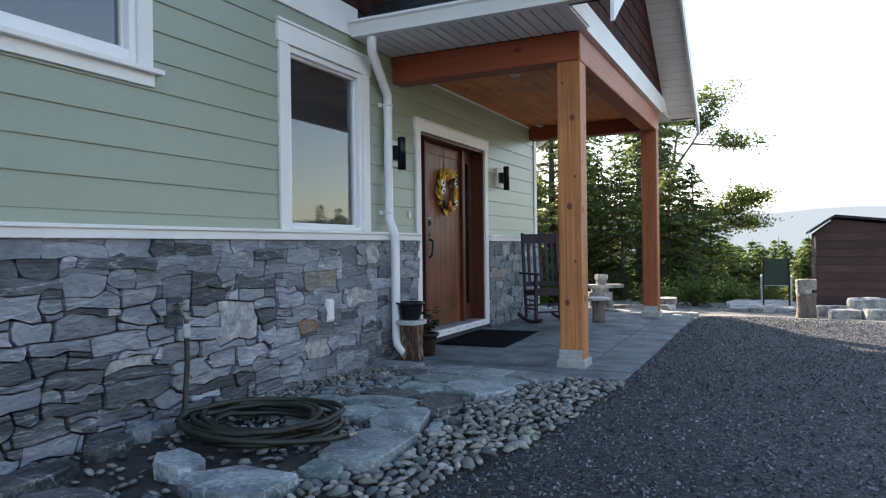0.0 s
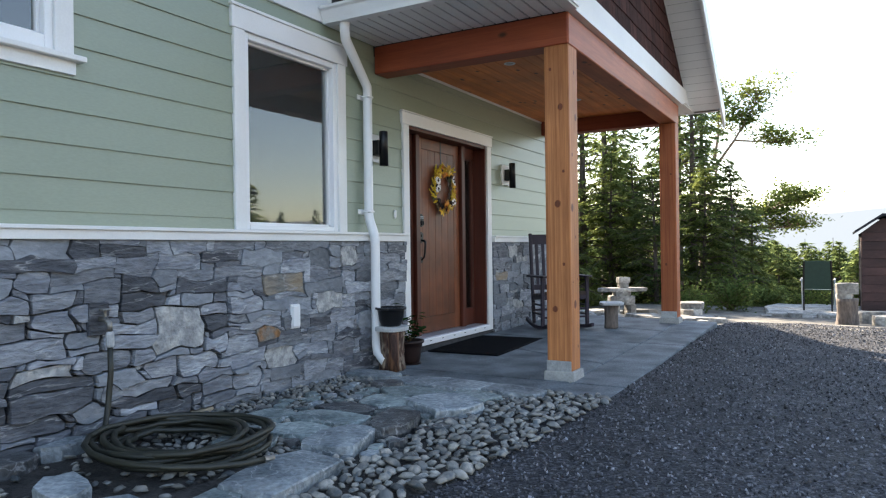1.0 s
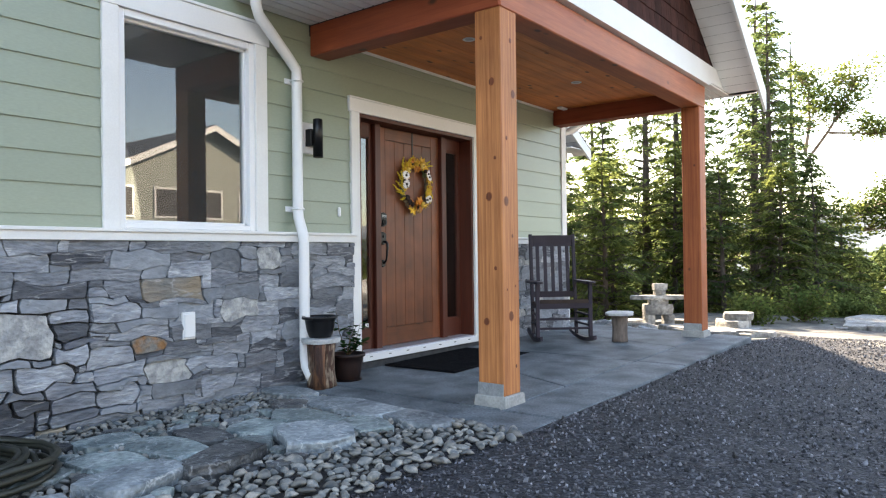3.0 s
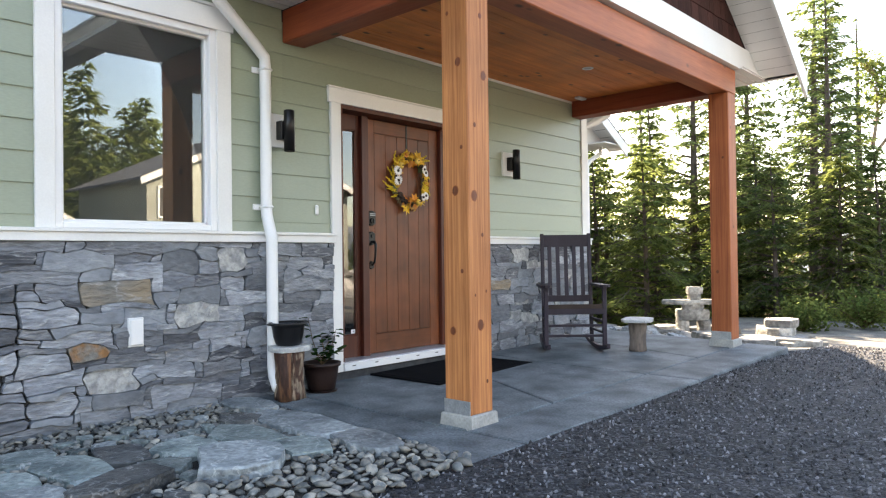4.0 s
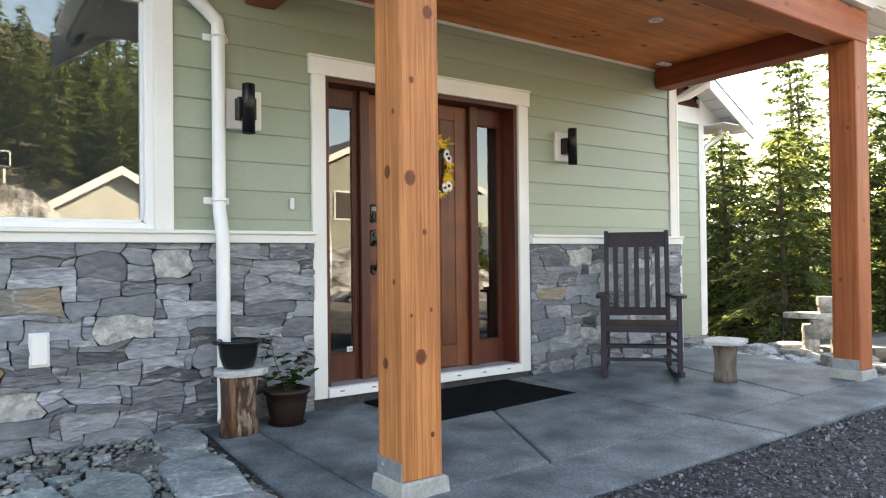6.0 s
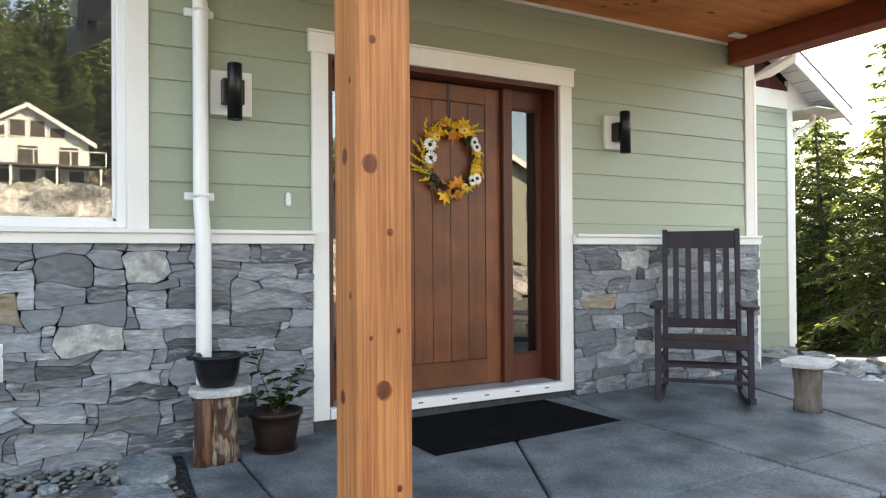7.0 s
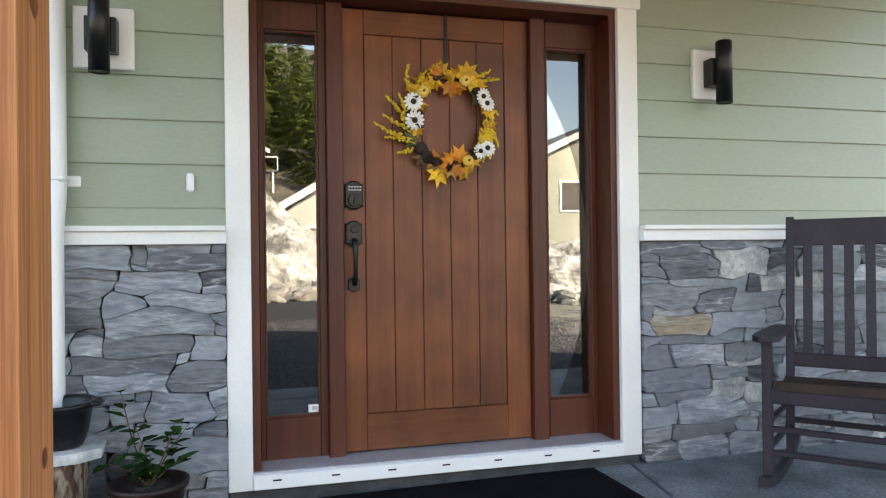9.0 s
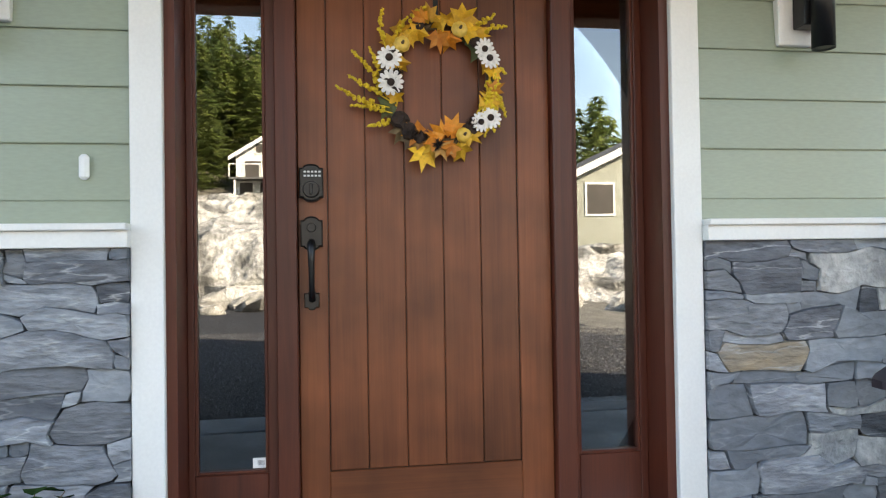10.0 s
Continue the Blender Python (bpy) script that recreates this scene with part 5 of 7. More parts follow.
def rough_slab(bm, cx, cy, sx, sy, z0, z1, seed, turn=0.0, n=14, pointed=0.25, tilt=0.0):
    """A split stone slab: irregular outline, chipped upper edge."""
    rr = random.Random(seed)
    ph = rr.random() * 6
    pts = []
    for k in range(n):
        a = 2 * math.pi * (k + rr.uniform(-0.3, 0.3)) / n
        ca, sa = math.cos(a), math.sin(a)
        q = 1 / max(abs(ca), abs(sa)) ** 0.75 * (1 - pointed * rr.random())
        pts.append((q * ca * sx / 2, q * sa * sy / 2))
    ct, st = math.cos(radians(turn)), math.sin(radians(turn))
    tx, ty = (rr.uniform(-tilt, tilt), rr.uniform(-tilt, tilt)) if tilt else (0.0, 0.0)
    rings = []
    for s, z, j in ((0.97, z0, 0), (1.0, z0 + (z1 - z0) * 0.5, 0.03), (0.995, z1 - (z1 - z0) * 0.12, 0.03), (0.965, z1, 0.02), (0.6, z1 + 0.01 * (z1 - z0), 0.09)):
        ring = []
        for px, py in pts:
            ux, uy = px * s * (1 + rr.uniform(-j, j)), py * s * (1 + rr.uniform(-j, j))
            ring.append(bm.verts.new((cx + ux * ct - uy * st, cy + ux * st + uy * ct, z + (rr.uniform(-0.05, 0.05) * (z1 - z0) if j else 0) + tx * ux + ty * uy)))
        rings.append(ring)
    c = bm.verts.new((cx, cy, z1 + 0.02 * (z1 - z0)))
    for a, b in zip(rings, rings[1:]):
        for k in range(n):
            bm.faces.new((a[k], a[(k + 1) % n], b[(k + 1) % n], b[k]))
    for k in range(n):
        bm.faces.new((rings[-1][k], rings[-1][(k + 1) % n], c))
    bm.faces.new(rings[0][::-1])


def stone_thing(name, cx, cy, sx, sy, z0, z1, material, seed, label, category, group="", turn=0.0, n=14, pointed=0.25, tilt=0.0):
    bm = bmesh.new()
    rough_slab(bm, cx, cy, sx, sy, z0, z1, seed, turn, n, pointed, tilt)
    return tagged(part(name, bm, material), label, category, group)


# stump stool with a pot, by the downspout
sz = slab_z(-1.482)
st1 = thing("stump_stool", (0.25, -1.49, sz), "short peeled log carrying a flat pale stone", "stool", "log stools")
part("log", log("log", (0.262, -1.5, sz), 0.112, 0.108, 0.335, M_BARK, 3), M_BARK, st1, "peeled log with patches of red bark", True)
bm = bmesh.new()
rough_slab(bm, 0.262, -1.49, 0.26, 0.31, sz + 0.335, sz + 0.372, 4, 8, 12, 0.06)
part("stone_top", bm, M_PALESLAB, st1, "pale flat stone")
bm = bmesh.new()
tube(bm, [(0.335, -1.585, sz + 0.002), (0.338, -1.588, sz + 0.16), (0.333, -1.585, sz + 0.33)], [0.05, 0.042, 0.046], 10)
part("bark_strip", bm, M_BARK_RED, st1, "strip of red-brown bark", True)
pot = thing("black_pot", (0.255, -1.5, sz + 0.374), "empty glossy black pot on the stone-topped log", "pot")
bm = bmesh.new()
lathe(bm, (0.255, -1.5, sz + 0.374), [(0.0653, 0.0000), (0.0827, 0.0026), (0.0905, 0.0172), (0.1044, 0.0602), (0.1131, 0.1204), (0.1175, 0.1419), (0.1340, 0.1453), (0.1375, 0.1548), (0.1340, 0.1634), (0.1192, 0.1634), (0.1087, 0.1505), (0.0974, 0.0946), (0.0783, 0.0688)], 36)
part("bowl", bm, M_POT, pot, smooth=True)
for sgn in (-1, 1):
    bm = bmesh.new()
    tube(bm, [(0.26 - 0.05, -1.5 + sgn * 0.122, sz + 0.528), (0.26 - 0.035, -1.5 + sgn * 0.146, sz + 0.528), (0.26 + 0.035, -1.5 + sgn * 0.146, sz + 0.528), (0.26 + 0.05, -1.5 + sgn * 0.122, sz + 0.528)], 0.009, 8)
    part("handle", bm, M_POT, pot, smooth=True)

pz = slab_z(-1.195)
plant = thing("potted_plant", (0.235, -1.195, pz), "leafy young plant in a dark brown plastic pot", "plant")
bm = bmesh.new()
lathe(bm, (0.235, -1.195, pz), [(0.113, 0.000), (0.118, 0.010), (0.097, 0.011)], 28)
part("saucer", bm, M_POT_BROWN, plant)
bm = bmesh.new()
lathe(bm, (0.235, -1.195, pz), [(0.092, 0.011), (0.099, 0.017), (0.121, 0.129), (0.128, 0.185), (0.143, 0.188), (0.145, 0.211), (0.134, 0.212), (0.126, 0.189)], 32)
part("pot_body", bm, M_POT_BROWN, plant, smooth=True)
bm = bmesh.new()
lathe(bm, (0.235, -1.195, pz), [(0.127, 0.176), (0.053, 0.191), (0.009, 0.194)], 18)
part("soil", bm, M_SOIL, plant)
rng = random.Random(4)
bm, bl = bmesh.new(), bmesh.new()


def leaf_blade(bm, at, d, L, w):
    d = d.normalized()
    s = d.cross(Vector((0, 0, 1)))
    s = s.normalized() if s.length > 0.05 else Vector((0, 1, 0))
    u = s.cross(d)
    v = [at, at + d * L * 0.35 + s * w * 0.5 + u * 0.004, at + d * L * 0.75 + s * w * 0.36 - u * 0.004, at + d * L - u * 0.012, at + d * L * 0.75 - s * w * 0.36 - u * 0.004, at + d * L * 0.35 - s * w * 0.5 + u * 0.004]
    q = [bm.verts.new(p) for p in v]
    bm.faces.new((q[0], q[1], q[2], q[3])); bm.faces.new((q[0], q[3], q[4], q[5]))


for lean, h in (((-0.02, -0.10), 0.36), ((0.04, -0.04), 0.24), ((0.05, 0.10), 0.26), ((-0.04, 0.14), 0.22), ((0.10, 0.02), 0.15), ((0.08, -0.12), 0.12), ((0.10, 0.12), 0.12)):
    b = Vector((0.235, -1.195, pz + 0.185))
    top = b + Vector((lean[0], lean[1], h))
    mid = (b + top) / 2 + Vector((rng.uniform(-0.02, 0.02), rng.uniform(-0.02, 0.02), 0.02))
    tube(bm, [b, mid, top], [0.004, 0.003, 0.0015], 5)
    for k in range(9):
        t = 0.2 + 0.8 * k / 8
        p = b.lerp(mid, t * 2) if t < 0.5 else mid.lerp(top, t * 2 - 1)
        a = rng.random() * 6.28
        leaf_blade(bl, p, Vector((math.cos(a), math.sin(a), rng.uniform(-0.2, 0.6))), rng.uniform(0.06, 0.095), rng.uniform(0.038, 0.06))
part("branching_stem", bm, M_TWIG, plant)
part("foliage", bl, M_PLANT, plant, "small oval green leaves")

# second stump stool, by the rocking chair
sz = slab_z(1.86)
st2 = thing("stump_stool", (1.19, 1.925, sz), "small grey log carrying a pale stone slab", "stool", "log stools")
part("log", log("log", (1.19, 1.925, sz), 0.080, 0.088, 0.29, M_BARK_GREY, 8), M_BARK_GREY, st2, "", True)
bm = bmesh.new()
rough_slab(bm, 1.19, 1.925, 0.30, 0.42, sz + 0.29, sz + 0.318, 9, 20, 12, 0.1)
part("stone_top", bm, M_PALESLAB, st2, "pale flat stone")

# rocking chair
CH = pose(0.62, 1.64, slab_z(1.64) + 0.0) @ Matrix.Rotation(math.atan2(0.68, 0.74), 4, "Z")   # local x: across, -y: to the front
chair = thing("rocking_chair", CH.translation, "dark painted wooden porch rocking chair with slatted back", "chair")


def cpart(name, bm, material=M_CHAIR, parent=None, label=""):
    bmesh.ops.transform(bm, matrix=CH, verts=bm.verts[:])
    return part(name, bm, material, parent or chair, label)


def cbar(name, a, b, w, d, material=M_CHAIR, bevel=0.004, parent=None):
    """A straight bar from a to b, w across and d deep."""
    a, b = Vector(a), Vector(b)
    ax = (b - a).normalized()
    ref = Vector((1, 0, 0)) if abs(ax.x) < 0.9 else Vector((0, 1, 0))
    sy = ax.cross(ref).normalized()
    sx = sy.cross(ax)
    m = Matrix((sx, sy, ax)).transposed()
    bm = bmesh.new()
    obox(bm, (a + b) / 2, (w, d, (b - a).length), m, bevel)
    return cpart(name, bm, material, parent)


for s in (-1, 1):
    cbar("back_post", (s * 0.245, 0.20, 0.06), (s * 0.245, 0.31, 1.175), 0.036, 0.036)
    cbar("front_leg", (s * 0.285, -0.20, 0.05), (s * 0.285, -0.20, 0.635), 0.04, 0.04)
    bm = bmesh.new()   # rocker: a bent plank
    n = 18
    rings = []
    for k in range(n + 1):
        y = -0.36 + 0.82 * k / n
        z = 0.006 + 0.32 * (y - 0.03) ** 2
        xs = s * (0.285 - 0.04 * (k / n))
        rings.append([bm.verts.new((xs + dx, y, z + dz)) for dx, dz in ((-0.016, 0), (0.016, 0), (0.016, 0.042), (-0.016, 0.042))])
    for a, b in zip(rings, rings[1:]):
        for k in range(4):
            bm.faces.new((a[k], a[(k + 1) % 4], b[(k + 1) % 4], b[k]))
    bm.faces.new(rings[0]); bm.faces.new(rings[-1][::-1])
    cpart("rocker", bm)
    bm = bmesh.new()   # arm: wide board with a rounded front
    out = [(-0.045, 0.27), (0.03, 0.27), (0.045, 0.1), (0.055, -0.15), (0.05, -0.25), (0.02, -0.285), (-0.03, -0.285), (-0.055, -0.25), (-0.05, -0.1)]
    lo = [bm.verts.new((s * 0.285 + s * px, py, 0.635)) for px, py in out]
    hi = [bm.verts.new((s * 0.285 + s * px, py, 0.658)) for px, py in out]
    bm.faces.new(lo); bm.faces.new(hi)
    for k in range(len(out)):
        bm.faces.new((lo[k], lo[(k + 1) % len(out)], hi[(k + 1) % len(out)], hi[k]))
    cpart("armrest", bm)
    for z in (0.19, 0.30):
        cbar("side_stretcher", (s * 0.275, -0.20, z), (s * 0.25, 0.215, z), 0.022, 0.022)
cbar("top_rail", (-0.235, 0.302, 1.10), (0.235, 0.302, 1.10), 0.024, 0.125)
cbar("lower_rail", (-0.235, 0.240, 0.50), (0.235, 0.240, 0.50), 0.022, 0.065)
for k in range(5):
    x = -0.17 + k * 0.085
    cbar("back_slat", (x, 0.246, 0.52), (x, 0.297, 1.06), 0.04, 0.012, bevel=0.002)
cbar("front_rail", (-0.27, -0.205, 0.405), (0.27, -0.205, 0.405), 0.026, 0.07)
cbar("rear_rail", (-0.235, 0.225, 0.385), (0.235, 0.225, 0.385), 0.024, 0.06)
for s in (-1, 1):
    cbar("side_rail", (s * 0.255, -0.19, 0.41), (s * 0.245, 0.215, 0.375), 0.024, 0.06)
for k in range(9):
    y = -0.215 + k * 0.049
    cbar("seat_slat", (-0.262, y, 0.447 - 0.028 * math.sin(math.pi * k / 10) - k * 0.003), (0.262, y, 0.447 - 0.028 * math.sin(math.pi * k / 10) - k * 0.003), 0.012, 0.042, M_CHAIR_SEAT, 0.002)
for z in (0.16, 0.26):
    cbar("front_stretcher", (-0.27, -0.20, z), (0.27, -0.20, z), 0.024, 0.024)
cbar("rear_stretcher", (-0.24, 0.21, 0.22), (0.24, 0.21, 0.22), 0.024, 0.024)

# ---- garden hose and tap ----
tap = thing("garden_tap", (0.07, -4.1, 0.62), "brass hose tap on the stone wall", "tap")
bm = bmesh.new()
box(bm, 0.03, 0.068, -4.16, -4.04, 0.56, 0.74, 0.004)
part("back_plate", bm, M_STONE_DARK, tap)
bm = bmesh.new()
tube(bm, [(0.06, -4.1, 0.65), (0.12, -4.1, 0.65), (0.15, -4.1, 0.63), (0.155, -4.1, 0.58)], [0.014, 0.016, 0.016, 0.014], 10)
part("spout", bm, M_BRASS, tap, smooth=True)
bm = bmesh.new()
lathe(bm, (0.115, -4.1, 0.665), [(0.008, 0), (0.008, 0.03), (0.03, 0.032), (0.033, 0.038), (0.03, 0.045), (0.008, 0.046)], 14)
part("wheel_handle", bm, M_BRASS, tap)
bm = bmesh.new()
lathe(bm, (0.155, -4.1, 0.50), [(0.018, 0), (0.022, 0.01), (0.022, 0.07), (0.016, 0.085)], 14)
part("hose_connector", bm, M_PALESLAB, tap, "grey plastic connector")
hose = thing("garden_hose", (0.66, -4.07, 0.0), "coiled dark olive garden hose lying on the stones", "hose")
rng = random.Random(21)
pts = [Vector((0.155, -4.1, 0.50)), Vector((0.158, -4.1, 0.36)), Vector((0.16, -4.12, 0.18)), Vector((0.19, -4.16, 0.08)), Vector((0.26, -4.28, 0.06))]
HC = Vector((0.70, -4.08, 0.02))
turns = 8
for k in range(turns * 20):
    a = radians(205 + k * 18)
    t = k / 20
    r = 0.40 + 0.045 * math.sin(t * 2.6 + 1) - 0.025 * (t % 3)
    lay = int(t)
    pts.append(HC + Vector((0.05 * math.sin(lay * 2.1), 0.05 * math.cos(lay * 1.7), 0)) + Vector((r * math.cos(a), 0.92 * r * math.sin(a), 0.011 * t + 0.010 * math.sin(a * 2 + t) + 0.008 * rng.uniform(-1, 1))))
for k in range(10):
    a = radians(205 + turns * 360 + k * 18)
    pts.append(HC + Vector(((0.42 + 0.02 * k) * math.cos(a), 0.42 * math.sin(a) - 0.01 * k, 0.09 - 0.007 * k)))
bm = bmesh.new()
tube(bm, pts, 0.0155, 8)
part("hose_coil", bm, M_HOSE, hose, smooth=True)
bm = bmesh.new()
tube(bm, [pts[-1], pts[-1] + (pts[-1] - pts[-2]).normalized() * 0.05], 0.018, 10)
part("end_coupling", bm, M_BRASS, hose, "brass end coupling")

# ---- stone and pebble bed along the wall ----
soil = thing("planting_bed", (1.0, -3.4, -0.03), "bed of dark soil under river pebbles and flagstones", "bed", kind="structure")


def bed_edge(y):
    """How far the pebbles reach from the wall."""
    return 2.26 - 0.06 * smooth01(-2.0, -3.0, y) - 0.22 * smooth01(-3.0, -4.6, y) - 0.25 * smooth01(-4.6, -6.5, y) + 0.05 * noise.noise((y * 3, 0.5, 2))


verts, faces = [], []
ny, nx = 60, 24
for j in range(ny + 1):
    y = -7.0 + 5.28 * j / ny
    for i in range(nx + 1):
        x = -0.05 + (bed_edge(y) + 0.05) * i / nx
        verts.append((x, y, -0.035 + 0.012 * noise.noise((x * 5, y * 5, 4)) - 0.01 * (i == nx)))
faces = [(j * (nx + 1) + i, j * (nx + 1) + i + 1, (j + 1) * (nx + 1) + i + 1, (j + 1) * (nx + 1) + i) for j in range(ny) for i in range(nx)]
raw("soil_sheet", verts, faces, M_SOIL, soil, smooth=True)

# flagstones: x, y, length across, length along, height, turn
FLAGS = ((1.44, -4.15, 0.40, 0.62, 0.055, 3), (1.32, -3.57, 0.34, 0.47, 0.055, 12), (1.37, -3.15, 0.28, 0.50, 0.065, 18), (1.41, -4.50, 0.20, 0.22, 0.045, 36), (1.22, -4.86, 0.50, 0.40, 0.06, 10),
         (0.78, -4.76, 0.22, 0.34, 0.07, 72), (0.17, -4.66, 0.18, 0.32, 0.06, 12), (0.12, -4.34, 0.15, 0.32, 0.06, 8), (0.99, -2.32, 0.54, 0.28, 0.024, 0), (0.98, -1.93, 0.84, 0.32, 0.028, 0),
         (1.58, -1.93, 0.50, 0.26, 0.026, -10), (1.43, -2.23, 0.34, 0.24, 0.024, -20))
FLAGS += ((1.39, -2.58, 0.55, 0.44, 0.055, -30), (0.98, -2.64, 0.36, 0.30, 0.020, 12), (0.86, -2.92, 0.42, 0.24, 0.020, -6), (1.22, -2.88, 0.22, 0.27, 0.022, -25), (0.92, -3.17, 0.50, 0.26, 0.022, 9),
          (0.30, -1.84, 0.46, 0.24, 0.030, -3), (0.62, -2.12, 0.24, 0.24, 0.02, 30), (0.92, -3.48, 0.40, 0.28, 0.02, 5), (0.55, -3.30, 0.28, 0.30, 0.018, -8), (0.85, -3.80, 0.34, 0.26, 0.02, 12))
FLAGS += ((0.30, -5.15, 0.22, 0.44, 0.05, 4), (0.75, -5.35, 0.40, 0.36, 0.05, 30), (1.2, -5.4, 0.44, 0.36, 0.05, -20))
flags = []
for i, (fx, fy, sx, sy, h, turn) in enumerate(FLAGS):
    lab = "pale blue-grey flagstone with a broken white edge" if h > 0.045 else "blue-grey slate flagstone set flush in the bed"
    flags.append((fx, fy, sx * 0.5, sy * 0.5, radians(turn)))
    fm = M_FLAG_DARK if i in (2, 6, 14, 18, 22, 23, 24) else M_FLAG_PALE if h > 0.045 or i in (9, 10, 17) else M_FLAG
    stone_thing("flagstone", fx, fy, sx * (1.02 if h > 0.045 else 1.16), sy * (1.02 if h > 0.045 else 1.16), -0.05, h * 0.62 if h > 0.045 else 0.004 + 0.25 * h, fm, 100 + i, lab, "flagstone", "flagstones of the bed", turn, 9, 0.2, 0.025)

# thin split shards fill the gaps between the flagstones
rng = random.Random(63)
laid = list(flags)
tries = 0
while len(laid) < len(FLAGS) + 44 and tries < 4000:
    tries += 1
    fx, fy, sx, sy, turn = rng.uniform(0.35, 1.62), rng.uniform(-3.7, -1.84), rng.uniform(0.09, 0.19), rng.uniform(0.07, 0.14), rng.uniform(0, 180)
    if any((abs(fx - q[0]) < (q[2] + 0.45 * sx)) and (abs(fy - q[1]) < (q[3] + 0.45 * sx)) for q in laid):
        continue
    laid.append((fx, fy, sx * 0.5, sy * 0.5, radians(turn)))
    stone_thing("slate_shard", fx, fy, sx, sy, -0.04, rng.uniform(-0.004, 0.008), rng.choice((M_FLAG, M_FLAG, M_FLAG_PALE, M_FLAG_DARK)), 1000 + tries, "small split shard of blue-grey slate in the bed", "stone shard", "slate shards of the bed", turn, 7, 0.25, 0.08)
flags = laid


def pebble_mesh(seed, n=7, m=5):
    rr = random.Random(seed)
    v, f = [], []
    sq = (rr.uniform(0.85, 1.35), rr.uniform(0.6, 0.95), rr.uniform(0.32, 0.52))
    off = rr.random() * 50
    for j in range(m + 1):
        th = math.pi * j / m
        if j in (0, m):
            v.append(Vector((0, 0, math.cos(th))))
        else:
            v += [Vector((math.sin(th) * math.cos(2 * math.pi * k / n), math.sin(th) * math.sin(2 * math.pi * k / n), math.cos(th))) for k in range(n)]
    v = [tuple(p[i] * sq[i] * (1 + 0.42 * noise.noise(p * 1.5 + Vector((off, 0, 0)))) for i in range(3)) for p in v]
    for k in range(n):
        f.append((0, 1 + k, 1 + (k + 1) % n))
        f.append((len(v) - 1, 1 + (m - 2) * n + (k + 1) % n, 1 + (m - 2) * n + k))
        for j in range(m - 2):
            a, b = 1 + j * n, 1 + (j + 1) * n
            f.append((a + k, b + k, b + (k + 1) % n, a + (k + 1) % n))
    return v, f


def on_flag(x, y, grow=0.0):
    for fx, fy, a, b, turn in flags:
        u = (x - fx) * math.cos(turn) + (y - fy) * math.sin(turn)
        w = (y - fy) * math.cos(turn) - (x - fx) * math.sin(turn)
        if (abs(u) / (a * 0.96 + grow)) ** 3 + (abs(w) / (b * 0.96 + grow)) ** 3 < 1:
            return True
    return False


shapes = [pebble_mesh(s) for s in range(8)]
pmeshes = []
for v, f in shapes:
    me = bpy.data.meshes.new("pebble")
    me.from_pydata(v, [], f)
    me.materials.append(M_PEBBLE)
    me.polygons.foreach_set("use_smooth", [True] * len(me.polygons))
    pmeshes.append(me)
rng = random.Random(77)
grid, near, rest_v, rest_f = {}, 0, [], []
for _ in range(34000):
    y = rng.uniform(-6.2, -1.66)
    x = rng.uniform(0.06, bed_edge(y) - 0.01)
    if y > -1.74 - 0.02 * x or y < -3.9 and x < 1.3 and rng.random() < (0.9 if y > -4.3 else 0.97):
        continue
    out_side = x > 1.45 + 0.25 * smooth01(-3.2, -2.2, y)
    s = rng.uniform(0.020, 0.040) if out_side else rng.uniform(0.014, 0.030)
    if rng.random() < 0.05:
        s *= 1.35
    if on_flag(x, y, s * 0.5):
        continue
    key = (int(x / 0.09), int(y / 0.09))
    if any((x - q[0]) ** 2 + (y - q[1]) ** 2 < (0.84 * (s + q[2])) ** 2 for i in (-1, 0, 1) for j in (-1, 0, 1) for q in grid.get((key[0] + i, key[1] + j), ())):
        continue
    grid.setdefault(key, []).append((x, y, s))
    m = pose(x, y, -0.022 + s * rng.uniform(0.05, 0.5), rng.uniform(-25, 25), rng.uniform(-25, 25), rng.uniform(0, 360)) @ Matrix.Scale(s, 4)
    k = rng.randrange(8)
    if near < 300 and x > 1.2 and -4.3 < y < -1.7:
        ob = new("pebble", pmeshes[k]); ob.parent = soil; ob.matrix_parent_inverse = Matrix.Translation(soil.location).inverted(); ob.matrix_basis = m
        near += 1
    else:
        v, f = shapes[k]
        b = len(rest_v)
        rest_v += [tuple(m @ Vector(p)) for p in v]
        rest_f += [tuple(b + i for i in q) for q in f]
raw("pebbles", rest_v, rest_f, M_PEBBLES, soil, "rounded grey river pebbles", True)["kind"] = "stuff"

# loose gravel chips on the drive
rng = random.Random(5)
cv, cf = [], []
count = 0
while count < 70000:
    y = -7.6 + 12.5 * rng.random() ** 1.35
    x = 1.4 + 7.0 * rng.random()
    if x < (XE + 0.012 if y > -1.93 and y < 3.0 else bed_edge(y) - 0.05):
        continue
    count += 1
    s = rng.uniform(0.006, 0.0135) * (1.4 if rng.random() < 0.06 else 1)
    if -1.9 < y < 3.0 and x < XE + 0.1:
        s *= 1.2
    e = Euler((rng.random() * 6, rng.random() * 6, rng.random() * 6)).to_matrix()
    c = Vector((x, y, ground_z(x, y) + s * 0.35))
    b = len(cv)
    a1, a2, a3 = rng.uniform(0.7, 1.3), rng.uniform(0.5, 1.0), rng.uniform(0.35, 0.7)
    for p in ((1, 0, 0), (-0.9, 0.3, 0.1), (0.1, 1, 0), (-0.1, -1, 0.1), (0.2, 0.1, 1), (0, 0, -1)):
        cv.append(tuple(c + e @ Vector((p[0] * a1, p[1] * a2, p[2] * a3)) * s))
    for f in ((0, 2, 4), (2, 1, 4), (1, 3, 4), (3, 0, 4), (2, 0, 5), (1, 2, 5), (3, 1, 5), (0, 3, 5)):
        cf.append(tuple(b + i for i in f))
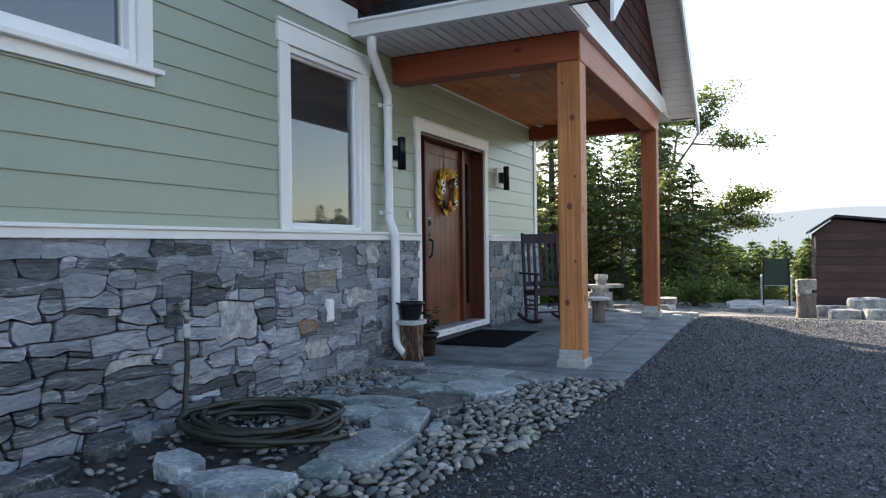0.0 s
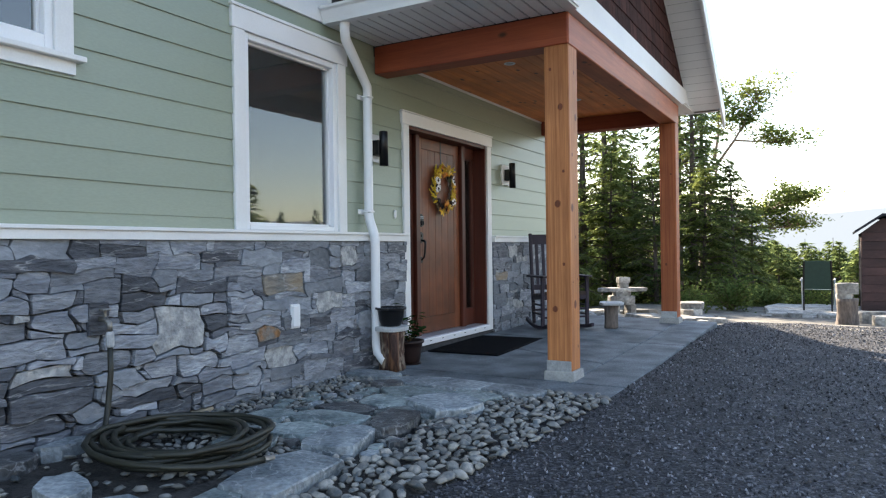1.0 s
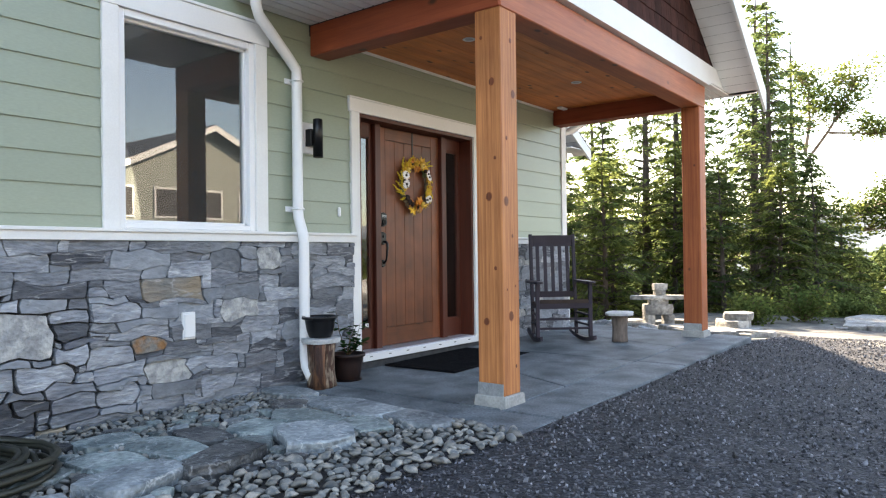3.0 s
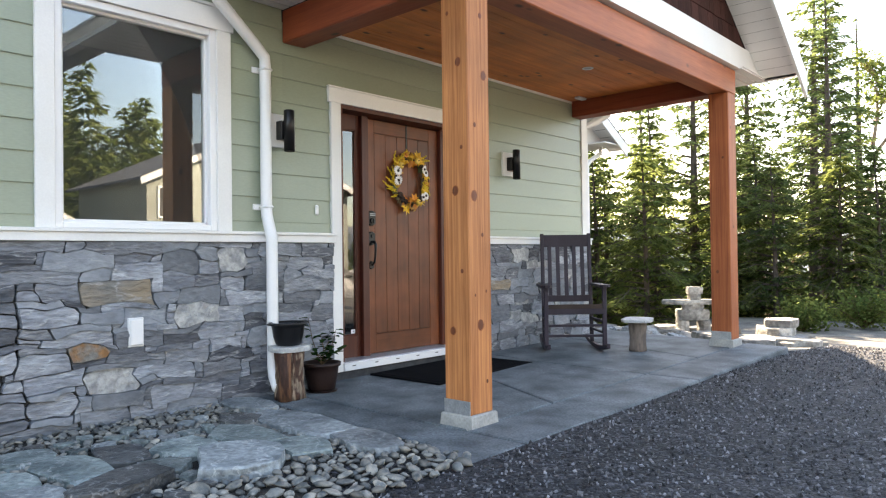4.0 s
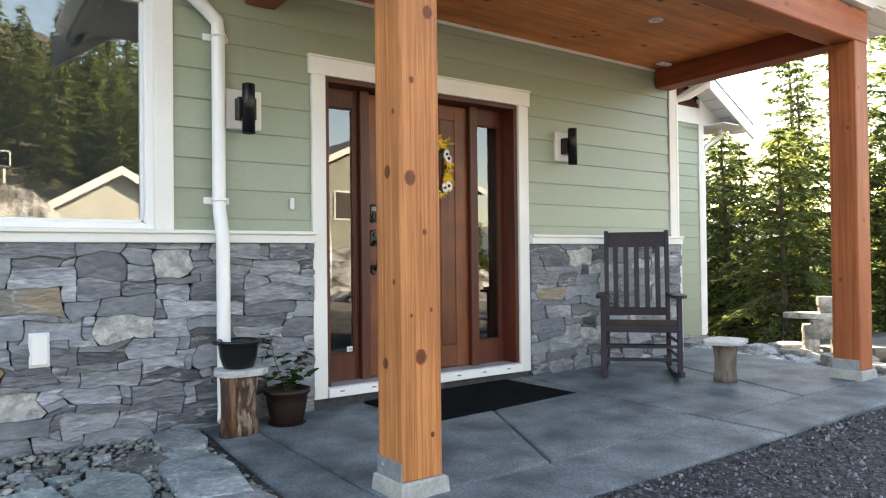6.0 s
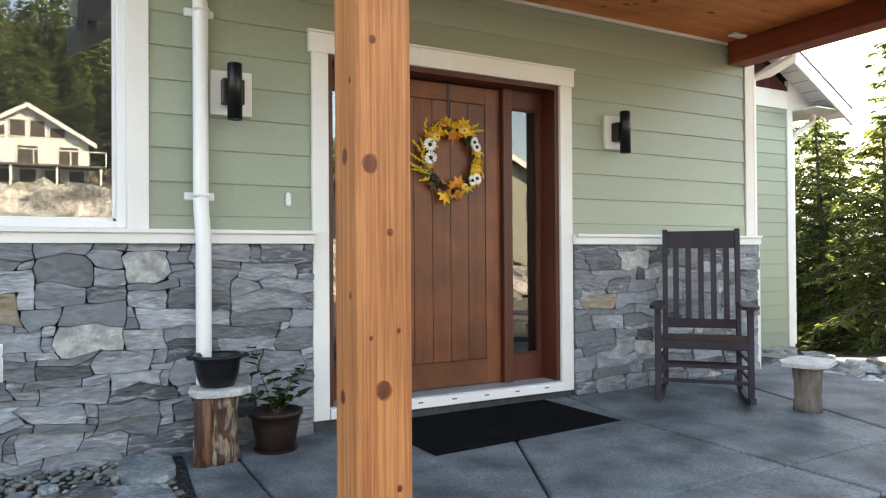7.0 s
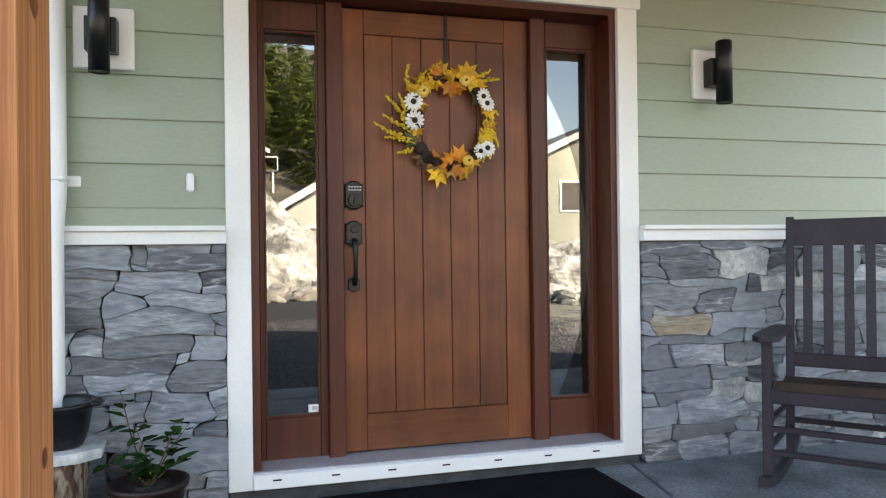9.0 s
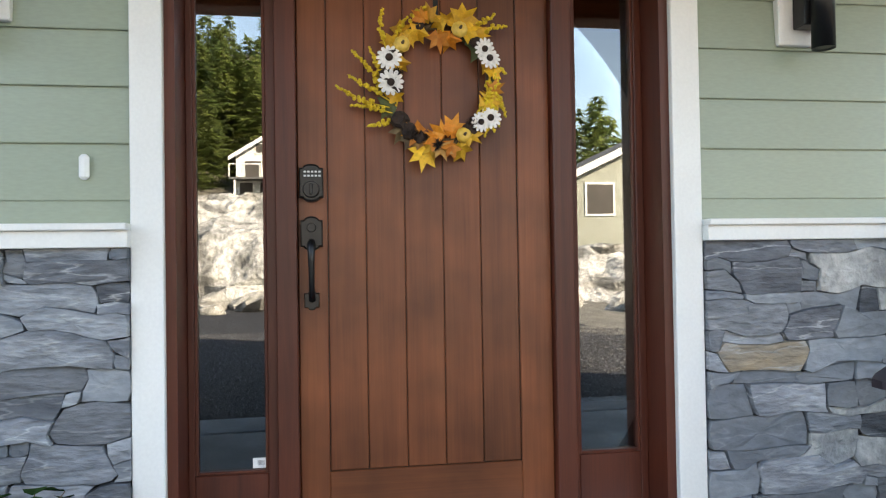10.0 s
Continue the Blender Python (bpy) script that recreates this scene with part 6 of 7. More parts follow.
tagged(raw("gravel_chips", cv, cf, M_CHIP), "loose dark crushed gravel chips on the drive", "gravel", kind="stuff")

# ---- rocks, stone figure and garden edge past the porch ----
rng = random.Random(31)
for i in range(46):
    x = -1.9 + 4.0 * rng.random()
    y = 3.75 + 1.9 * rng.random() - 0.1 * x
    s = rng.uniform(0.16, 0.42)
    gz = ground_z(x, y)
    stone_thing("garden_rock", x, y, s * rng.uniform(0.9, 1.5), s, gz - 0.05, gz + s * rng.uniform(0.16, 0.42), M_ROCK if i % 4 else M_PEBBLE, 300 + i, "sunlit pale grey garden rock" if i % 4 else "rounded dark grey garden rock", "rock", "rocks by the porch", rng.uniform(0, 180), 8, 0.38)
for i, (x, y, sx, sy, za, zb, t) in enumerate(((1.55, 4.95, 0.55, 0.72, -0.22, 0.03, 10), (1.60, 5.0, 0.46, 0.6, 0.03, 0.13, 4), (1.85, 4.55, 0.75, 0.4, -0.25, -0.06, 0), (1.6, 4.1, 0.5, 0.9, -0.2, -0.03, 8), (1.0, 4.3, 0.6, 0.5, -0.2, -0.02, -20))):
    stone_thing("edging_stone", x, y, sx, sy, za, zb, M_ROCK, 400 + i, "flat-topped pale edging stone", "rock", "rocks by the porch", t, 9, 0.28)
for i in range(26):
    x, y = -1.7 + 2.5 * rng.random(), 3.35 + 1.1 * rng.random()
    s = rng.uniform(0.18, 0.38)
    gz = ground_z(x, y)
    v, f = pebble_mesh(800 + i, 11, 8)
    m = pose(x, y, gz + s * 0.12, rng.uniform(-15, 15), rng.uniform(-15, 15), rng.uniform(0, 360)) @ Matrix.Scale(s * 0.62, 4)
    tagged(raw("garden_rock", [tuple(m @ Vector(p)) for p in v], f, M_FLAG_PALE if i % 3 else M_ROCK), "rounded blue-grey boulder piled by the wall" if i % 3 else "rounded pale boulder piled by the wall", "rock", "rocks by the porch")
cairn = thing("stone_figure", (0.55, 4.75, -0.1), "stacked flat stones balanced as a cairn figure", "cairn")
cz = ground_z(0.55, 4.75)
CU = Vector((0.80, 0.60, 0))
for i, (du, sx, sy, za, zb) in enumerate(((-0.13, 0.17, 0.2, 0.0, 0.25), (0.14, 0.16, 0.2, 0.0, 0.25), (0.0, 0.46, 0.24, 0.25, 0.39), (0.0, 0.30, 0.22, 0.39, 0.46), (0.0, 0.86, 0.24, 0.46, 0.52), (0.02, 0.17, 0.16, 0.52, 0.60), (0.02, 0.22, 0.18, 0.60, 0.69))):
    bm = bmesh.new()
    rough_slab(bm, 0.55 + CU.x * du, 4.75 + CU.y * du, sx, sy, cz + za - (0.03 if i < 2 else 0), cz + zb, 500 + i, 37, 10, 0.15)
    part("flat_stone", bm, M_ROCK, cairn)

# ledge, folding chair, stump and shed across the drive
gz = ground_z(3, 9)
rng = random.Random(41)
for i in range(5):
    x = 2.40 + i * 0.24
    stone_thing("ledge_stone", x, 8.25 + 0.05 * rng.random(), rng.uniform(0.2, 0.34), 0.34, gz - 0.08, gz + rng.uniform(0.02, 0.12), M_ROCK, 600 + i, "rough pale stone in a low ledge", "rock", "stones of the ledge", rng.uniform(-20, 20), 10, 0.2)
bm = bmesh.new()
rough_slab(bm, 3.3, 9.5, 2.2, 2.4, gz - 0.2, gz + 0.09, 611, 0, 16, 0.1)
tagged(part("stone_terrace", bm, M_ROCK), "low terrace of pale sunlit stone", "terrace", kind="structure")
cx, cy, tz = 3.25, 8.95, gz + 0.09
fchair = thing("patio_chair", (cx, cy, tz), "green mesh patio chair seen from behind", "chair")
for s in (-1, 1):
    bm = bmesh.new()
    tube(bm, [(cx + s * 0.24, cy - 0.10, tz), (cx + s * 0.245, cy - 0.05, tz + 0.42), (cx + s * 0.23, cy - 0.16, tz + 0.98)], 0.016, 8)
    part("rear_tube", bm, M_BLACK, fchair)
    bm = bmesh.new()
    tube(bm, [(cx + s * 0.29, cy - 0.12, tz + 0.60), (cx + s * 0.29, cy + 0.35, tz + 0.62), (cx + s * 0.28, cy + 0.42, tz)], 0.018, 8)
    part("arm_tube", bm, M_PALESLAB, fchair)
bm = bmesh.new()
obox(bm, (cx, cy - 0.10, tz + 0.70), (0.47, 0.012, 0.56), Matrix.Rotation(radians(10), 3, "X"), 0.003)
part("back_mesh", bm, M_GREEN, fchair)
bm = bmesh.new()
obox(bm, (cx, cy + 0.17, tz + 0.41), (0.47, 0.48, 0.012), None, 0.003)
part("seat_mesh", bm, M_GREEN, fchair)

lz = ground_z(3.72, 6.0)
stump = thing("cut_stump", (3.72, 6.2, lz), "weathered stump topped with squared pale stones", "stump")
part("log", log("log", (3.72, 6.2, lz - 0.05), 0.17, 0.16, 0.45, M_BARK_GREY, 15), M_BARK_GREY, stump, "", True)
for i, (dx, sx, za, zb) in enumerate(((-0.03, 0.26, 0.40, 0.47), (0.0, 0.34, 0.47, 0.64))):
    bm = bmesh.new()
    rough_slab(bm, 3.72 + dx, 6.2, sx, 0.24, lz + za, lz + zb, 620 + i, 10, 8, 0.08)
    part("stone_block", bm, M_ROCK, stump)

SX, SY, SZ = 4.0, 9.2, ground_z(4.0, 9.0)
shed = thing("wood_shed", (SX + 1, SY + 1, SZ), "small reddish-brown plank woodshed with a dark roof", "shed")
bm = bmesh.new()
box(bm, SX + 0.03, SX + 2.4, SY + 0.03, SY + 2.0, SZ - 0.2, SZ + 1.60)
part("core", bm, M_SHED, shed)
for k in range(10):
    z = SZ - 0.06 + k * 0.165
    block("board", (SX, SX + 1.35, SY, SY + 0.028, z, z + 0.162), M_SHED, shed, 0.004)
    block("board", (SX - 0.012, SX + 0.02, SY + 0.028, SY + 2.0, z, z + 0.162), M_SHED, shed, 0.004)
bm = bmesh.new()
v = [(SX, SY - 0.005, SZ + 1.59), (SX + 2.4, SY - 0.005, SZ + 1.59), (SX + 0.34, SY - 0.005, SZ + 1.86)]
a = [bm.verts.new(p) for p in v]; b = [bm.verts.new((p[0], p[1] + 2.0, p[2])) for p in v]
for k in range(3):
    bm.faces.new((a[k], a[(k + 1) % 3], b[(k + 1) % 3], b[k]))
bm.faces.new(a); bm.faces.new(b)
part("gable", bm, M_SHED, shed)
for p0, p1 in (((SX - 0.12, SZ + 1.58), (SX + 0.34, SZ + 1.90)), ((SX + 0.34, SZ + 1.90), (SX + 2.7, SZ + 1.62))):
    bm = bmesh.new()
    a = [bm.verts.new((p[0], SY - 0.18, p[1] + d)) for p, d in ((p0, 0), (p1, 0), (p1, 0.05), (p0, 0.05))]
    b = [bm.verts.new((p[0], SY + 2.1, p[1] + d)) for p, d in ((p0, 0), (p1, 0), (p1, 0.05), (p0, 0.05))]
    for k in range(4):
        bm.faces.new((a[k], a[(k + 1) % 4], b[(k + 1) % 4], b[k]))
    bm.faces.new(a); bm.faces.new(b)
    part("roof_sheet", bm, M_ASPHALT, shed)
rng = random.Random(9)
for k in range(60):
    wx, wz = SX + 1.45 + (k % 8) * 0.12 + rng.uniform(-0.02, 0.02), SZ + 0.1 + (k // 8) * 0.155
    bm = bmesh.new()
    tube(bm, [(wx, SY - 0.08 + rng.uniform(-0.03, 0.03), wz), (wx, SY + 0.3, wz)], rng.uniform(0.05, 0.075), 6)
    part("split_log", bm, M_BARK, shed)
for i, (x, y, sx, sy, za, zb) in enumerate(((4.3, 6.3, 0.5, 0.3, 0, 0.16), (4.75, 6.2, 0.4, 0.3, 0, 0.17), (4.1, 6.9, 0.6, 0.28, 0.0, 0.2), (4.7, 7.1, 0.7, 0.3, 0.1, 0.34), (5.2, 6.3, 0.5, 0.4, 0, 0.2), (5.3, 7.0, 0.6, 0.4, 0.1, 0.4))):
    gz2 = ground_z(x, y)
    stone_thing("cut_stone", x, y, sx, sy, gz2 - 0.08, gz2 + zb, M_ROCK, 640 + i, "squared pale stone lying by the shed", "rock", "stones by the shed", 8, 8, 0.1)

# ---- trees ----
def conifer_mesh(name, height, spread, seed, density=1.0, bare=0.08, material=M_FIR, leaf=0.17):
    """Fir crown: whorls of drooping limbs carrying flat sprays of needles. Returns trunk and crown meshes."""
    rr = random.Random(seed)
    bm = bmesh.new()
    lean = (rr.uniform(-0.15, 0.15), rr.uniform(-0.15, 0.15))
    tube(bm, [(lean[0] * t * t, lean[1] * t * t, height * t) for t in (0, 0.25, 0.5, 0.75, 1.0)], [0.017 * height * (1.02 - t) + 0.008 for t in (0, 0.25, 0.5, 0.75, 1.0)], 8)
    v, f = [], []
    z = height * bare
    while z < height * 0.99:
        t = z / height
        L0 = spread * (1 - t) ** 0.75 * (0.75 + 0.25 * min(1, t * 6))
        for b in range(rr.randint(4, 6)):
            a = rr.random() * 6.283
            L = L0 * rr.uniform(0.55, 1.15) + 0.12
            rise = rr.uniform(-0.05, 0.25) + 0.35 * t
            base = Vector((lean[0] * t * t, lean[1] * t * t, z))
            d = Vector((math.cos(a), math.sin(a), 0))
            side = Vector((-math.sin(a), math.cos(a), 0))
            tip = base + d * L + Vector((0, 0, L * (rise - 0.28)))
            midp = base + d * L * 0.5 + Vector((0, 0, L * 0.5 * rise))
            if L > 0.5:
                tube(bm, [base, midp, tip], [0.012 + 0.008 * L, 0.008 + 0.003 * L, 0.004], 4)
            n = int(density * (6 + L * 30))
            for k in range(n):
                s = 0.12 + 0.88 * rr.random() ** 0.8
                p = base.lerp(midp, s * 2) if s < 0.5 else midp.lerp(tip, s * 2 - 1)
                wdt = L * 0.34 * (1.05 - s) + 0.05
                o = rr.uniform(-1, 1)
                p = p + side * o * wdt + Vector((0, 0, -abs(o) * wdt * 0.25 + rr.uniform(-0.04, 0.03)))
                q = (d * rr.uniform(0.35, 1) + side * o * 1.3 + Vector((0, 0, rr.uniform(-0.55, 0.25)))).normalized()
                w = q.cross(Vector((rr.uniform(-0.4, 0.4), rr.uniform(-0.4, 0.4), 1))).normalized()
                ll, ww = leaf * rr.uniform(0.7, 1.4), leaf * rr.uniform(0.16, 0.28)
                i = len(v)
                v += [tuple(p - q * ll * 0.3), tuple(p + w * ww), tuple(p + q * ll * 0.8 + Vector((0, 0, -0.2 * ll))), tuple(p - w * ww)]
                f.append((i, i + 1, i + 2, i + 3))
        z += height * rr.uniform(0.016, 0.03) + 0.05
    tm, cm = bpy.data.meshes.new(name + "_trunk"), bpy.data.meshes.new(name + "_crown")
    bm.to_mesh(tm); bm.free(); tm.materials.append(M_TRUNK)
    cm.from_pydata(v, [], f); cm.materials.append(material)
    return tm, cm


def put_tree(name, meshes, m, label, group):
    t = thing(name, (0, 0, 0), label, "tree", group)
    t.matrix_world = m
    for nm, me in zip(("trunk", "crown"), meshes):
        ob = new(nm, me)
        ob.parent = t
    return t


KINDS = [conifer_mesh("fir", 5.6, 1.75, 1, 1.3, 0.03, M_FIR, 0.15), conifer_mesh("fir", 8.5, 2.0, 2, 1.1, 0.05, M_FIR, 0.17), conifer_mesh("fir", 4.6, 1.6, 3, 1.35, 0.01, M_FIR_LIGHT, 0.14), conifer_mesh("fir", 12.0, 2.9, 4, 0.75, 0.26, M_FIR, 0.21)]
SLOPE_KINDS = [conifer_mesh("slope_fir", 5.6, 1.8, 11, 0.5, 0.02, M_FIR, 0.26), conifer_mesh("slope_fir", 8.5, 2.1, 12, 0.45, 0.04, M_FIR, 0.28), conifer_mesh("slope_fir", 4.6, 1.6, 13, 0.6, 0.01, M_FIR, 0.24)]
rng = random.Random(8)
PLACES = ((-3.9, 10.0, 0, 0.74), (-2.2, 9.0, 2, 0.82), (-0.3, 11.0, 0, 0.7), (-5.6, 10.8, 0, 0.85), (-2.6, 12.4, 3, 0.72), (0.7, 11.8, 2, 0.84), (1.3, 12.6, 0, 0.68), (0.2, 13.2, 3, 0.70), (-6.8, 13.0, 1, 0.9), (-0.6, 15.0, 3, 0.75), (-4.6, 14.4, 1, 0.9), (-1.4, 13.4, 0, 0.78), (-3.0, 11.2, 2, 0.95),
          (-8.4, 11.0, 0, 1.1), (-1.2, 18.5, 3, 0.8), (-6.4, 17.5, 1, 1.1), (-10.5, 15.0, 1, 1.0), (-3.4, 18.5, 3, 1.0), (-13.0, 14.0, 1, 1.0), (0.6, 17.0, 2, 0.85), (-7.6, 8.8, 2, 1.1), (-3.0, 16.0, 3, 0.9), (1.5, 14.6, 2, 0.7),
          (-5.0, 12.4, 2, 1.0), (-6.6, 9.6, 2, 0.9), (-1.6, 11.6, 2, 0.9), (-8.0, 16.0, 0, 1.2), (10.8, 24.0, 2, 0.9), (-0.2, 20.5, 0, 0.8))
for x, y, k, s in PLACES:
    z = ground_z(x, y) - 0.15
    put_tree("fir_tree", KINDS[k], pose(x, y, z, 0, 0, rng.uniform(0, 360)) @ Matrix.Scale(s * rng.uniform(0.92, 1.08), 4),
             "young bright green fir with low branches" if k == 2 else "tall dark green fir with drooping branches" if k != 3 else "tall sparse fir with a bare lower trunk", "firs past the porch")


def broad_tree(name, base, seed, label, size, limbs, fullness=1.0):
    """An arbutus: bare crooked limbs, each a run of points (across, up), with twigs and leaf clumps towards their ends."""
    rr = random.Random(seed)
    t = thing(name, base, label, "tree")
    bm = bmesh.new()
    v, f = [], []
    b = Vector(base)

    def clump(c, r, n):
        for _ in range(n):
            p = c + Vector((rr.gauss(0, 1), rr.gauss(0, 1), rr.gauss(0, 0.55))) * r * 0.5
            q = Vector((rr.uniform(-1, 1), rr.uniform(-1, 1), rr.uniform(-0.5, 0.7))).normalized()
            w = q.cross(Vector((rr.uniform(-1, 1), rr.uniform(-1, 1), 1))).normalized()
            ll, ww = rr.uniform(0.09, 0.16), rr.uniform(0.028, 0.05)
            i = len(v)
            v.extend([tuple(p), tuple(p + q * ll * 0.5 + w * ww), tuple(p + q * ll), tuple(p + q * ll * 0.5 - w * ww)])
            f.append((i, i + 1, i + 2, i + 3))

    for thick, leafy, run in limbs:
        depth = rr.uniform(-0.5, 0.5)
        pts = []
        for k, (u, z) in enumerate(run):
            pts.append(b + Vector((u + rr.uniform(-0.06, 0.06), depth * k * 0.6 + rr.uniform(-0.1, 0.1), z)) * size)
        n = len(pts)
        tube(bm, pts, [thick * 0.72 * (1 - 0.72 * k / (n - 1)) for k in range(n)], 7)
        for _ in range(int(leafy * fullness)):
            s = rr.uniform(0.35, 1.0) * (n - 1)
            k = min(n - 2, int(s))
            p = pts[k].lerp(pts[k + 1], s - k)
            d = ((pts[k + 1] - pts[k]).normalized() * 0.6 + Vector((rr.uniform(-1, 1), rr.uniform(-1, 1), rr.uniform(-0.1, 0.7)))).normalized()
            L = rr.uniform(0.3, 0.85) * size
            mid = p + d * L * 0.5 + Vector((rr.uniform(-1, 1), rr.uniform(-1, 1), 0.3)) * 0.08
            end = p + d * L
            tube(bm, [p, mid, end], [0.018, 0.012, 0.006], 4)
            clump(end, rr.uniform(0.28, 0.46), rr.randint(26, 44))
            if rr.random() < 0.6:
                clump(end + Vector((rr.uniform(-0.4, 0.4), rr.uniform(-0.4, 0.4), rr.uniform(-0.1, 0.2))), 0.26, 18)
    part("trunk", bm, M_ARBUTUS, t, "peeling reddish bark")
    raw("crown", v, f, M_BROAD, t)
    return t


ARBUTUS = ((0.16, 0, ((0, 0), (-0.05, 2.8), (0.3, 5.2), (0.42, 6.0))), (0.09, 16, ((0.42, 6.0), (0.5, 7.0), (0.45, 8.3))), (0.08, 15, ((0.35, 5.6), (1.1, 6.6), (1.6, 7.4), (1.9, 8.0))),
           (0.06, 9, ((1.1, 6.6), (1.9, 6.5), (2.7, 6.4))), (0.09, 26, ((0.0, 3.4), (1.1, 3.7), (2.2, 4.2), (3.1, 4.5))), (0.05, 12, ((1.1, 3.7), (2.0, 3.5), (3.0, 3.6))), (0.06, 8, ((0.25, 4.8), (-0.5, 5.6), (-0.6, 6.4))))
LOW_ARBUTUS = ((0.12, 0, ((0, 0), (0.1, 1.6), (-0.1, 2.6))), (0.07, 18, ((-0.1, 2.6), (-0.7, 3.4), (-1.0, 4.2))), (0.07, 20, ((0.1, 1.8), (0.9, 2.7), (1.3, 3.6))), (0.06, 16, ((-0.1, 2.6), (0.3, 3.6), (0.2, 4.6))), (0.06, 16, ((0.1, 1.4), (-0.9, 2.2), (-1.6, 2.8))))
broad_tree("arbutus_tree", (-0.55, 19.5, -1.95), 6, "tall open arbutus with bare limbs and leaf clumps", 1.0, ARBUTUS, 2.6)
broad_tree("arbutus_tree", (-3.4, 20.0, ground_z(-3.4, 20.0)), 16, "bushy arbutus with bright leaves among the firs", 1.15, LOW_ARBUTUS, 1.3)
put_tree("bare_fir", conifer_mesh("bare_fir", 11.0, 0.9, 44, 0.35, 0.5, M_FIR, 0.14), pose(-0.9, 21.5, ground_z(-0.9, 21.5)), "thin tall fir, mostly bare below its top", "firs past the porch")

# shrubs on the slope edge
def shrub(x, y, r, seed, material, label):
    rr = random.Random(seed)
    t = thing("shrub", (x, y, ground_z(x, y)), label, "shrub", "shrubs at the slope edge")
    v, f = [], []
    bm = bmesh.new()
    b = Vector((x, y, ground_z(x, y)))
    for k in range(14):
        d = Vector((rr.uniform(-1, 1), rr.uniform(-1, 1), rr.uniform(0.4, 1.3))).normalized() * r * rr.uniform(0.6, 1.1)
        tube(bm, [b, b + d * 0.5 + Vector((0, 0, 0.05)), b + d], [0.012, 0.008, 0.003], 4)
        for _ in range(90):
            p = b + d * rr.uniform(0.3, 1.05) + Vector((rr.gauss(0, 1), rr.gauss(0, 1), rr.gauss(0, 1))) * r * 0.16
            q = Vector((rr.uniform(-1, 1), rr.uniform(-1, 1), rr.uniform(-0.4, 0.9))).normalized()
            w = q.cross(Vector((rr.uniform(-1, 1), rr.uniform(-1, 1), 1))).normalized()
            ll, ww = rr.uniform(0.05, 0.10), rr.uniform(0.018, 0.035)
            i = len(v)
            v += [tuple(p), tuple(p + q * ll * 0.5 + w * ww), tuple(p + q * ll), tuple(p + q * ll * 0.5 - w * ww)]
            f.append((i, i + 1, i + 2, i + 3))
    part("branching_stem", bm, M_TWIG, t)
    raw("foliage", v, f, material, t)


for i, (x, y, r) in enumerate(((4.0, 10.8, 0.7), (2.2, 10.9, 0.5), (1.6, 9.4, 0.7), (2.9, 12.5, 0.9), (0.9, 8.4, 0.6), (5.6, 13.5, 1.2))):
    shrub(x, y, r, 700 + i, M_FIR_LIGHT if i % 4 == 1 else M_BROAD, "low leafy green shrub at the slope edge")

# distant woods: many small firs in one object
def woods(name, spots, seed, label, material):
    rr = random.Random(seed)
    v, f = [], []
    for x, y, z, h in spots:
        r = h * rr.uniform(0.16, 0.24)
        layers = 7
        for L in range(layers):
            t = L / layers
            zc, rad = z + h * (0.06 + 0.92 * t), r * (1 - t) ** 0.9 + 0.05
            n = 9 if L < 5 else 6
            top = len(v)
            v.append((x, y, zc + h * 0.17))
            for k in range(n):
                a = 6.283 * (k + rr.uniform(-0.3, 0.3)) / n
                q = rad * rr.uniform(0.55, 1.25)
                v.append((x + q * math.cos(a), y + q * math.sin(a), zc - h * 0.05 * rr.uniform(0, 1.6)))
            for k in range(n):
                if rr.random() < 0.88:
                    f.append((top, top + 1 + k, top + 1 + (k + 1) % n))
    tagged(raw(name, v, f, material), label, "woods", kind="stuff")


rng = random.Random(14)
spots = []
for _ in range(1500):
    y = 60 + 130 * rng.random()
    x = -90 + 190 * rng.random()
    spots.append((x, y, ground_z(x, y) - 0.5, rng.uniform(4, 8)))
woods("far_woods", spots, 3, "hazy conifer woods below the house", M_FIR)
for _ in range(60):
    y = 26 + 36 * rng.random()
    x = -18 + 15 * rng.random()
    put_tree("fir_tree", SLOPE_KINDS[rng.choice((0, 2, 2, 1))], pose(x, y, ground_z(x, y) - 0.3, 0, 0, rng.uniform(0, 360)) @ Matrix.Scale(rng.uniform(0.9, 1.4), 4), "green fir on the falling slope", "firs on the slope")
for _ in range(70):
    y = 28 + 24 * rng.random()
    x = -5 + 15 * rng.random()
    g, k = ground_z(x, y) - 0.2, rng.choice((0, 2, 2))
    put_tree("fir_tree", SLOPE_KINDS[k], pose(x, y, g, 0, 0, rng.uniform(0, 360)) @ Matrix.Scale((1.0 + rng.uniform(-0.9, 0.7) - g) / (5.6 if k == 0 else 4.6), 4), "green fir on the falling slope", "firs on the slope")
slope, knoll = [], []
for _ in range(310):
    x = 36 + 44 * rng.random()
    y = -40 + 78 * rng.random()
    if x < 54 and -13 < y < 5:
        x += 22
    slope.append((x, y, ground_z(x, y) - 0.3, rng.uniform(6, 12)))

for _ in range(90):
    x, y = rng.gauss(72, 18), rng.gauss(92, 18)
    knoll.append((x, y, ground_z(x, y) - 0.3, rng.uniform(6, 10)))
FAR = [conifer_mesh("far_fir", 8.0, 2.0, 30 + k, 0.22, 0.02, M_FIR_LIGHT, 0.44)[1] for k in range(3)]


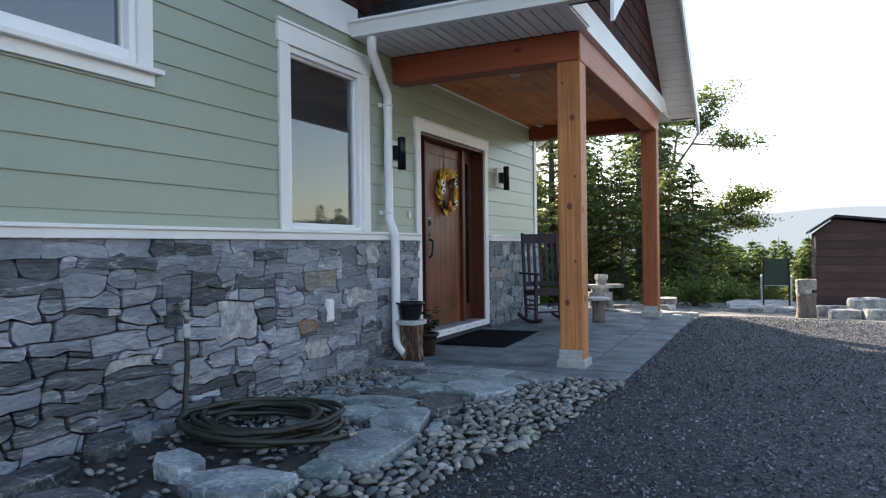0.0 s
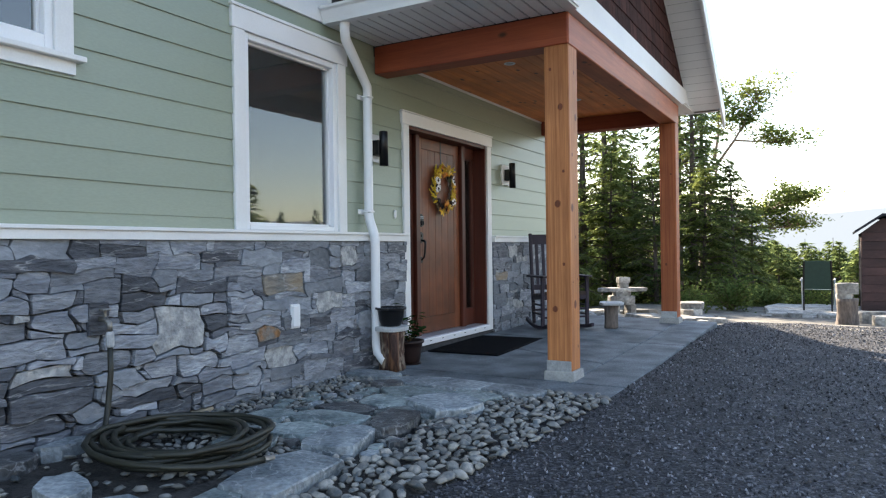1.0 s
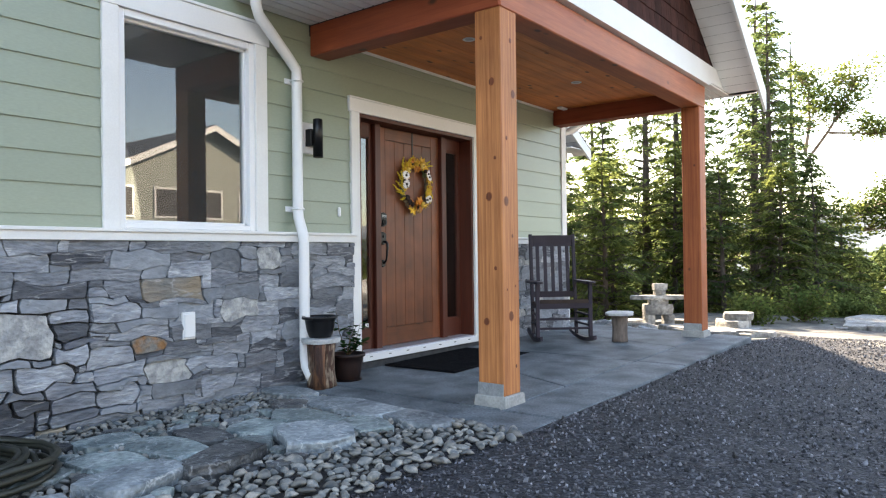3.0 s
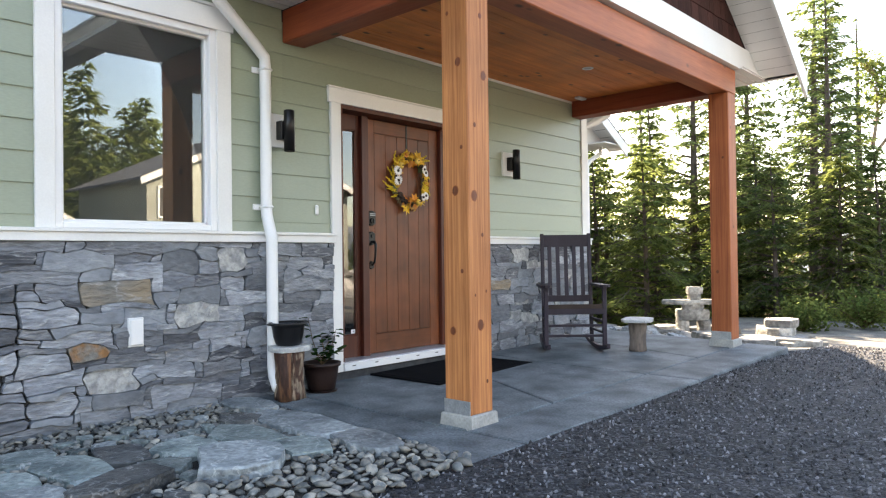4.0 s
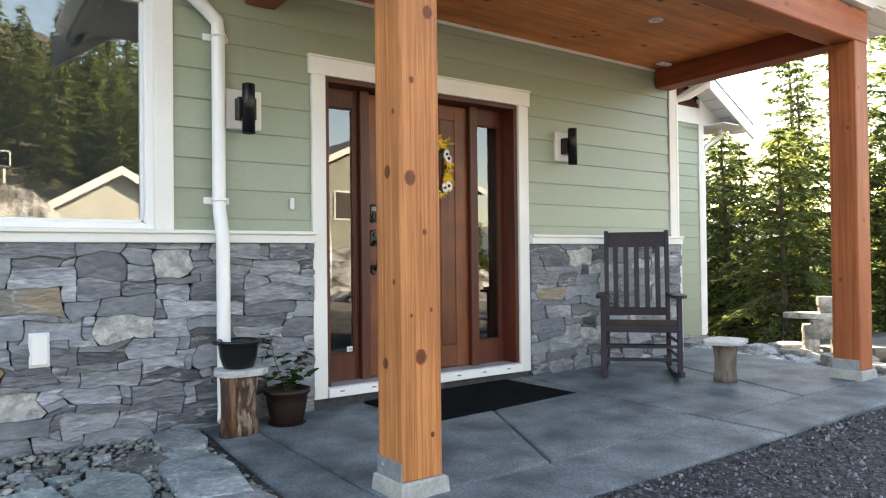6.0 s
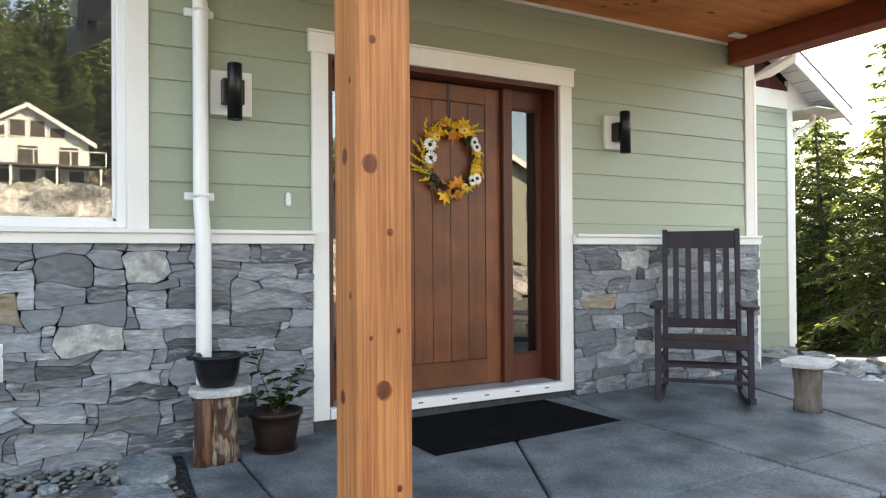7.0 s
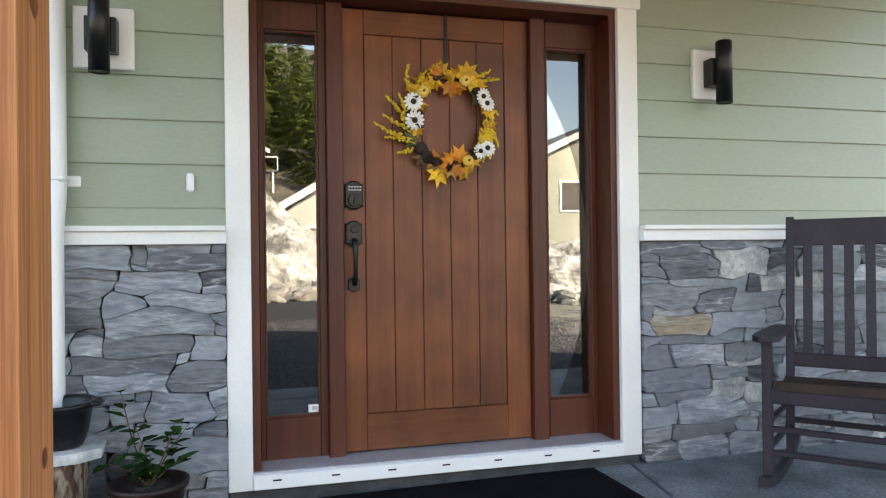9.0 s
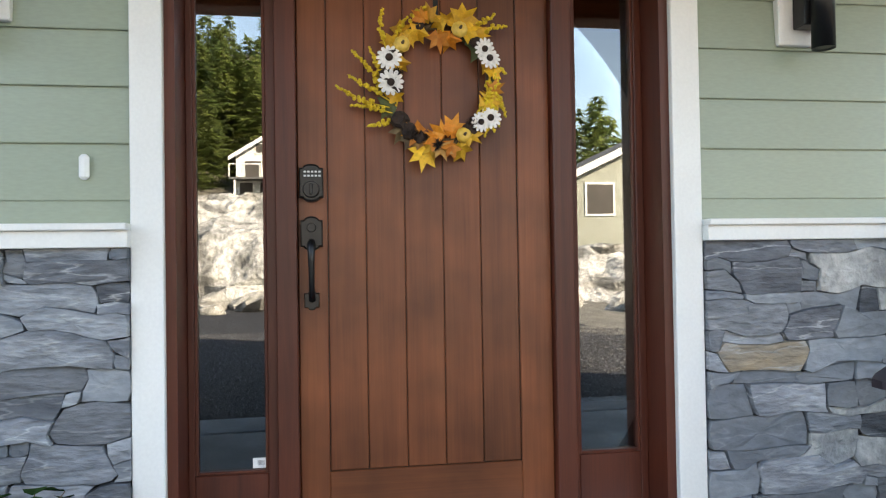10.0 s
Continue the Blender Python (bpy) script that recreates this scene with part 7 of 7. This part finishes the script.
def wood_of(name, spots, seed, label, material):
    """A whole wood of firs in one mesh."""
    rr = random.Random(seed)
    v, f = [], []
    for x, y, z, h in spots:
        me = FAR[rr.randrange(3)]
        m = pose(x, y, z, 0, 0, rr.uniform(0, 360)) @ Matrix.Scale(h / 8.0, 4)
        b = len(v)
        v += [tuple(m @ p.co) for p in me.vertices]
        f += [tuple(b + i for i in p.vertices) for p in me.polygons]
    tagged(raw(name, v, f, material), label, "woods", kind="stuff")


wood_of("hillside_woods", slope, 5, "sunlit olive-green firs covering the facing hillside", M_FIR_LIGHT)
wood_of("knoll_woods", knoll, 6, "dark firs on a far knoll", M_FIR)


def hills(name, dist, base, amp, material, seed, label):
    v, f, n = [], [], 120
    for k in range(n + 1):
        a = radians(-150 + 300 * k / n)
        h = base + amp * (0.5 + 0.5 * noise.noise((k * 0.07, seed, 0))) + 0.2 * amp * noise.noise((k * 0.3, seed, 5))
        v += [(dist * math.sin(a), dist * math.cos(a), -60), (dist * math.sin(a), dist * math.cos(a), h)]
    f = [(2 * k, 2 * k + 2, 2 * k + 3, 2 * k + 1) for k in range(n)]
    tagged(raw(name, v, f, material), label, "backdrop", kind="structure")


# glowing sheets; the haze lies in their emitted colour
hills("backdrop", 1500, 20, 70, M_HILL, 3.3, "blue hills across the valley, their haze painted as a glow")
hills("backdrop_mountains", 2200, 62, 85, M_HILL_FAR, 8.1, "pale far mountains, their haze painted as a glow")

# ---- houses across the road, which the panes mirror ----
def neighbour(name, x, y, w, d, h, rise, label, wall_mat, front=-1):
    """A gabled house whose gable looks at the porch."""
    z = ground_z(x, y) - 0.3
    t = thing(name, (x, y, z), label, "house")
    bm = bmesh.new()
    pr = [(y - w / 2, z), (y + w / 2, z), (y + w / 2, z + h), (y, z + h + rise), (y - w / 2, z + h)]
    a = [bm.verts.new((x, q, r)) for q, r in pr]; b = [bm.verts.new((x + d, q, r)) for q, r in pr]
    for k in range(5):
        bm.faces.new((a[k], a[(k + 1) % 5], b[(k + 1) % 5], b[k]))
    bm.faces.new(a); bm.faces.new(b)
    wl = part("wall", bm, wall_mat, t)
    for s in (-1, 1):
        bm = bmesh.new()
        o = 0.5
        p0, p1 = (y + s * (w / 2 + o), z + h - o * rise / (w / 2)), (y, z + h + rise)
        a = [bm.verts.new((x - o, p[0], p[1] + e)) for p, e in ((p0, 0.03), (p1, 0.03), (p1, 0.15), (p0, 0.15))]
        b = [bm.verts.new((x + d + o, p[0], p[1] + e)) for p, e in ((p0, 0.03), (p1, 0.03), (p1, 0.15), (p0, 0.15))]
        for k in range(4):
            bm.faces.new((a[k], a[(k + 1) % 4], b[(k + 1) % 4], b[k]))
        bm.faces.new(a); bm.faces.new(b)
        part("roof", bm, M_ROOF, t)
        bm = bmesh.new()
        a = [bm.verts.new((x - o - 0.05, p[0], p[1] + e)) for p, e in ((p0, -0.2), (p1, -0.2), (p1, 0.12), (p0, 0.12))]
        b = [bm.verts.new((x - o, p[0], p[1] + e)) for p, e in ((p0, -0.2), (p1, -0.2), (p1, 0.12), (p0, 0.12))]
        for k in range(4):
            bm.faces.new((a[k], a[(k + 1) % 4], b[(k + 1) % 4], b[k]))
        bm.faces.new(a); bm.faces.new(b)
        part("barge_board", bm, M_WHITE, t)
    n = max(2, int(w / 2.4))
    for k in range(n):
        wy = y - w / 2 + w * (k + 0.5) / n
        win = block("window", (x - 0.06, x + 0.02, wy - 0.7, wy + 0.7, z + h - 1.9, z + h - 0.4), M_WHITE, t, 0.01)
        block("pane", (x - 0.07, x - 0.06, wy - 0.6, wy + 0.6, z + h - 1.8, z + h - 0.5), M_ROOM, win, 0)
    return t


neighbour("neighbour_house", 25.0, 2.6, 6.4, 9.0, 2.9, 1.9, "white gabled house across the road", M_CREAM)
neighbour("neighbour_house", 27.0, 16.0, 12.0, 8.0, 6.4, 2.8, "sage-grey gabled house across the road", M_SAGE)
chalet = neighbour("hill_chalet", 52.0, -4.2, 7.5, 8.0, 3.6, 2.3, "large white gabled chalet with many windows and a deck", M_WHITE)
CZ = ground_z(52.0, -4.2) - 0.3
for k in range(4):
    wy = -4.2 - 1.8 + 1.2 * k
    zt = CZ + 3.75 + (2.3 - abs(wy + 4.2) * 0.61) * 0.62
    win = block("window", (51.92, 52.02, wy - 0.52, wy + 0.52, CZ + 3.65, zt), M_WHITE, chalet, 0.01)
    block("pane", (51.90, 51.92, wy - 0.44, wy + 0.44, CZ + 3.75, zt - 0.1), M_ROOM, win, 0)
for k in range(5):
    wy = -7.2 + 1.5 * k
    win = block("window", (51.92, 52.02, wy - 0.55, wy + 0.55, CZ + 0.35, CZ + 1.55), M_WHITE, chalet, 0.01)
    block("pane", (51.90, 51.92, wy - 0.47, wy + 0.47, CZ + 0.45, CZ + 1.45), M_ROOM, win, 0)
block("deck", (50.2, 51.9, -8.2, 0.6, CZ + 1.55, CZ + 1.70), M_ROOF, chalet, 0.01)
block("hand_rail", (50.2, 50.28, -8.2, 0.6, CZ + 2.62, CZ + 2.70), M_WHITE, chalet, 0.01)
for k in range(9):
    block("rail_post", (50.2, 50.3, -8.2 + 1.1 * k - 0.04, -8.2 + 1.1 * k + 0.04, CZ + 1.7, CZ + 2.62), M_WHITE, chalet, 0)
for k in range(4):
    block("deck_post", (50.3, 50.45, -7.9 + 2.7 * k, -7.75 + 2.7 * k, CZ - 0.6, CZ + 1.55), M_WHITE, chalet, 0)
bm = bmesh.new()
rng = random.Random(3)
verts, faces = [], []
for j in range(17):
    for i in range(81):
        y = -30 + i * 0.7
        rise = 0.58 + 0.42 * smooth01(1.5, -1.0, y)
        x = 14.5 + j * 0.55 + 1.2 * noise.noise((y * 0.2, j * 0.3, 2)) + 0.7 * noise.noise((y * 0.8, j * 0.6, 9))
        verts.append((x, y, ground_z(20, y) - 0.35 + (0.03 * j + 3.3 * smooth01(3, 14, j)) * rise + 0.55 * noise.noise((y * 0.9, j * 0.5, 4)) * min(1, j / 3)))
for j in range(16):
    for i in range(80):
        faces.append((j * 81 + i, j * 81 + i + 1, (j + 1) * 81 + i + 1, (j + 1) * 81 + i))
bm.free()
for i in range(46):
    x, y, q = rng.uniform(12.6, 15.4), rng.uniform(-6, 11), rng.uniform(0.3, 1.0)
    v, f = pebble_mesh(900 + i, 8, 6)
    m = pose(x, y, ground_z(x, y) + q * 0.12, rng.uniform(-25, 25), rng.uniform(-25, 25), rng.uniform(0, 360)) @ Matrix.Scale(q * 0.6, 4)
    tagged(raw("boulder", [tuple(m @ Vector(p)) for p in v], f, M_ROCK), "broken pale boulder at the foot of the bank", "rock", "boulders across the drive")
tagged(raw("rock_bank", verts, faces, M_CLIFF), "sunlit bank of blasted pale rock across the drive", "rock bank", kind="structure")

# ---- ledgestone facing, stone by stone ----
def ledgestone(y0, y1, z0, z1, seed):
    """Irregular stones packed on a fine grid, their outlines bent so that no joint runs straight."""
    rr = random.Random(seed)
    ny, nz = int(round((y1 - y0) / 0.052)), int(round((z1 - z0) / 0.035))
    cy, cz = (y1 - y0) / ny, (z1 - z0) / nz
    full = [[False] * nz for _ in range(ny)]
    sizes = [(6, 4), (7, 3), (5, 4), (6, 3), (8, 3), (9, 2), (5, 3), (7, 2), (4, 3), (6, 3), (6, 2), (5, 2), (8, 2), (4, 3), (7, 2), (4, 2), (3, 3), (3, 2), (5, 1), (4, 1), (3, 1), (2, 2), (2, 1), (1, 2), (1, 1)]
    rects = []

    def fits(i, j, w, h):
        return i + w <= ny and j + h <= nz and not any(full[a][b] for a in range(i, i + w) for b in range(j, j + h))

    for sy, sz, sw, sh in ((-2.58, 0.80, 0.44, 0.15), (-3.58, 0.53, 0.34, 0.28), (-2.04, 0.60, 0.31, 0.14), (-2.80, 0.41, 0.21, 0.10), (-1.80, 0.97, 0.22, 0.16), (1.55, 0.99, 0.30, 0.15)):
        w, h = round(sw / cy), round(sh / cz)
        i, j = round((sy - sw / 2 - y0) / cy), round((sz - sh / 2 - z0) / cz)
        if i >= 0 and j >= 0 and fits(i, j, w, h):
            for a in range(i, i + w):
                for b in range(j, j + h):
                    full[a][b] = True
            rects.append((i, j, w, h))
    cells = [(i, j) for i in range(ny) for j in range(nz)]
    for k, (w, h) in enumerate(sizes):
        rr.shuffle(cells)
        quota = {0: 4, 1: 8, 2: 4, 3: 10, 4: 7, 5: 10}.get(k, 14 if k < 15 else 9999)
        quota = max(1, int(quota * (y1 - y0) / 4.4)) if quota < 9999 else quota
        for i, j in cells:
            if quota == 0:
                break
            if fits(i, j, w, h):
                for a in range(i, i + w):
                    for b in range(j, j + h):
                        full[a][b] = True
                rects.append((i, j, w, h))
                quota -= 1

    ly, lz = 0.104, 0.070           # lattice of random shifts, straight between its nodes
    shift = {}

    def node(i, j):
        if (i, j) not in shift:
            shift[i, j] = (rr.uniform(-0.042, 0.042), rr.uniform(-0.027, 0.027))
        return shift[i, j]

    def bend(y, z):
        e = max(0.0, min(1.0, min(y - y0, y1 - y, z - z0 + 0.02, z1 - z + 0.002) / 0.05))
        u, w = (y - y0) / ly, (z - z0) / lz
        i, j = math.floor(u), math.floor(w)
        u, w = u - i, w - j
        d = [(1 - u) * (1 - w) * node(i, j)[q] + u * (1 - w) * node(i + 1, j)[q] + (1 - u) * w * node(i, j + 1)[q] + u * w * node(i + 1, j + 1)[q] for q in (0, 1)]
        return y + e * (d[0] + 0.006 * noise.noise((y * 30, z * 30, seed))), z + e * (d[1] + 0.02 * noise.noise((y * 1.6, z * 2.0, seed + 9)) + 0.005 * noise.noise((y * 30, z * 30, seed + 5)))

    for i, j, w, h in rects:
        a, b, lo, hi = y0 + i * cy, y0 + (i + w) * cy, z0 + j * cz, z0 + (j + h) * cz
        g = rr.uniform(0.0002, 0.0018) + 0.0065 * smooth01(-2.7, -3.5, a) * smooth01(0.85, 0.6, lo)
        per = []
        nw, nh = max(2, w), max(2, h)
        cut = rr.uniform(0.0, 0.22) * min(cy * w, cz * h)
        for k in range(nw):
            per.append((a + (b - a) * k / nw, lo))
        for k in range(nh):
            per.append((b, lo + (hi - lo) * k / nh))
        for k in range(nw):
            per.append((b - (b - a) * k / nw, hi))
        for k in range(nh):
            per.append((a, hi - (hi - lo) * k / nh))
        m = Vector(((a + b) / 2, (lo + hi) / 2))
        pts = []
        for idx, (py, pz) in enumerate(per):
            qy, qz = bend(py, pz)
            corner = idx in (0, nw, nw + nh, 2 * nw + nh)
            d = (m - Vector((qy, qz)))
            q = Vector((qy, qz)) + d.normalized() * ((g * 1.3 + cut * rr.uniform(0.2, 0.8)) if corner else g)
            pts.append(q)
        depth = 0.045 + rr.uniform(-0.010, 0.014)
        tilt = Vector((rr.uniform(-0.06, 0.06), rr.uniform(-0.08, 0.08)))
        n = len(pts)
        cen = sum(pts, Vector((0, 0))) / n
        v, f = [], []
        for s, x, jit in ((1.0, 0.0, 0), (1.0, depth - 0.006, 0.0), (0.985, depth - 0.0005, 0.0012), (0.70, depth, 0.0025)):
            for p in pts:
                q = cen + (p - cen) * s
                dx = tilt.dot(q - cen) if x > 0 else 0
                v.append((x + dx + rr.uniform(-jit, jit), q.x, q.y))
        for r in range(3):
            for k in range(n):
                f.append((r * n + k, r * n + (k + 1) % n, (r + 1) * n + (k + 1) % n, (r + 1) * n + k))
        v.append((depth + rr.uniform(-0.001, 0.002), cen.x, cen.y))
        for k in range(n):
            f.append((3 * n + k, 3 * n + (k + 1) % n, len(v) - 1))
        # stone mix by place: mostly dark low at the left, more pale at right
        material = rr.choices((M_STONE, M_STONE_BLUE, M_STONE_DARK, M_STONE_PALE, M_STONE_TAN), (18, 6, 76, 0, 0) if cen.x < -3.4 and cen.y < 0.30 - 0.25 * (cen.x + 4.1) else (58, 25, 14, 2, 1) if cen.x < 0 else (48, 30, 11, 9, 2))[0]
        for sy, sz, sr, sm in ((-2.58, 0.80, 0.07, M_STONE_TAN), (-3.58, 0.53, 0.07, M_STONE_PALE), (-2.04, 0.60, 0.07, M_STONE_PALE), (-2.80, 0.41, 0.07, M_STONE_RUST), (-1.80, 0.97, 0.07, M_STONE_PALE), (1.55, 0.99, 0.07, M_STONE_PALE)):
            if abs(cen.x - sy) < sr and abs(cen.y - sz) < sr * 0.6 and w * h >= 6:
                material = sm
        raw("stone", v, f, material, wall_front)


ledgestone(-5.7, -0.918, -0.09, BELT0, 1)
ledgestone(1.005, 2.985, 0.0, BELT0, 2)
